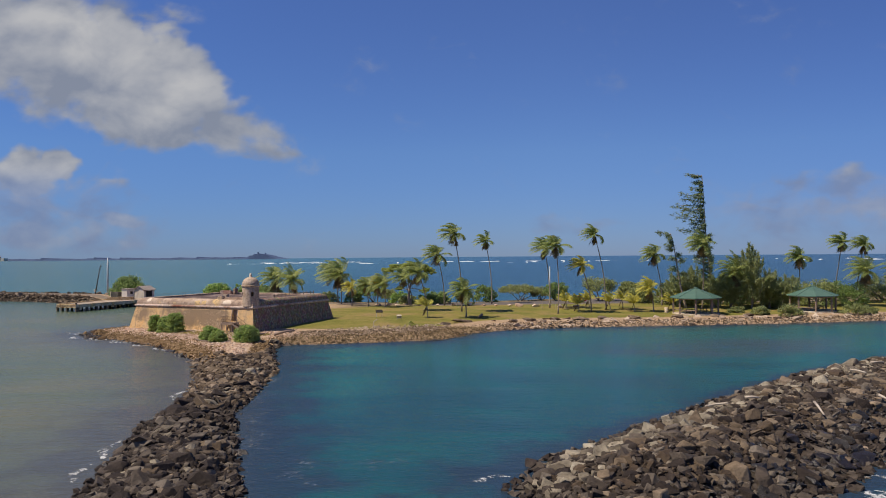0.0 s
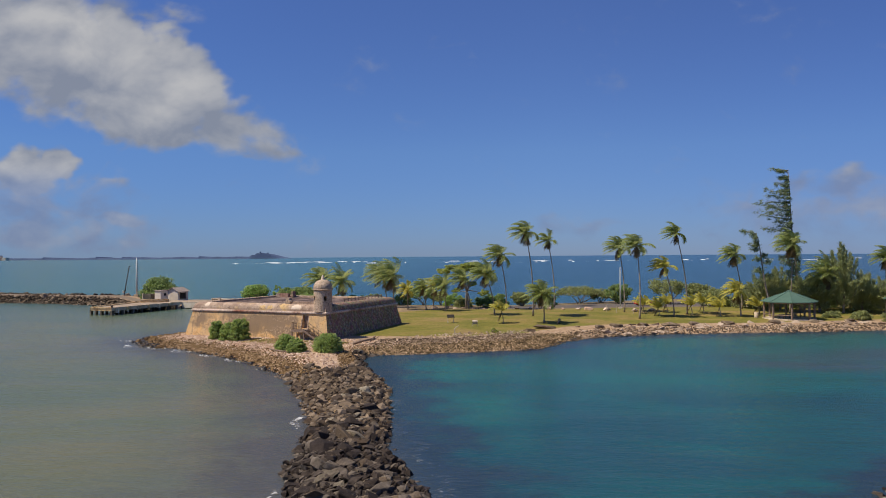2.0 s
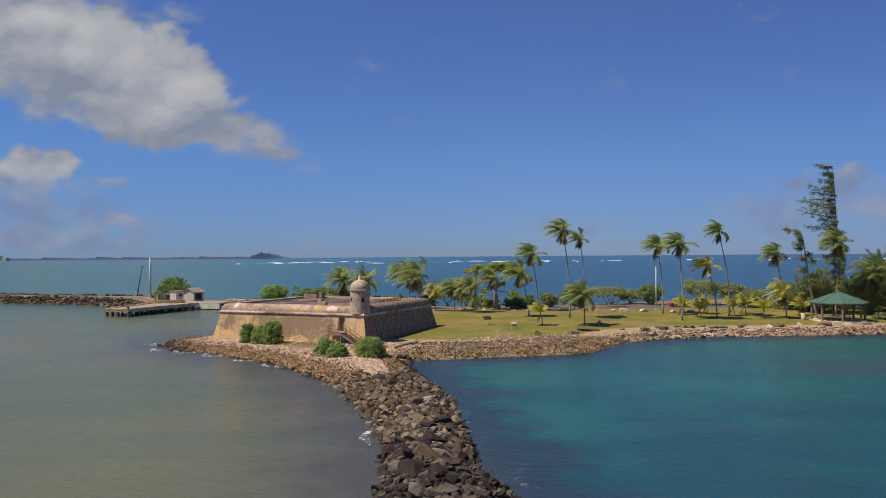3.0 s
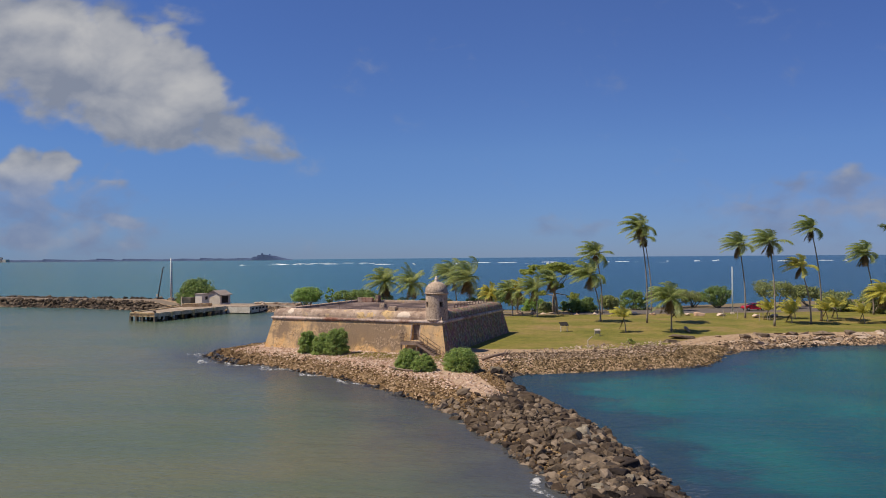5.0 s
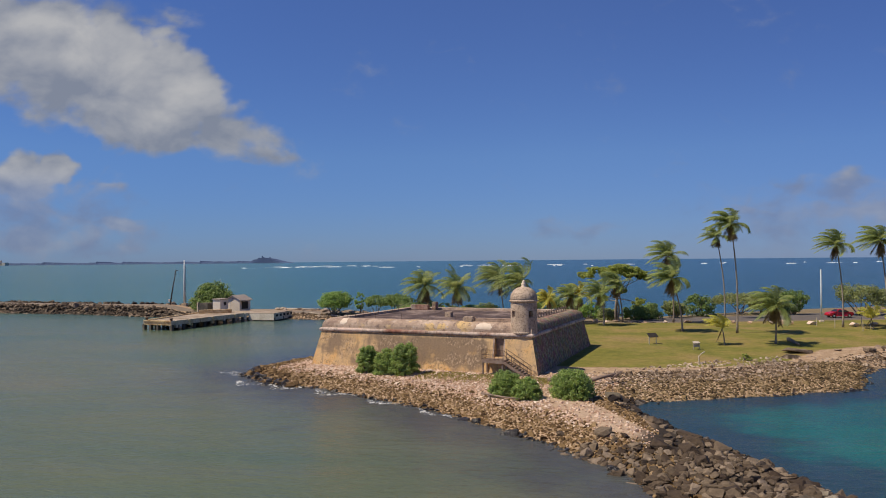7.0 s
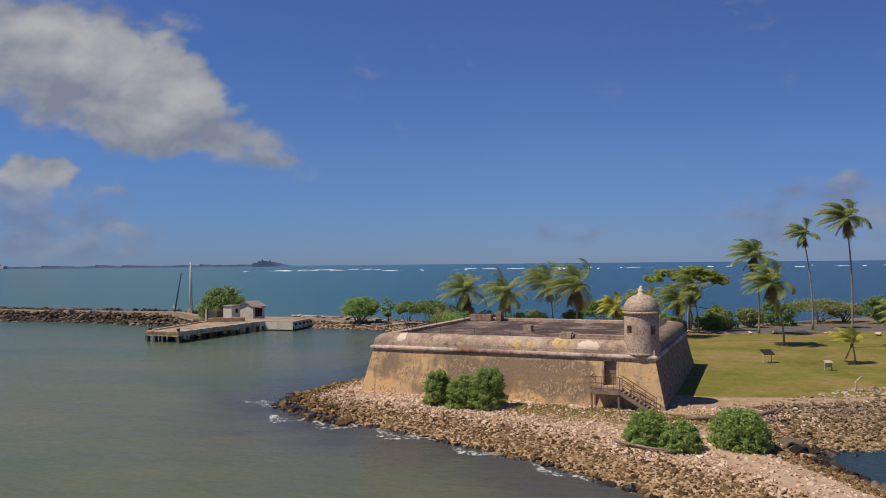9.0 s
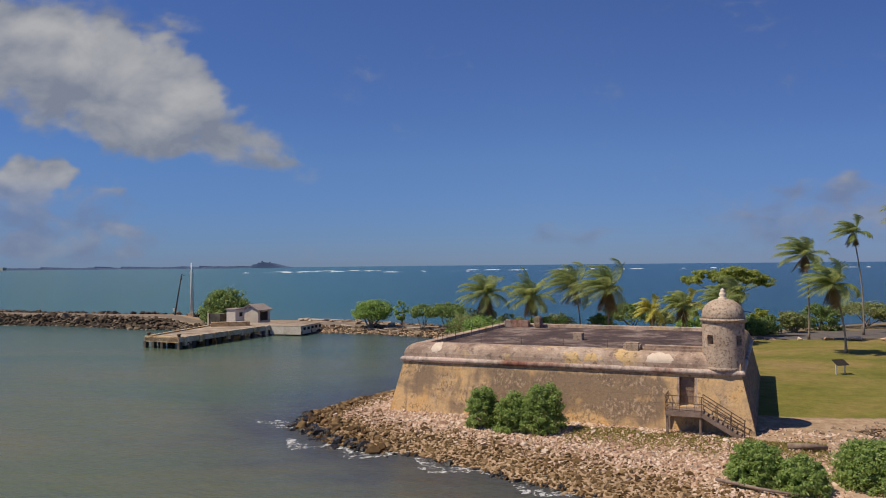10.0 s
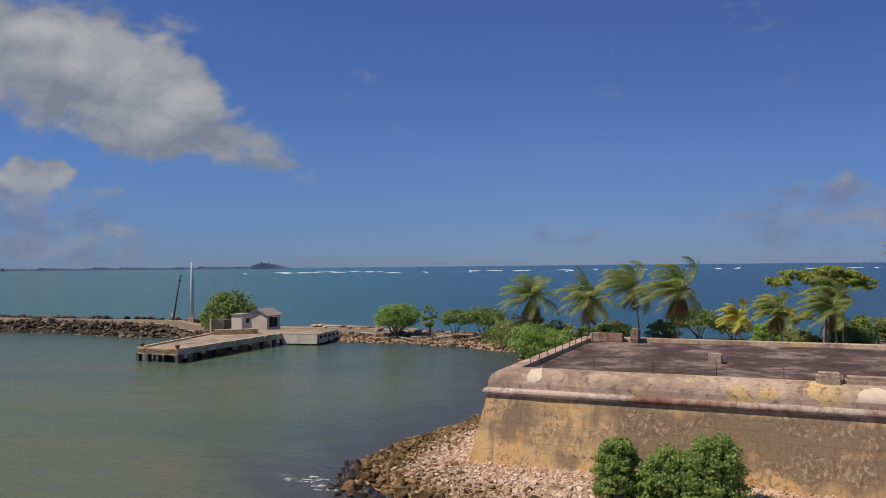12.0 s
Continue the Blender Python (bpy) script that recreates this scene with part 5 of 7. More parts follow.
for i, (x, y, rx, h, cl, m) in enumerate(((-14.5, 170.5, 2.9, 3.6, 0.2, m_leaf), (-9.0, 173.0, 2.2, 3.2, 0.3, m_leaf_olive), (-3.5, 176.5, 3.0, 4.6, 0.2, m_leaf), (4.5, 180.5, 5.2, 4.0, 1.5, m_leaf_olive), (9.8, 182.5, 3.0, 3.4, 0.5, m_leaf_olive),
                                          (13.4, 177.5, 3.0, 5.0, 0.3, m_leaf), (23.0, 172.0, 4.4, 5.6, 1.4, m_leaf_olive), (31.5, 178.0, 3.0, 4.6, 0.4, m_leaf_olive), (-21.5, 171.0, 1.8, 2.6, 0.2, m_leaf_olive))):
    bush("sea_grape", "leafy shore tree with low crown beside the coast road", "tree", x, y, rx, rx * 0.8, h, 90 + i, m, cl, 0.24, 90, 46, 5, lean=-0.5, trunk=0.14, group="roadside trees")
for i, (x, y, rx, h, m) in enumerate(((-51.0, 177.0, 2.6, 3.2, m_leaf_olive), (-46.5, 174.0, 2.2, 2.8, m_leaf), (-43.0, 179.0, 2.8, 3.4, m_leaf_olive), (-36.5, 178.5, 2.4, 3.2, m_leaf), (-24.5, 172.5, 2.6, 3.4, m_leaf_bright), (-22.0, 166.5, 1.8, 2.4, m_leaf_olive), (-17.0, 168.0, 2.4, 3.0, m_leaf), (-58.6, 178.0, 2.8, 3.6, m_leaf))):
    bush("sea_grape", "low leafy thicket between the palms behind the fort", "shrub", x, y, rx, rx * 0.8, h, 180 + i, m, 0.0, 0.22, 80, 42, 4, lean=-0.4, group="shore shrubs")
# the grove round the picnic shelters
GROVE = "dense olive-green scrub tree in the grove"
for i, (x, y, rx, h, cl, m) in enumerate(((37.0, 160.0, 3.6, 6.0, 0.5, m_leaf_olive), (42.0, 162.0, 4.2, 7.0, 0.5, m_leaf_olive), (48.5, 160.5, 4.4, 6.4, 0.6, m_leaf), (54.0, 156.0, 4.6, 5.8, 0.5, m_leaf_olive), (60.0, 161.0, 4.4, 6.6, 0.6, m_leaf),
                                          (66.0, 158.5, 4.6, 6.4, 0.5, m_leaf_olive), (71.0, 157.0, 3.8, 6.6, 0.5, m_leaf), (84.0, 168.0, 5.0, 7.4, 0.6, m_leaf_olive), (92.0, 166.0, 5.0, 7.0, 0.6, m_leaf), (100.0, 172.0, 6.0, 7.5, 0.5, m_leaf_olive), (31.0, 165.0, 3.0, 5.0, 0.6, m_leaf_olive))):
    bush("scrub_tree", GROVE, "tree", x, y, rx * 1.12, rx, h * 0.95, 110 + i, m, 0.0, 0.27, 130, 42, 4, lean=-0.6, trunk=0.16, group="grove trees")
SCRUB = "low salt-tolerant scrub at the shore's edge"
for i, (x, y, rx, h) in enumerate(((51.5, 136.2, 2.6, 2.6), (47.0, 138.0, 2.0, 2.0), (65.0, 140.5, 2.8, 2.4), (68.5, 142.5, 2.0, 1.8), (44.0, 142.0, 1.6, 1.5))):
    bush("shore_scrub", SCRUB, "shrub", x, y, rx, rx * 0.7, h, 130 + i, m_leaf_olive, 0.0, 0.2, 60, 36, 3, group="shore scrub")
rnd = random.Random(5)
SAIL = [(27.4, 2.0), (26.9, 2.8), (25.6, 1.4), (24.4, 2.2), (23.4, 1.4), (22.5, 4.6), (21.8, 4.0), (21.0, 5.4), (20.2, 4.2), (19.4, 4.6), (18.4, 4.4), (17.8, 6.4), (17.0, 2.6), (16.2, 2.2), (15.4, 5.2), (14.6, 3.0), (13.2, 2.4), (12.0, 3.0), (10.6, 2.4), (9.2, 2.8), (7.6, 2.6)]
flags = [(h, reach, 0.30 if h > 23 else 0.38 + 0.06 * reach) for h, reach in SAIL]
for h in np.linspace(6, 26.0, 26):
    flags.append((float(h), rnd.uniform(0.3, 1.4) * (1.45 - h / 27), 0.32))
    if h < 15:
        flags.append((float(h), rnd.uniform(-0.9, 0.0), 0.4))
casuarina("very tall wind-torn casuarina with flags of foliage to leeward", 42.9, 152.0, 27.6, flags, 141, tufts=2.3, lean=(-2.6, 0))
casuarina("wind-torn casuarina with a bare leaning trunk", 36.8, 150.0, 15.6, [(15.2, 2.4, 0.5), (14.4, 0.6, 0.5), (13.4, 0.4, 0.6), (12.2, 0.8, 0.6), (11.0, -0.8, 0.6), (9.6, -1.2, 0.7), (8.0, 1.2, 0.8), (14.9, 1.0, 0.5), (12.8, 1.4, 0.5), (7.0, -1.2, 0.8), (6.0, 1.4, 0.8), (10.4, 0.9, 0.6)], 142, tufts=2.2, lean=(-3.5, -1.0))
def plumed_tree(label, x, y, height, spread, seed, plumes=46):
    """A bushy casuarina of many upright feathery plumes over a short trunk."""
    rnd = random.Random(seed)
    z = high(x, y) - 0.1
    tree = thing("casuarina_tree", label, "tree", x, y, z, group="casuarina trees")
    raw("trunk", *tube([(0, 0, 0), (0.1, 0, height * 0.25), (-0.1, 0.1, height * 0.6)], [0.24, 0.18, 0.08], 8), m_bark, tree, True)
    verts, faces = [], []
    for i in range(plumes):
        a, e = rnd.uniform(0, 6.283), math.sqrt(rnd.random())
        foot = Vector((0.25 * spread * e * math.cos(a), 0.25 * spread * e * math.sin(a), height * rnd.uniform(0.08, 0.45)))
        tip = Vector((0.9 * spread * e * math.cos(a) - 0.3, 0.9 * spread * e * math.sin(a), height * (1.02 - 0.55 * e * e) * rnd.uniform(0.78, 1.0)))
        if i % 5 == 0:
            limb(tree, foot, tip, 0.07, 0.015, rnd, m_bark, 0.12)
        for _ in range(int(26 + 12 * (tip - foot).length)):
            f = rnd.random() ** 0.8
            q = foot.lerp(tip, f) + Vector((rnd.gauss(0, 1), rnd.gauss(0, 1), rnd.gauss(0, 0.6))) * 0.42 * (1.15 - f)
            for _ in range(5):
                d = ((tip - foot).normalized() + Vector((rnd.gauss(-0.15, 0.35), rnd.gauss(0, 0.35), rnd.gauss(0.1, 0.3)))).normalized()
                w = d.cross(Vector((rnd.gauss(0, 1), rnd.gauss(0, 1), rnd.gauss(0, 1)))).normalized() * 0.05
                n = len(verts)
                verts += [q - w, q + w, q + d * rnd.uniform(0.4, 0.95)]
                faces.append((n, n + 1, n + 2))
    raw("crown", verts, faces, m_needle_olive, tree)
    return tree


DENSE = "bushy feathery casuarina in the grove"
for i, (x, y, h, r) in enumerate(((49.6, 149.8, 13.2, 4.6), (53.4, 151.0, 8.6, 4.0), (46.0, 151.5, 7.6, 3.8), (57.0, 149.8, 6.8, 3.6), (36.4, 153.5, 7.4, 3.6), (39.6, 153.5, 8.4, 3.6), (42.6, 151.8, 6.8, 3.4))):
    plumed_tree(DENSE, x, y, h, r, 150 + i)

# shrubs at the fort's foot
FOOT = "bright green leafy shrub growing in the rubble below the fort"
bush("sea_grape", FOOT, "shrub", -54.1, 110.2, 1.05, 1.0, 2.9, 161, m_leaf_foot, 0.0, 0.11, 270, 52, 4, group="shrubs at the fort")
bush("sea_grape", FOOT, "shrub", -52.0, 109.4, 1.3, 1.1, 2.6, 162, m_leaf_foot, 0.0, 0.11, 270, 52, 4, group="shrubs at the fort")
bush("sea_grape", FOOT, "shrub", -50.3, 108.8, 1.4, 1.25, 3.3, 163, m_leaf_foot, 0.0, 0.11, 330, 52, 4, group="shrubs at the fort")
bush("sea_grape", FOOT, "shrub", -40.6, 98.5, 1.3, 1.2, 2.15, 164, m_leaf_foot, 0.0, 0.11, 300, 52, 4, group="shrubs at the fort")
bush("sea_grape", FOOT, "shrub", -39.0, 97.3, 1.15, 1.1, 1.7, 165, m_leaf_foot, 0.0, 0.11, 240, 52, 4, group="shrubs at the fort")
bush("sea_grape", FOOT, "shrub", -35.4, 98.3, 1.65, 1.4, 2.35, 166, m_leaf_foot, 0.0, 0.11, 390, 52, 4, group="shrubs at the fort")

# ---- pier, house, masts ----
m_pale_block = surface("pale_pier_block", [(0.3, (0.46, 0.39, 0.29)), (0.5, (0.68, 0.60, 0.48)), (0.7, (0.76, 0.70, 0.58))], 0.6, 5.0, 0.2)
pier = thing("pier", "old concrete pier with rust-stained edges on piles", "pier")
PA, PB, PC, PD, PE, PF = (Vector(q) for q in ((-103.3, 162.5, 0), (-97.2, 160.2, 0), (-90.5, 180.1, 0), (-85.0, 178.9, 0), (-83.6, 186.4, 0), (-101.2, 182.5, 0)))


def slab(name, ring, z0, z1, m, parent, label=""):
    n = len(ring)
    v = [(q[0], q[1], z1) for q in ring] + [(q[0], q[1], z0) for q in ring]
    f = [tuple(range(n)), tuple(range(2 * n - 1, n - 1, -1))] + [(i, n + i, n + (i + 1) % n, (i + 1) % n) for i in range(n)]
    bm = bmesh.new()
    vs = [bm.verts.new(q) for q in v]
    for q in f:
        bm.faces.new([vs[i] for i in q])
    bmesh.ops.recalc_face_normals(bm, faces=bm.faces[:])
    return part(name, bm, m, parent, label)


slab("deck", [PA, PB, PC + Vector((-0.1, 0.5, 0)), PC + Vector((-0.6, 8, 0)), PF + Vector((0.4, 4, 0)), PF], 1.05, 1.52, m_pier_top, pier)
slab("landing_top", [PC, PD, PE, PE + Vector((-9, 2.5, 0)), PC + Vector((-0.8, 7, 0))], 1.5, 1.6, m_pier_top, pier, "worn brown deck of the landing")
slab("landing_deck", [PC, PD, PE, PE + Vector((-9, 2.5, 0)), PC + Vector((-0.8, 7, 0))], 0.2, 1.5, m_pale_block, pier, "pale concrete block at the pier's root")
for a, c, m, h in ((PA, PB, m_rusty, 1.72), (PB, PC, m_concrete, 1.68), (PA, PF, m_rusty, 1.72)):
    w = (c - a).normalized()
    n = Vector((-w.y, w.x, 0)) * (1 if a is not PA or c is not PF else -1)
    slab("kerb", [a + w * 0.05, c - w * 0.05, c - w * 0.05 + n * 0.45, a + w * 0.05 + n * 0.45], 0.92, h, m, pier, "rust-stained concrete kerb")
w = (PC - PB).normalized()
n = Vector((-w.y, w.x, 0))
for i in range(7):
    q = PB + w * (1.0 + i * 3.1)
    slab("fender", [q - n * 0.16, q + w * 0.5 - n * 0.16, q + w * 0.5 + n * 0.3, q + n * 0.3], 0.45 + 0.25 * (i % 3), 1.6, m_rusty if i % 2 else m_concrete, pier)
for i in range(8):
    for k in (0.3, 3.6, 6.6):
        q = PB + w * (0.5 + i * 2.7 + k * 0.42) + n * k
        raw("pier_post", *tube([(q.x, q.y, -1.2), (q.x, q.y, 1.06)], [0.28, 0.28], 8), m_concrete_dark, pier)
for i, (a, c) in enumerate(((0.0, 1), (0.24, 1), (0.5, 1), (0.98, 1))):
    q = PA.lerp(PB, a)
    slab("pile_cap", [q + Vector((-0.22, 0.1, 0)), q + Vector((0.22, -0.1, 0)), q + Vector((0.4, 0.5, 0)), q + Vector((0, 0.6, 0))], -0.8, 1.0, m_concrete_dark, pier)
for i in range(5):
    q = PD.lerp(PE, 0.12 + i * 0.2)
    slab("opening", [q + Vector((0.01, 0, 0)), q + Vector((0.18, 0.85, 0)), q + Vector((-0.2, 0.9, 0)), q + Vector((-0.3, 0.05, 0))], 0.85, 1.3, m_dark, pier)
for q in (PC, PC.lerp(PD, 0.5), PD, PD.lerp(PE, 0.5)):
    slab("pile_cap", [q + Vector((-0.3, 0.1, 0)), q + Vector((0.1, 0.1, 0)), q + Vector((0.1, 0.6, 0)), q + Vector((-0.3, 0.6, 0))], -0.8, 0.7, m_concrete_dark, pier)
slab("raised_slab", [PF + Vector((1.0, -3.5, 0)), PF + Vector((6.8, -1.5, 0)), PF + Vector((6.6, -0.6, 0)), PF + Vector((0.8, -2.6, 0))], 1.5, 2.25, m_rusty, pier, "ochre concrete step across the pier")
for q in (PA, PB):
    raw("bollard", *lathe([(0.22, 1.5), (0.2, 1.9), (0.3, 2.0), (0.28, 2.12), (0.05, 2.16)], 14, (q.x + (0.4 if q is PA else -0.2), q.y + 0.5)), m_iron, pier, True)

house = thing("jetty_house", "small white gabled house beside the pier", "house", -96.9, 190.7, 1.5, -18)
part("wall", boxed(-1.7, 1.7, -1.0, 2.6, -0.3, 2.2), m_white, house)
bm = bmesh.new()
for y in (-1.0, 2.6):
    vs = [bm.verts.new(q) for q in ((-1.7, y, 2.2), (1.7, y, 2.2), (0, y, 3.02))]
    bm.faces.new(vs)
part("gable", bm, m_white, house)
for s in (-1, 1):
    bm = bmesh.new()
    v = [bm.verts.new(q) for q in ((0, -1.35, 3.16), (s * 2.15, -1.35, 2.1), (s * 2.15, 2.9, 2.1), (0, 2.9, 3.16), (0, -1.35, 3.06), (s * 2.15, -1.35, 2.0), (s * 2.15, 2.9, 2.0), (0, 2.9, 3.06))]
    for q in ((0, 1, 2, 3), (7, 6, 5, 4), (0, 4, 5, 1), (1, 5, 6, 2), (2, 6, 7, 3)):
        bm.faces.new([v[i] for i in q])
    part("roof", bm, m_roof, house)
part("door", boxed(-1.35, -0.65, -1.03, -0.99, -0.2, 1.8), m_white, house, "white plank door")
part("window", boxed(1.69, 1.73, -0.4, 1.8, 0.2, 1.9), m_dark, house)
part("gable_vent", boxed(-0.3, 0.3, -1.03, -0.99, 2.42, 2.64), m_roof, house)
part("awning", boxed(1.75, 2.7, -0.6, 0.9, 1.86, 1.93), m_roof, house)
hut = thing("concrete_hut", "small white flat-roofed hut with dark side opening", "hut", -99.0, 186.6, 1.5, -18)
part("wall", boxed(-0.95, 0.95, -0.9, 1.6, -0.3, 2.45), m_white, hut)
part("roof", boxed(-1.12, 1.12, -1.08, 1.78, 2.45, 2.62, bevel=0.02), m_roof, hut)
part("window", boxed(0.94, 0.98, 0.2, 1.0, 1.2, 1.9), m_dark, hut)
shed = thing("block_shed", "low dark roofless block shed between hut and tree", "shed", -102.6, 188.0, 1.4, -18)
part("wall", boxed(-1.1, 1.3, -0.8, 1.2, -0.3, 1.75, bevel=0.03), m_concrete_dark, shed)
part("pillar", boxed(-1.5, -1.1, -0.9, -0.5, -0.3, 1.9, bevel=0.03), m_concrete, shed)

mast = thing("signal_mast", "tall white tapering mast on the rocky jetty", "mast", -114.76, 205.3, high(-114.76, 205.3))
raw("pole", *tube([(0, 0, 0), (0, 0, 5.4), (0, 0, 10.9)], [0.27, 0.21, 0.12], 10), m_pole_white, mast, True)
part("base", boxed(-0.55, 0.55, -0.55, 0.55, -0.3, 0.7, bevel=0.05), m_concrete, mast)
raw("ladder", *tube([(0.4, 0, 0.6), (0.3, 0, 9.6)], [0.04, 0.04], 5), m_iron, mast)
for z in np.arange(1.2, 9.6, 0.9):
    raw("rung", *tube([(0.1, 0, z), (0.42 - z * 0.01, 0, z)], [0.03, 0.03], 5), m_iron, mast)
part("crossarm", boxed(-0.4, 0.4, -0.05, 0.05, 8.9, 9.0), m_pole_white, mast)
lamp = thing("leaning_lamp_post", "dark leaning lamp post with broken arm on the jetty", "lamp post", -117.3, 203.2, high(-117.3, 203.2))
raw("pole", *tube([(0, 0, -0.2), (0.55, 0.3, 4.0), (1.15, 0.7, 8.2)], [0.17, 0.14, 0.09], 8), m_pole_dark, lamp, True)
raw("arm", *tube([(0.85, 0.6, 7.5), (1.2, 0.7, 8.0), (1.7, 0.8, 7.9)], [0.06, 0.06, 0.06], 6), m_pole_dark, lamp)
part("lamp_head", boxed(0.75, 1.25, 0.4, 0.8, 7.0, 7.2, bevel=0.04), m_pole_dark, lamp)
part("meter_box", boxed(-0.3, 0.1, -0.25, 0.05, 0.7, 1.3, bevel=0.03), m_white, lamp, "white box on the post")
aerial = thing("aerial_pole", "thin white aerial pole behind the tree", "pole", -105.9, 205.0, high(-105.9, 205.0))
raw("pole", *tube([(0, 0, 0), (0, 0, 7.2)], [0.09, 0.05], 6), m_pole_white, aerial)
flag = thing("flagpole", "slim white pole standing by the coast road", "pole", 10.3, 158.6, high(10.3, 158.6))
raw("pole", *tube([(0, 0, 0), (0, 0, 4.0), (0, 0, 8.3)], [0.13, 0.11, 0.08], 8), m_pole_white, flag, True)
raw("cap", *lathe([(0.1, 8.3), (0.12, 8.36), (0.02, 8.44)], 8), m_pole_white, flag)
part("base", boxed(-0.3, 0.3, -0.3, 0.3, -0.1, 0.25, bevel=0.03), m_concrete, flag)


# ---- picnic shelters ----
def shelter(x, y, turn):
    z = high(x, y)
    s = thing("picnic_shelter", "picnic shelter with green hipped metal roof on timber posts", "shelter", x, y, z, turn, "picnic shelters")
    n, r = 8, 4.6
    corner = [(r * math.cos(2 * math.pi * (k + 0.5) / n), r * math.sin(2 * math.pi * (k + 0.5) / n)) for k in range(n)]
    slab("floor", [(a * 0.93, c * 0.93) for a, c in corner], -0.3, 0.14, m_concrete, s, "pale concrete floor")
    for k in range(n):
        a, c = corner[k], corner[(k + 1) % n]
        bm = bmesh.new()
        v = [bm.verts.new(q) for q in ((a[0], a[1], 3.1), (c[0], c[1], 3.1), (0, 0, 4.85), (a[0], a[1], 2.97), (c[0], c[1], 2.97), (0, 0, 4.72))]
        for q in ((0, 1, 2), (5, 4, 3), (0, 3, 4, 1)):
            bm.faces.new([v[i] for i in q])
        part("roof_panel", bm, m_green_roof, s)
        raw("hip", *tube([(a[0], a[1], 3.12), (0, 0, 4.87)], [0.05, 0.05], 6), m_green_roof, s)
        q = (a[0] * 0.86, a[1] * 0.86)
        part("post", boxed(q[0] - 0.13, q[0] + 0.13, q[1] - 0.13, q[1] + 0.13, -0.1, 3.1, bevel=0.02), m_wood, s)
        e = (c[0] * 0.86, c[1] * 0.86)
        raw("beam", *tube([(q[0], q[1], 2.9), (e[0], e[1], 2.9)], [0.12, 0.12], 4), m_wood, s)
        if k in (0, 1, 3, 4, 6):
            raw("rail", *tube([(q[0], q[1], 0.85), (e[0], e[1], 0.85)], [0.07, 0.07], 4), m_wood, s)
    raw("cap", *lathe([(0.35, 4.75), (0.3, 4.91), (0.03, 5.01)], 12), m_green_roof, s)
    return s


def table(x, y, turn):
    z = high(x, y) + 0.14
    s = thing("picnic_table", "grey timber picnic table with benches under the shelter", "table", x, y, z, turn, "picnic tables")
    part("tabletop", boxed(-0.9, 0.9, -0.38, 0.38, 0.7, 0.76, bevel=0.01), m_wood, s)
    for d in (-0.75, 0.75):
        part("bench", boxed(-0.9, 0.9, d - 0.15, d + 0.15, 0.42, 0.47, bevel=0.01), m_wood, s)
    for d in (-0.65, 0.65):
        part("leg", boxed(d - 0.05, d + 0.05, -0.8, 0.8, 0.34, 0.42), m_wood, s)
        for e in (-0.55, 0.45):
            part("leg", boxed(d - 0.05, d + 0.05, e, e + 0.1, 0.0, 0.72), m_wood, s)


shelter(36.0, 140.0, 8.0)
shelter(59.6, 145.8, 8.0)
for x, y in ((35.0, 139.4), (37.4, 141.0), (58.8, 145.2), (61.0, 146.6)):
    table(x, y, 20)


# ---- signs and small things on the lawn ----
sign = thing("information_board", "tilted black information board on two posts in the lawn", "sign", -22.2, 130.0, high(-22.2, 130.0), 18)
for d in (-0.5, 0.45):
    part("post", boxed(d, d + 0.06, -0.04, 0.04, -0.2, 1.0 if d < 0 else 1.0), m_pole_white, sign)
bm = boxed(-0.62, 0.62, -0.42, 0.42, -0.03, 0.03, bevel=0.01)
bm.transform(pose(0, 0, 1.08, 32))
part("panel", bm, m_dark, sign, "black panel")
stand = thing("information_board", "weathered white information stand on two legs in the lawn", "sign", -18.05, 125.9, high(-18.05, 125.9), 18)
for d in (-0.42, 0.34):
    part("leg", boxed(d, d + 0.06, -0.04, 0.04, -0.2, 0.75), m_drift, stand)
part("panel", boxed(-0.42, 0.42, -0.03, 0.03, 0.3, 0.7, bevel=0.01), m_concrete, stand, "grey lower panel")
bm = boxed(-0.42, 0.42, -0.22, 0.22, -0.035, 0.035, bevel=0.012)
bm.transform(pose(0, 0, 0.82, 28))
part("top", bm, m_drift, stand)
pipe = thing("bent_pipe", "bent white pipe standing in the stones at the lawn's edge", "pipe", -20.7, 115.2, high(-20.7, 115.2), 10)
raw("pipe", *tube([(0, 0, -0.2), (0.02, 0, 0.4), (0.0, 0, 0.78), (0.3, 0, 1.05), (0.62, 0, 1.25)], [0.065, 0.06, 0.06, 0.06, 0.06], 8), m_drift, pipe, True)
stake_spots = ((12.5, 148.0), (10.5, 146.0), (8.0, 149.0), (13.2, 152.0), (6.5, 151.5))
for x, y in stake_spots:
    stake = thing("marker_post", "thin pale wooden marker post in the grass", "post", x, y, high(x, y), group="marker posts")
    raw("stake", *tube([(0, 0, -0.2), (0.02, 0, 1.3)], [0.05, 0.045], 6), m_drift, stake)
barrel = thing("litter_bin", "grey drum litter bin near the shelter", "litter bin", 30.9, 141.2, high(30.9, 141.2))
raw("drum", *lathe([(0.34, -0.05), (0.36, 0.1), (0.36, 1.0), (0.32, 1.04)], 16), m_concrete, barrel, True)


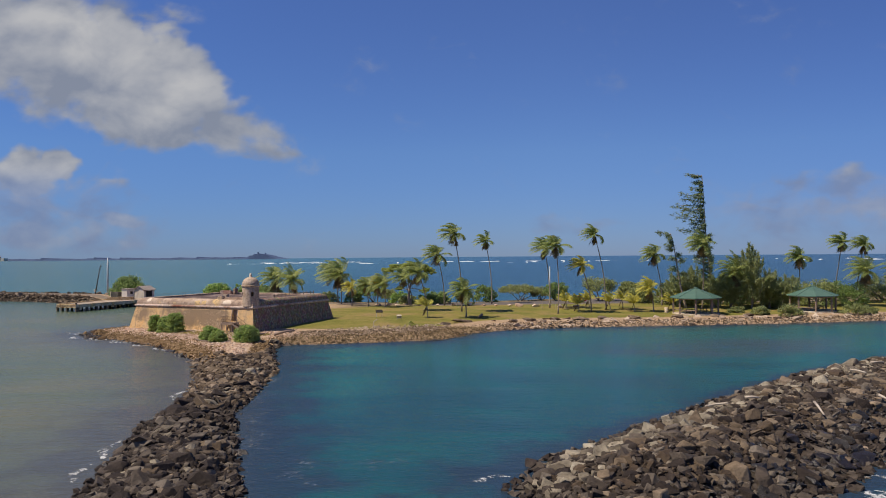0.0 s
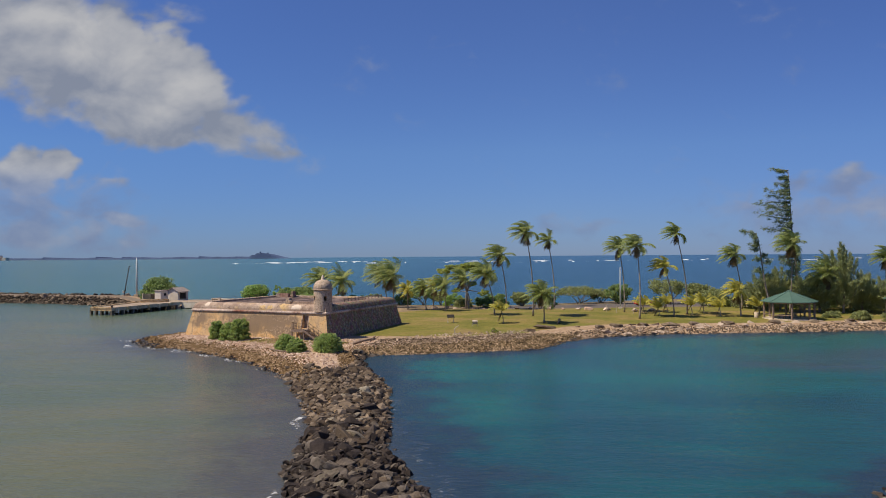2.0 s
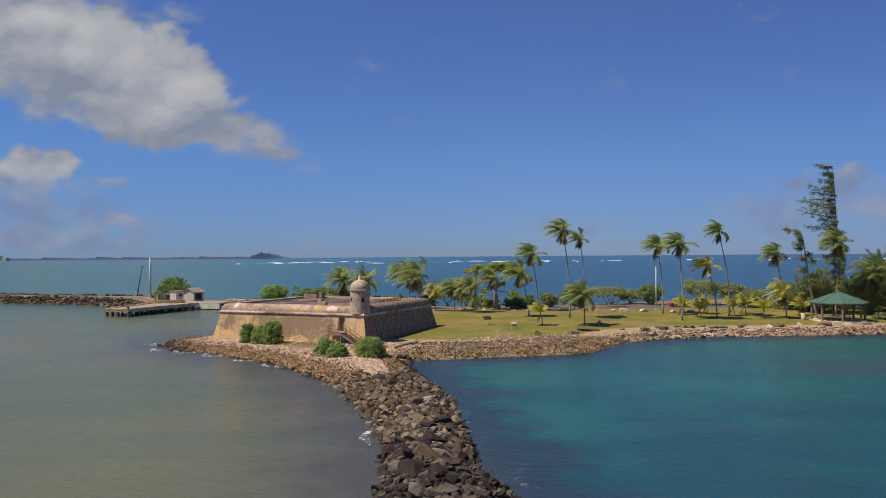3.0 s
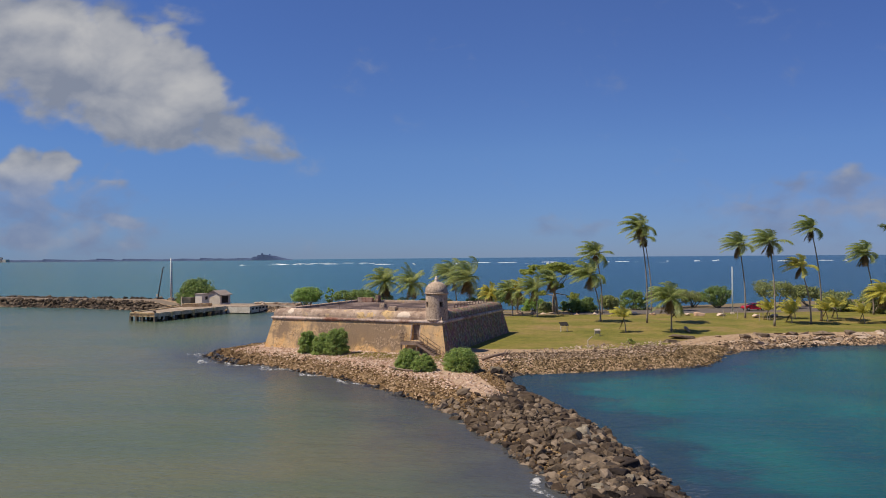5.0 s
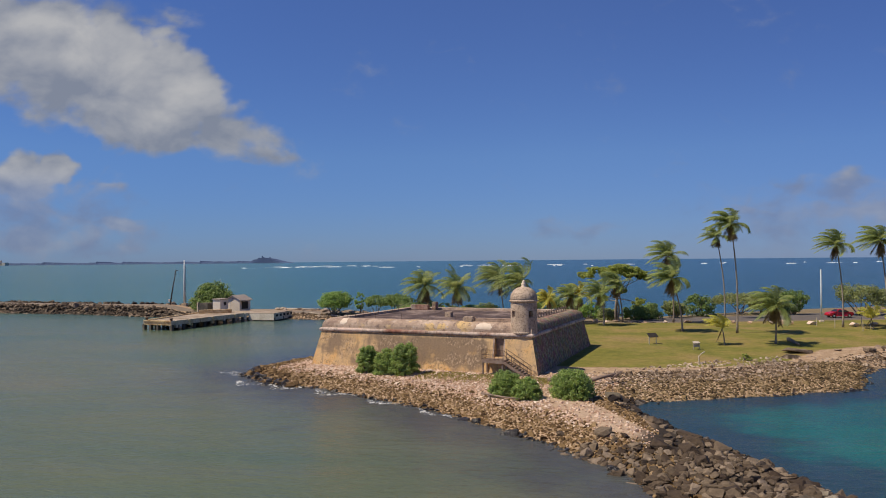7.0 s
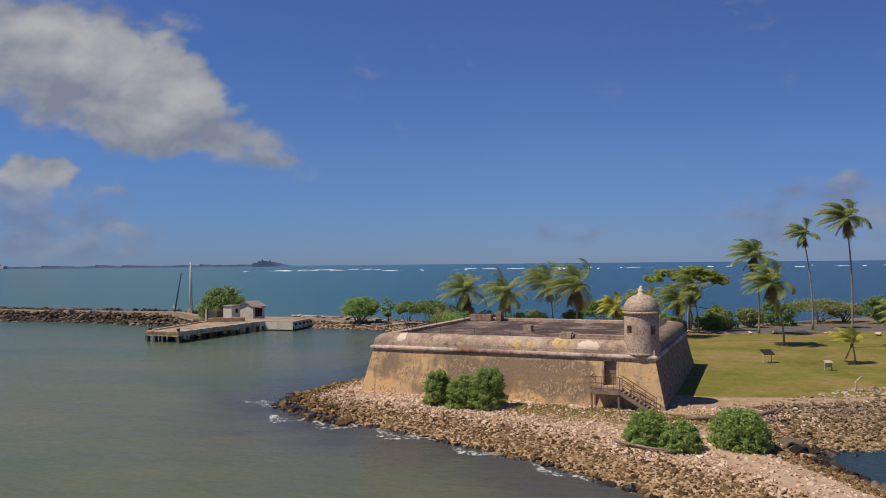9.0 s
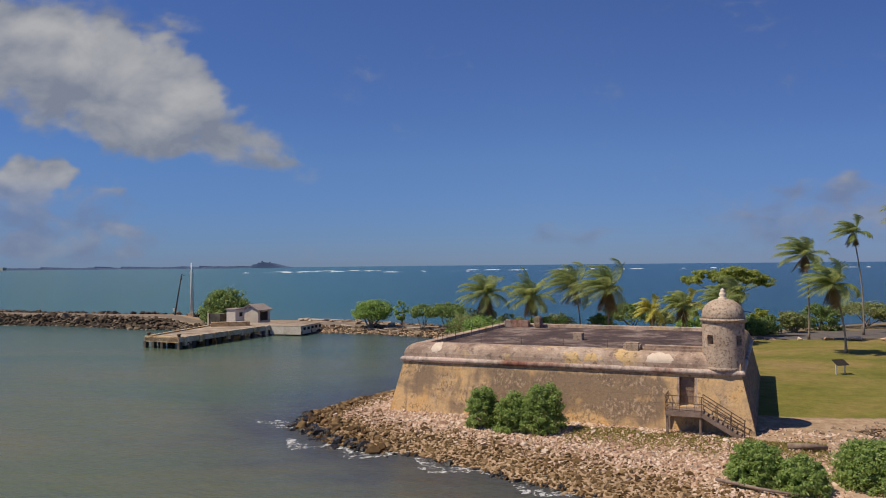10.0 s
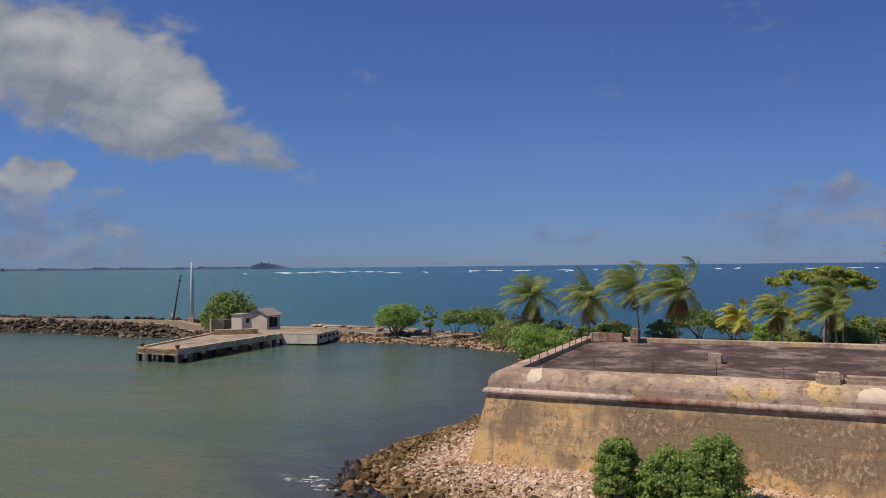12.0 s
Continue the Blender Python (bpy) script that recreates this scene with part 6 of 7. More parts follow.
# ---- the red car ----
def car(x, y, turn):
    c = thing("red_car", "red saloon car parked beside the coast road", "car", x, y, high(x, y) + 0.02, turn)
    side = [(-2.15, 0.42), (-2.18, 0.72), (-2.05, 0.92), (-1.35, 0.98), (-0.75, 1.38), (0.35, 1.42), (1.05, 1.0), (1.95, 0.86), (2.16, 0.68), (2.15, 0.40), (1.75, 0.26), (-1.8, 0.26)]
    widths = [0.76, 0.82, 0.82, 0.84, 0.62, 0.62, 0.84, 0.80, 0.76, 0.76, 0.8, 0.8]
    bm = bmesh.new()
    left = [bm.verts.new((a, w, z)) for (a, z), w in zip(side, widths)]
    right = [bm.verts.new((a, -w, z)) for (a, z), w in zip(side, widths)]
    bm.faces.new(left)
    bm.faces.new(right[::-1])
    for i in range(len(side)):
        k = (i + 1) % len(side)
        bm.faces.new((left[i], right[i], right[k], left[k]))
    bmesh.ops.triangulate(bm, faces=[f for f in bm.faces if len(f.verts) > 4])
    bmesh.ops.bevel(bm, geom=bm.edges[:], offset=0.05, segments=2, affect="EDGES")
    bmesh.ops.recalc_face_normals(bm, faces=bm.faces[:])
    part("body", bm, m_car_red, c, smooth=False)
    for s in (-1, 1):
        v = [(-1.2, s * 0.80, 1.0), (0.95, s * 0.83, 1.0), (0.3, s * 0.655, 1.37), (-0.7, s * 0.655, 1.33)]
        v = [(a, w + s * 0.012, z) for a, w, z in v] + [(a, w - s * 0.02, z) for a, w, z in v]
        raw("side_window", v, [(0, 1, 2, 3), (7, 6, 5, 4), (0, 4, 5, 1), (1, 5, 6, 2), (2, 6, 7, 3), (3, 7, 4, 0)], m_car_glass, c)
        for a, m, name in ((2.1, m_chrome, "headlight"), (-2.17, m_car_red, "tail_light")):
            part(name, boxed(a - 0.05, a + 0.05, s * 0.6 - 0.14, s * 0.6 + 0.14, 0.64, 0.76, bevel=0.02), m, c)
        for a in (-1.35, 1.35):
            wheel = raw("wheel", *tube([(a, s * 0.66, 0.32), (a, s * 0.86, 0.32)], [0.3, 0.3], 18), m_tyre, c)
            raw("rim", *tube([(a, s * 0.85, 0.32), (a, s * 0.885, 0.32)], [0.19, 0.17], 14), m_chrome, wheel)
        part("mirror", boxed(0.72, 0.86, s * 0.9 - 0.08, s * 0.9 + 0.08, 1.0, 1.1, bevel=0.02), m_car_red, c)
    for a0, a1, z0, z1 in ((0.98, 0.4, 1.03, 1.38), (-1.28, -0.8, 1.02, 1.34)):
        v = [(a0, -0.72, z0), (a0, 0.72, z0), (a1, 0.56, z1), (a1, -0.56, z1)]
        k = 0.03 if a0 > 0 else -0.03
        v = [(a + k, w, z + 0.02) for a, w, z in v] + [(a - k, w, z - 0.03) for a, w, z in v]
        raw("windscreen", v, [(0, 1, 2, 3), (7, 6, 5, 4), (0, 4, 5, 1), (1, 5, 6, 2), (2, 6, 7, 3), (3, 7, 4, 0)], m_car_glass, c)


car(16.8, 167.0, 188)

# ---- driftwood ----
def log(name, label, pts, r, m, category="driftwood"):
    pts = [Vector(q) for q in pts]
    base = pts[0].copy()
    ob = thing(name, label, category, *base, group="driftwood")
    raw("stem", *tube([q - base for q in pts], list(np.linspace(r, r * 0.55, len(pts))), 7), m, ob, True)
    return ob


stump = log("driftwood_stump", "grey driftwood trunk with upturned roots by the shrubs", [(-33.4, 104.2, high(-33.4, 104.2) + 0.2), (-32.0, 104.5, 1.35), (-30.6, 104.9, 1.55)], 0.22, m_wood)
for a, c in (((2.4, 0.5, 0.3), (3.0, 0.1, 0.95)), ((2.6, 0.6, 0.35), (3.3, 1.0, 0.8)), ((2.2, 0.4, 0.2), (2.7, 1.1, 0.9)), ((1.6, 0.3, 0.2), (2.3, -0.6, 0.05))):
    raw("root", *tube([a, c], [0.09, 0.035], 6), m_wood, stump)
log("driftwood_log", "dark weathered log lying by the path", [(-36.8, 104.6, 1.05), (-35.9, 104.3, 1.15), (-34.8, 104.2, 1.1)], 0.22, m_wood)
log("driftwood_log", "grey log on the rubble below the shrubs", [(-42.6, 98.4, 0.98), (-41.0, 97.0, 0.95), (-39.6, 96.2, 0.95)], 0.1, m_wood)
log("driftwood_plank", "long pale beam lying on the far shore", [(-91.0, 202.8, high(-91, 202.8) + 0.15), (-85.0, 200.6, high(-85, 200.6) + 0.2), (-80.0, 198.4, high(-80, 198.4) + 0.15)], 0.22, m_drift)
for x, y, dx, dy in ((13.9, 55.0, 0.5, -3.2), (16.3, 54.0, 0.9, -0.3), (29.3, 66.3, 0.5, -1.6), (20.3, 52.2, -0.5, -2.6), (26.4, 56.0, 0.6, -1.6), (33.0, 70.5, 1.4, 0.4)):
    z = high(x, y) + 0.62
    dz = high(x + dx, y + dy) + 0.62 - z
    log("driftwood_plank", "pale driftwood timber stranded on the boulders", [(x, y, z), (x + dx / 2, y + dy / 2, z + dz / 2 + 0.05), (x + dx, y + dy, z + dz)], 0.1, m_drift)

log("driftwood_log", "grey weathered log lying on the lawn", [(-3.9, 135.4, high(-3.9, 135.4) + 0.18), (-4.2, 133.0, high(-4.2, 133) + 0.2), (-4.5, 130.7, high(-4.5, 130.7) + 0.15)], 0.26, m_wood)
bush("weed", "small yellow-green weed at the lawn's stony edge", "weed", -15.0, 118.1, 0.55, 0.45, 1.0, 201, m_leaf_light, 0.0, 0.13, 26, 22, 3)

# ---- breakers, foam, far shore ----
def foam(name, spots, label, seed, lift=0.03, m=None, group="breakers"):
    """Ragged patches of foam; spots: x, y, half length, half width, heading in degrees."""
    rnd = random.Random(seed)
    for x, y, a, w, turn in spots:
        ob = thing(name, label, "wave", x, y, lift, turn, group)
        n = 40
        v, f = [], []
        for i in range(n + 1):
            s = -1 + 2 * i / n
            h = w * (1 - abs(s) ** 2.5) * rnd.uniform(0.45, 1.2)
            o = w * 0.8 * math.sin(4 * s + seed)
            v += [(a * s, o - h, 0), (a * s, o, 0.35 * h if w > 2 else 0.02), (a * s, o + h, 0)]
            if i:
                k = 3 * i
                f += [(k - 3, k, k + 1, k - 2), (k - 2, k + 1, k + 2, k - 1)]
        raw("crest", v, f, m or m_foam, ob, True)


rnd = random.Random(7)
reef = []
for i in range(70):
    f = i / 69
    x = -430 + 1150 * f ** 1.8 + rnd.uniform(-22, 22)
    reef.append((x, 1250 + 60 * math.sin(9 * f) + rnd.uniform(-110, 190), 2 + 15 * rnd.random() ** 2, rnd.uniform(1.4, 3.0), rnd.uniform(-6, 6)))
foam("breaking_wave", reef, "white breaking wave over the distant reef", 3)
wash = [(-68.2, 113.6, 2.4, 0.5, -40), (-65.4, 108.2, 2.6, 0.8, -24), (-61.2, 106.3, 3.0, 0.85, -20), (-56.2, 103.3, 3.0, 0.75, -34), (-51.0, 99.4, 2.8, 0.6, -40), (-46.5, 95.2, 2.4, 0.45, -48), (-70.0, 114.8, 2.0, 0.4, -20)]
foam("wash", wash, "thin white wash along the stony waterline", 5, m=m_wash, group="wash along the shore")
foam("wash", [(-20.4, 47.0, 3.0, 0.35, 108), (-22.6, 56.5, 3.4, 0.3, 104), (-25.0, 68.0, 3.0, 0.3, 100), (-26.4, 76.0, 2.4, 0.25, 98), (-26.0, 46.0, 2.6, 0.3, 105), (-29.6, 64.0, 2.4, 0.3, 100), (-25.0, 41.0, 2.0, 0.3, 104)], "thin broken wash along the boulder mole", 8, m=m_wash, group="wash along the shore")
foam("wash", [(21.5, 43.8, 3.2, 1.1, 40), (17.5, 38.5, 2.4, 0.8, 35), (24.5, 46.6, 2.4, 0.7, 40), (-1.8, 41.2, 1.4, 0.3, 20)], "white water breaking on the boulder mole", 6, m=m_wash, group="wash along the shore")

foam("wash", [(-17.2, 49.0, 3.2, 0.7, 112), (-19.6, 56.0, 3.4, 0.8, 110), (-21.6, 63.0, 3.2, 0.7, 106), (-23.3, 70.5, 3.0, 0.6, 102), (-12.4, 42.0, 3.0, 0.8, 112), (-8.0, 44.0, 1.6, 0.8, 60)], "lacy wash drifting along the mole's sheltered side", 9, m=m_wash_thin, group="wash along the shore")

def far_shore():
    """A low wooded coast and a hill at its end."""
    rnd = random.Random(9)
    v, f = [], []
    n = 320
    for i in range(n + 1):
        s = i / n
        x, y = -3050 + 1965 * s, 3620 + 30 * math.sin(5 * s)
        wood = abs(math.sin(s * 210 + 2 * math.sin(s * 53)))
        hill = 20 * math.exp(-((s - 0.938) / 0.024) ** 2)
        h = (5 + 2 * rnd.random() + 4 * wood + 2.5 * math.sin(s * 90) * math.sin(s * 37) + 4 * (rnd.random() > 0.95) + hill) * min(1, (1 - s) * 50)
        v += [(x, y, -1), (x, y + 5, h), (x, y + 160, h * 0.8), (x, y + 240, -1)]
        if i:
            k = 4 * i
            f += [(k - 4 + j, k + j, k + j + 1, k - 3 + j) for j in range(3)]
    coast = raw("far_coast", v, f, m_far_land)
    tagged(coast, "low wooded coast with a hill, distance haze painted in as blue", "backdrop", kind="structure")
    x = -2640
    part("far_building", boxed(x, x + 34, 3600, 3630, 0, 26), m_white, coast, "pale block of a building")
    part("far_building", boxed(x + 52, x + 70, 3600, 3630, 0, 15), m_white, coast)
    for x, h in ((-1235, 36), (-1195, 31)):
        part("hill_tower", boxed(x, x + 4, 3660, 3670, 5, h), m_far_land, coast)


far_shore()

# ---- stones: cobbles, shore stones, boulders ----
def off_fort(x, y):
    q = Vector((x, y, 0)) - FN
    s, t = q.dot(FU), q.dot(FV)
    return not (-1.0 < s < FRONT + 1.0 and -1.0 < t < SIDE + 1.0)


def on_sand(x, y):
    return -38.5 < x < -29 and 80 < y < 100 and inland([(x, y)], SAND)[0] > -0.3


def front_side(x, y):
    q = Vector((x, y, 0)) - FN
    return q.dot(FV) < 2 or q.dot(FU) > FRONT


m_shore_ledge = surface("brown_shore_ledge", [(0.3, (0.10, 0.072, 0.046)), (0.55, (0.20, 0.15, 0.10)), (0.75, (0.36, 0.28, 0.20))], 1.2, 5.0, 0.35, bump=0.9, depth=0.15)
rubble = thing("rubble_bank", "bank of pale coral cobbles and brown weedy stones round the fort", "rubble bank")
spots, d = strewn(COAST, 0.185, 2.0, 16, 21, lambda x, y, d: -72 < x < -28 and 81 < y < 131 and off_fort(x, y) and front_side(x, y) and (not on_sand(x, y) or (int(x * 9.1) + int(y * 8.3)) % 2 == 0) and (y < 103.5 + (x + 46) * -0.2 or x < -47 or (int(x * 7.1) + int(y * 5.3)) % 3 > 0) and y > 80 + 3 * max(0, x + 33.5), 0.0)
rnd = np.random.default_rng(4)
spots = [s for s, e in zip(spots, d) if rnd.random() < min(1, (e - 2.2) / 2.2) * (1.0 if s[0] < -38.5 else 0.55)]
spots.sort(key=lambda s: math.hypot(s[0] + 51, (s[1] - 104) * 1.6))
heap("coral_shingle", spots[300:], m_cobble, rubble, label="pale coral cobbles")
cobbles = []
for me in PEBBLES:
    one = me.copy()
    one.materials.append(m_cobble_piece)
    cobbles.append(one)
pick = random.Random(12)
for x, y, z, r in spots[:300]:
    ob = new("cobble", pick.choice(cobbles))
    ob.parent = rubble
    ob.matrix_world = Matrix.LocRotScale((x, y, z), Euler((pick.uniform(-0.5, 0.5), pick.uniform(-0.5, 0.5), pick.uniform(0, 6.3))), (r * pick.uniform(0.75, 1.25), r * pick.uniform(0.75, 1.25), r * pick.uniform(0.75, 1.25)))
spots, d = strewn(COAST, 0.21, -0.9, 7.5, 22, lambda x, y, d: -73 < x < -22 and 64 < y < 134 and front_side(x, y) and x < (-31 if y > 80 else -31 + (80 - y) * 0.28) and not on_sand(x, y), 0.0, 0.3)
heap("weedy_shingle", [s for s, e in zip(spots, d) if rnd.random() < min(1, (5.6 - e) / 2.6)], m_cobble_brown, rubble, label="brown weed-covered stones at the waterline")
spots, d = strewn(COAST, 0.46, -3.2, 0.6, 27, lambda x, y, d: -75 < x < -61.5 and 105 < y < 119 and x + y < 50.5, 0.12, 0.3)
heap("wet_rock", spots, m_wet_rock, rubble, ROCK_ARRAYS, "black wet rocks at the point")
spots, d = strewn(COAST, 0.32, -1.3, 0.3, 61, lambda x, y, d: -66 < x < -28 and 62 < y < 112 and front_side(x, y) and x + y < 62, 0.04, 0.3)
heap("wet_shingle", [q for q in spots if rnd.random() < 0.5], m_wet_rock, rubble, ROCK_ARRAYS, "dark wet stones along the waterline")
spots, d = strewn(COAST, 0.34, -0.4, 2.6, 62, lambda x, y, d: -70 < x < -60 and 100 < y < 124 and front_side(x, y), 0.08, 0.3)
heap("brown_rubble", [q for q, e in zip(spots, d) if rnd.random() < 0.75 - 0.16 * e], m_point_rock, rubble, ROCK_ARRAYS, "brown weathered blocks at the point")

shore = thing("shore_stones", "band of rough brown stones along the bay's edge", "shore stones")
spots, d = strewn(COAST, 0.235, -0.8, 9.5, 23, lambda x, y, d: (-31 < x < -2 and 96 < y < 124 and y < 120 + x * 0.2), 0.0, 0.3)
heap("weedy_shingle", [s for s, e in zip(spots, d) if rnd.random() < min(1, (7.5 - e) / 3.0)], m_shore_weedy, shore, label="olive-brown weedy stones")
heap("shingle", [s for s, e in zip(spots, d) if rnd.random() < min(0.8, (e - 3.5) / 4.0)], m_shore, shore, label="rough shore stones")
spots, d = strewn(COAST, 0.27, -0.8, 5.0, 24, lambda x, y, d: -4 < x < 92 and 113 < y < 148, 0.0, 0.3)
heap("shingle", [s for s, e in zip(spots, d) if rnd.random() < min(0.7, (5.4 - e) / 4.0)], m_shore, shore, label="rough shore stones")
spots, d = strewn(COAST, 0.26, 4.0, 13.5, 29, lambda x, y, d: -34 < x < -1 and 97 < y < 122 and y < 116.5 + (x + 20) * 0.55, 0.0, 0.28)
heap("pale_shingle", [s for s, e in zip(spots, d) if rnd.random() < 0.2], m_slab, shore, label="pale stones strewn over the bank")
spots, d = strewn(COAST, 0.9, 1.0, 7.5, 65, lambda x, y, d: -3 < x < 92 and 113 < y < 152, -0.12, 0.3)
heap("slab_rock", [(x, y, z, r * 1.2) for x, y, z, r in spots if rnd.random() < 0.3], m_slab, shore, SLAB_ARRAYS, label="pale flat slabs of eroded ground")
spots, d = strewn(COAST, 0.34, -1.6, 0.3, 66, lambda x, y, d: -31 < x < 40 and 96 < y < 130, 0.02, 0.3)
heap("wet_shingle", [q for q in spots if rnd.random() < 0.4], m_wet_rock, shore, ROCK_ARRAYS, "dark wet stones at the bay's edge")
cove = thing("cove_stones", "loose pale stones along the cove and ocean shore", "shore stones")
spots, d = strewn(COAST, 0.42, -0.8, 5.5, 25, lambda x, y, d: -92 < x < -50 and 162 < y < 200 and y < 196, 0.0, 0.32)
heap("shingle", [s for s, e in zip(spots, d) if rnd.random() < 0.75], m_shore, cove, label="loose shore stones")
jetty = thing("boulder_jetty", "low causeway faced with dark boulders across the water", "jetty")
spots, d = strewn(COAST, 0.66, -0.9, 3.8, 26, lambda x, y, d: x < -104 and 185 < y < 236 and y < 0.0 + 214 + (x + 156) * -0.28 + 2, 0.1, 0.25)
heap("rock_fill", spots, m_jetty, jetty, ROCK_ARRAYS, "dark boulders")
spots, d = strewn(COAST, 1.0, 0.4, 3.0, 28, lambda x, y, d: -170 < x < -104 and y > 201 + (x + 109) * -0.22, 0.1, 0.2)
heap("rock_fill", spots, m_boulder_mass, jetty, ROCK_ARRAYS, "dark boulders")


BOULDERS = {"dark": (m_boulder, m_boulder_mass), "brown": (m_boulder_brown, m_jetty), "pale": (m_boulder_pale, m_pale_mass), "wet": (m_wet_piece, m_wet_rock)}
STOCK = {}
for key, (m, _) in BOULDERS.items():
    STOCK[key] = []
    for me in ROCKS:
        one = me.copy()
        one.materials.append(m)
        STOCK[key].append(one)


def boulder_mole(name, label, ring, sizes, low, top, seed, keep, pick, zone, lift):
    """A breakwater of boulders in several sizes. sizes: (gap, share kept); zone: which kind lies at x, y."""
    mole = thing(name, label, "breakwater")
    rnd = random.Random(seed)
    spots = []
    for n, (gap, share) in enumerate(sizes):
        some, d = strewn(ring, gap, low, top, seed + 11 * n, keep, lift, 0.26)
        spots += [(q[0], q[1], q[2] - 0.3 * max(0.0, 1.4 - e), q[3], zone(q[0], q[1], e, rnd), gap) for q, e in zip(some, d) if rnd.random() < share]
    spots.sort(key=lambda q: pick(q[0], q[1]) - 9 * q[5])
    for x, y, z, r, kind, gap in spots[:300]:
        ob = new("boulder", rnd.choice(STOCK[kind]))
        ob.parent = mole
        ob.matrix_world = Matrix.LocRotScale((x, y, z + rnd.uniform(-0.15, 0.2) * r), Euler((rnd.uniform(-0.6, 0.6), rnd.uniform(-0.6, 0.6), rnd.uniform(0, 6.3))), (r * rnd.uniform(0.85, 1.45), r * rnd.uniform(0.7, 1.1), r * rnd.uniform(0.6, 1.05)))
    for key, note in (("dark", "dark boulders"), ("brown", "brown weathered boulders"), ("pale", "bleached boulders"), ("wet", "boulders dark with wet and, on the near slope, with painted shade")):
        rest = [q[:4] for q in spots[300:] if q[4] == key]
        if rest:
            heap("rock_fill", rest, BOULDERS[key][1], mole, ROCK_ARRAYS, note)
    fill, d = strewn(ring, 0.42, low, top, seed + 7, keep, 0.05, 0.25)
    heap("rubble_fill", fill, m_boulder_mass, mole, PEBBLE_ARRAYS, "smaller stones between the boulders")


def on_mole(x, y, d):
    """The mole's whole width seaward; towards the point its inner side alone."""
    if not (-42 < x < 0 and 3 < y < 100) or x < -26 - (y - 3) * 0.2:
        return False
    if y < 62:
        return True
    west, east = np.interp(y, [62, 72, 82, 87, 97], [-28.2, -31.2, -35.5, -39, -47]), np.interp(y, [62, 72, 82, 92, 99], [-22.4, -24.1, -26.5, -29.3, -30.5])
    return (x - west) / (east - west) > min(0.9, (y - 62) / 20)


def mole_kind(x, y, d, rnd):
    if d < 0.5 and rnd.random() < 0.7:
        return "wet"
    if rnd.random() < (0.06 if y < 70 else 0.3):
        return "pale"
    return "brown" if rnd.random() < min(0.92, max(0.12, (y - 48) / 30)) else "dark"


def breakwater_kind(x, y, d, rnd):
    q = (y - 39) - (x - 2) * 1.02
    if rnd.random() < 0.72 * min(1, max(0.0, (q + 3.0) / 4)):
        return "pale"
    # near slope: wet rock, its dark colour also standing in for the slope's shade
    if rnd.random() < min(0.6, max(0.0, (-q - 6) / 6)):
        return "wet"
    return "brown" if rnd.random() < (0.5 if q > -9 else 0.15) else "dark"


boulder_mole("boulder_mole", "narrow breakwater of dark angular boulders leading to the fort", COAST, ((1.08, 0.25), (0.74, 0.6), (0.5, 0.8)), -0.1, 9, 31, on_mole, lambda x, y: abs(y - 52), mole_kind, 0.0)
boulder_mole("boulder_breakwater", "broad breakwater of olive-grey boulders with stranded timber", RIGHT_MOLE, ((1.1, 0.22), (0.74, 0.6), (0.5, 0.85)), -0.5, 30, 32, lambda x, y, d: x < 70, lambda x, y: abs(x - 15) + abs(y - 48), breakwater_kind, -0.05)
root = thing("mole_root_stones", "mixed brown and grey stones where the mole meets the point", "rubble bank")
for gap, share, seed in ((0.6, 0.35, 37), (0.38, 0.8, 38)):
    spots, d = strewn(COAST, gap, -0.5, 9, seed, lambda x, y, d: -38 < x < -22 and 58 < y < 90 and not on_sand(x, y), 0.08, 0.3)
    heap("shingle", [q for q in spots if rnd.random() < share * min(1, max(0.0, (88 - q[1]) / 10), max(0.0, (q[1] - 56) / 10))], m_jetty, root, ROCK_ARRAYS, "brown and grey stones")
# ledges of hard ground along the lawn's broken edge
rnd = random.Random(63)
for i, (x, y, r) in enumerate(((-7.3, 124.6, 1.9), (-9.6, 120.4, 1.0), (1.6, 126.4, 1.2), (4.5, 127.6, 1.5), (9.0, 129.3, 1.3), (13.5, 130.2, 1.6), (17.5, 130.9, 1.2), (23.0, 131.9, 1.5), (31.0, 133.3, 1.4), (38.0, 134.8, 1.5), (44.5, 136.2, 1.2), (55.0, 138.5, 1.5))):
    me = ROCKS[(i * 3) % len(ROCKS)].copy()
    me.materials.append(m_shore_ledge)
    ob = new("shore_ledge", me)
    ob.matrix_world = Matrix.LocRotScale((x, y, high(x, y) + 0.2), Euler((rnd.uniform(-0.12, 0.12), 0.05, 0.25 + rnd.uniform(-0.3, 0.3))), (r * rnd.uniform(0.7, 1.1), r * 0.6, r * 0.42))
    tagged(ob, "brown weathered ledge of hard ground at the lawn's broken edge", "rock", "ledges along the shore")
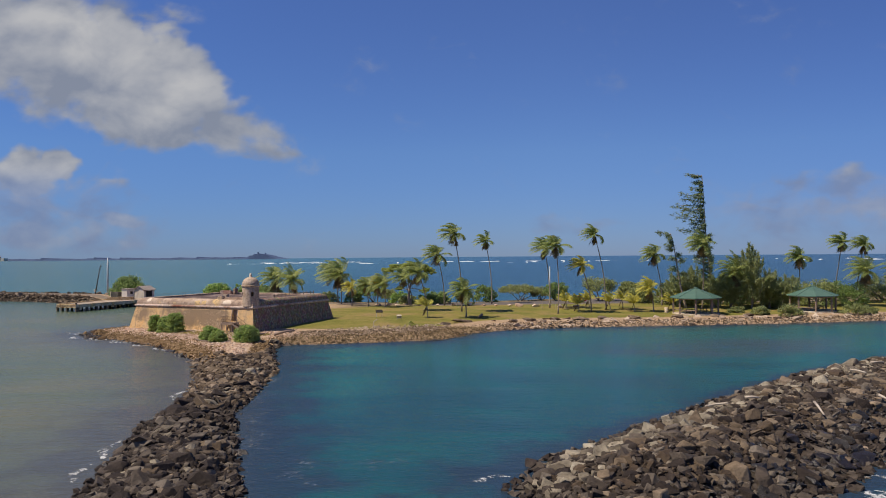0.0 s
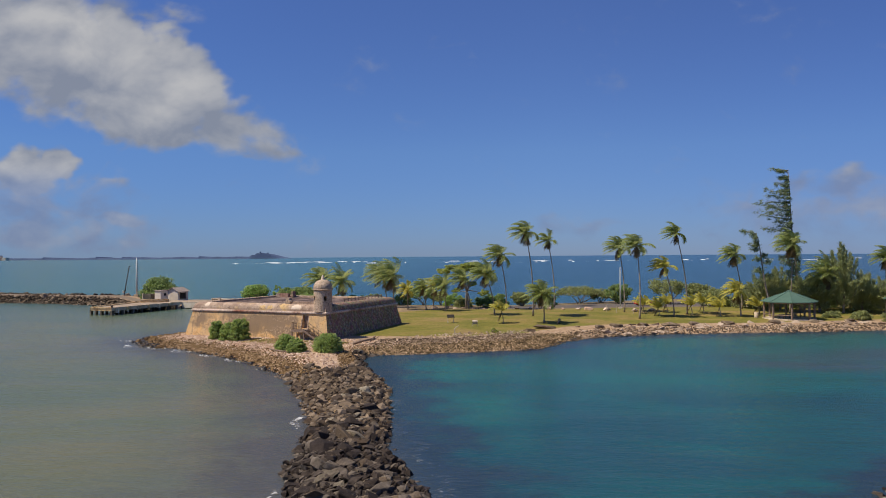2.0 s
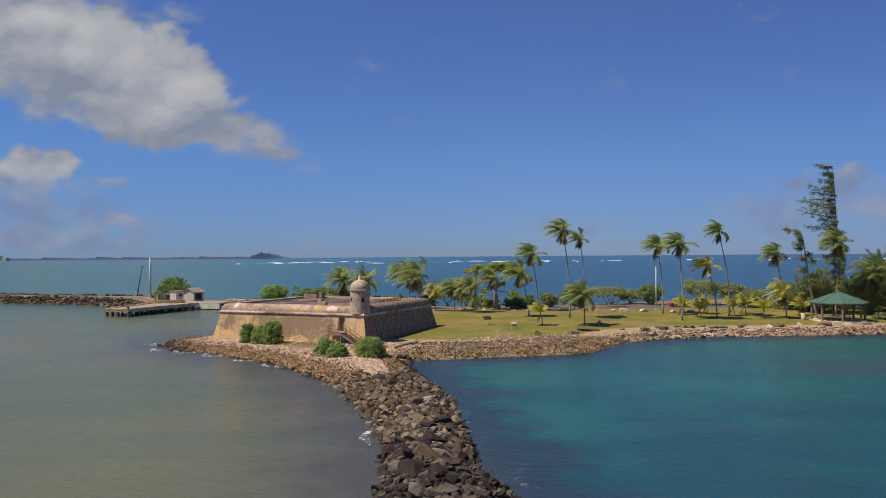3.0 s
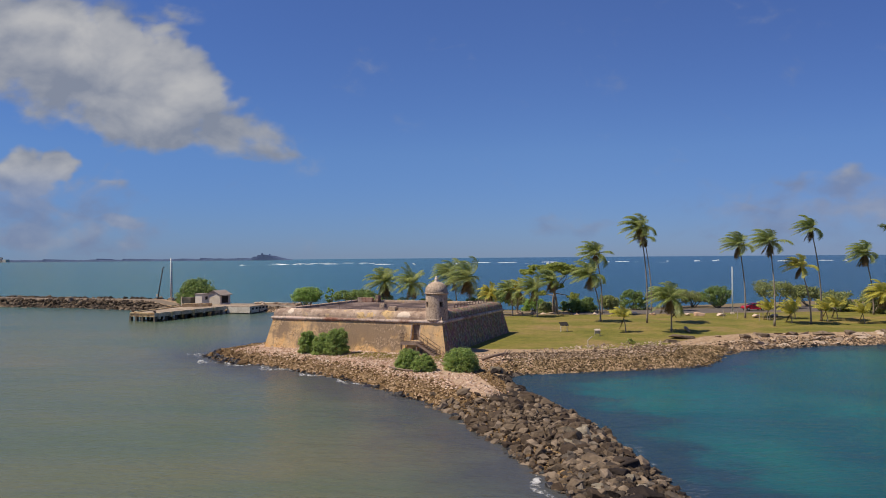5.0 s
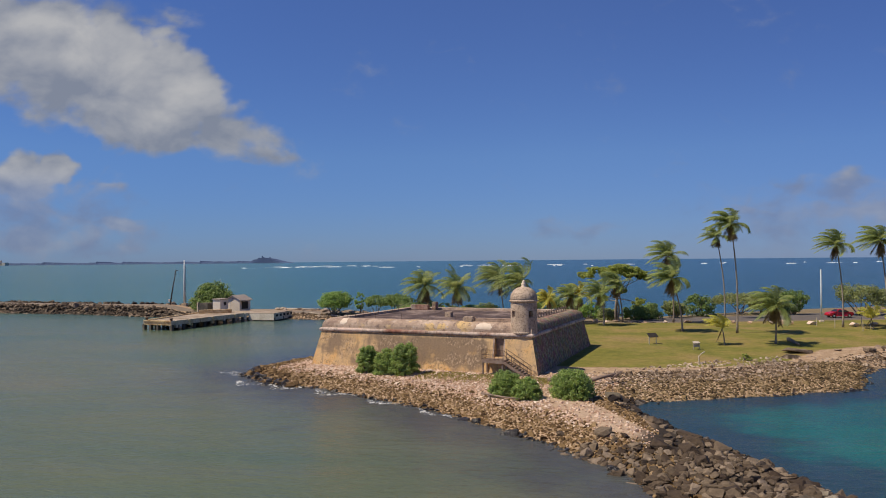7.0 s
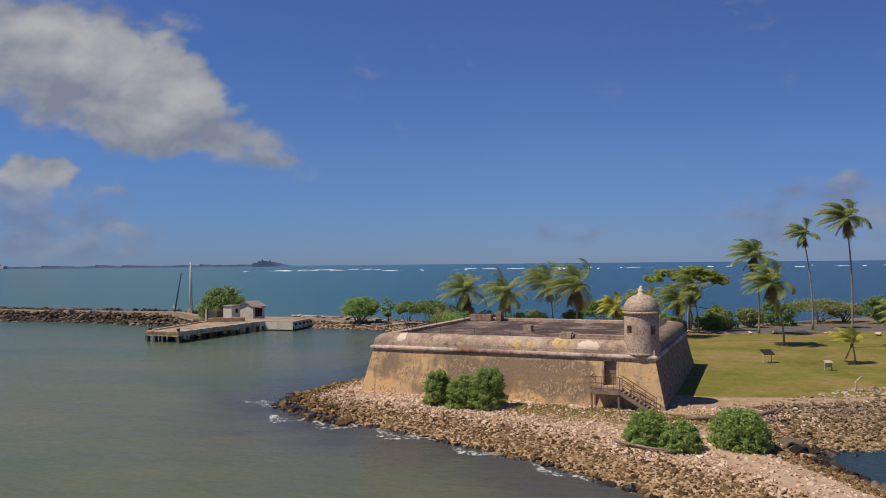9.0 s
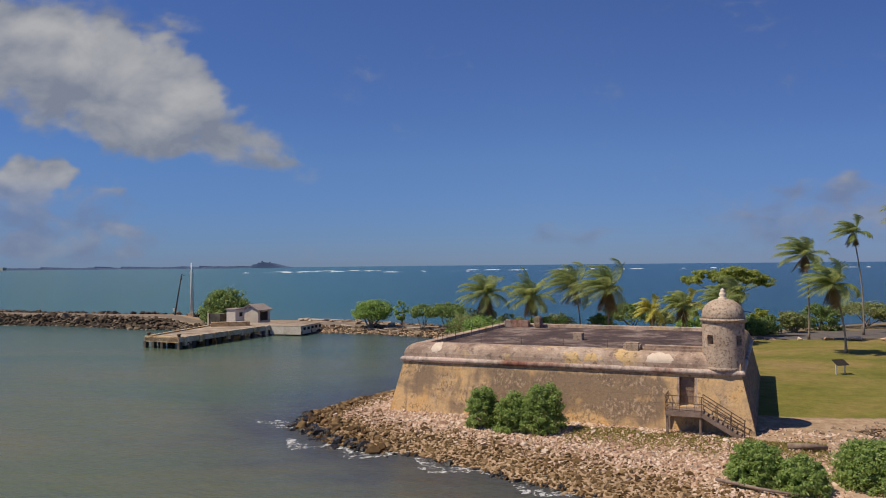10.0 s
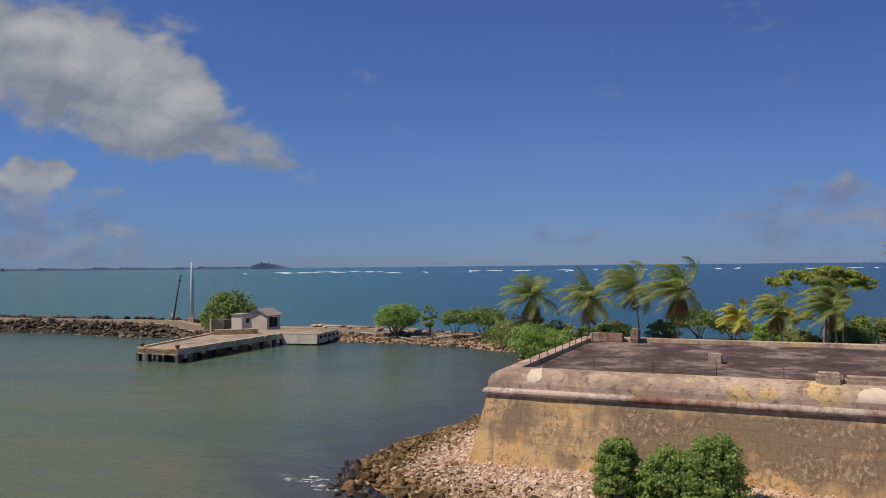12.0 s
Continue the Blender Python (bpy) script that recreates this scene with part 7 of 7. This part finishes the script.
# tan rocks and stranded timber on the cove's far bank
rnd = random.Random(83)
for i in range(26):
    f = i / 25
    x, y = -92 + 36 * f + rnd.uniform(-1, 1), 204.5 - 26 * f + rnd.uniform(-3.5, 2.5)
    r = rnd.uniform(0.35, 0.95)
    me = ROCKS[(i * 5) % len(ROCKS)].copy()
    me.materials.append(m_slab)
    ob = new("bank_rock", me)
    ob.matrix_world = Matrix.LocRotScale((x, y, high(x, y) + 0.25 * r), Euler((0, 0, i * 1.7)), (r * 1.3, r, r * 0.8))
    tagged(ob, "tan rock lying on the stony bank of the cove", "rock", "rocks on the cove bank")
for i in range(9):
    x, y, a = -79 + 2.6 * i + rnd.uniform(-1, 1), 185.0 - 0.9 * i + rnd.uniform(0, 3), rnd.uniform(-0.7, 0.4)
    d = Vector((math.cos(a), math.sin(a), 0)) * rnd.uniform(1.0, 2.4)
    log("driftwood_log", "bleached driftwood stranded on the cove's stones", [(x + d.x * k, y + d.y * k, high(x + d.x * k, y + d.y * k) + 0.16) for k in (-1, 0, 1)], rnd.uniform(0.08, 0.16), m_drift)
# pale rocks that edge the lawn towards the road
for i, (x, y, r) in enumerate(((-21.5, 161.5, 0.6), (-19.5, 159.6, 0.5), (-17.5, 159.2, 0.7), (-14.0, 158.8, 0.5), (-10.5, 158.6, 0.6), (-7.5, 158.0, 0.8), (-4.0, 157.4, 0.6), (-1.5, 156.8, 0.5), (1.5, 155.6, 0.7), (3.4, 155.0, 0.9), (7.0, 154.4, 0.8), (12.0, 151.5, 0.8), (15.2, 152.5, 0.7), (-25.0, 160.5, 0.7), (-27.5, 161.0, 0.6), (-23.2, 160.6, 0.5))):
    me = ROCKS[i % len(ROCKS)].copy()
    me.materials.append(m_cobble)
    ob = new("lawn_rock", me)
    ob.matrix_world = Matrix.LocRotScale((x, y, high(x, y) + 0.3 * r), Euler((0, 0, i * 1.3)), (r * 1.2, r, r * 0.7))
    tagged(ob, "pale rock lying along the lawn's edge", "rock", "rocks along the lawn")

# ---- turf at the fort's foot ----
rnd = random.Random(77)
verts, faces = [], []
for _ in range(7500):
    s, t = rnd.uniform(-4.5, 10), rnd.gauss(0, 1.7)
    q = FN + FU * s - FV * (1.35 + abs(t) + 0.6 * math.sin(s * 0.9) ** 2)
    z = high(q.x, q.y) if _ % 4 == 0 else z
    a = rnd.uniform(0, 6.3)
    h, w = rnd.uniform(0.05, 0.15), Vector((math.cos(a), math.sin(a), 0)) * 0.06
    k = len(verts)
    base = Vector((q.x, q.y, z))
    verts += [base - w, base + w, base + Vector((rnd.gauss(0, 0.08), rnd.gauss(0, 0.08), h))]
    faces.append((k, k + 1, k + 2))
tagged(raw("grass_tufts", verts, faces, m_grass), "yellowish grass growing along the fort's foot", "grass", kind="stuff")
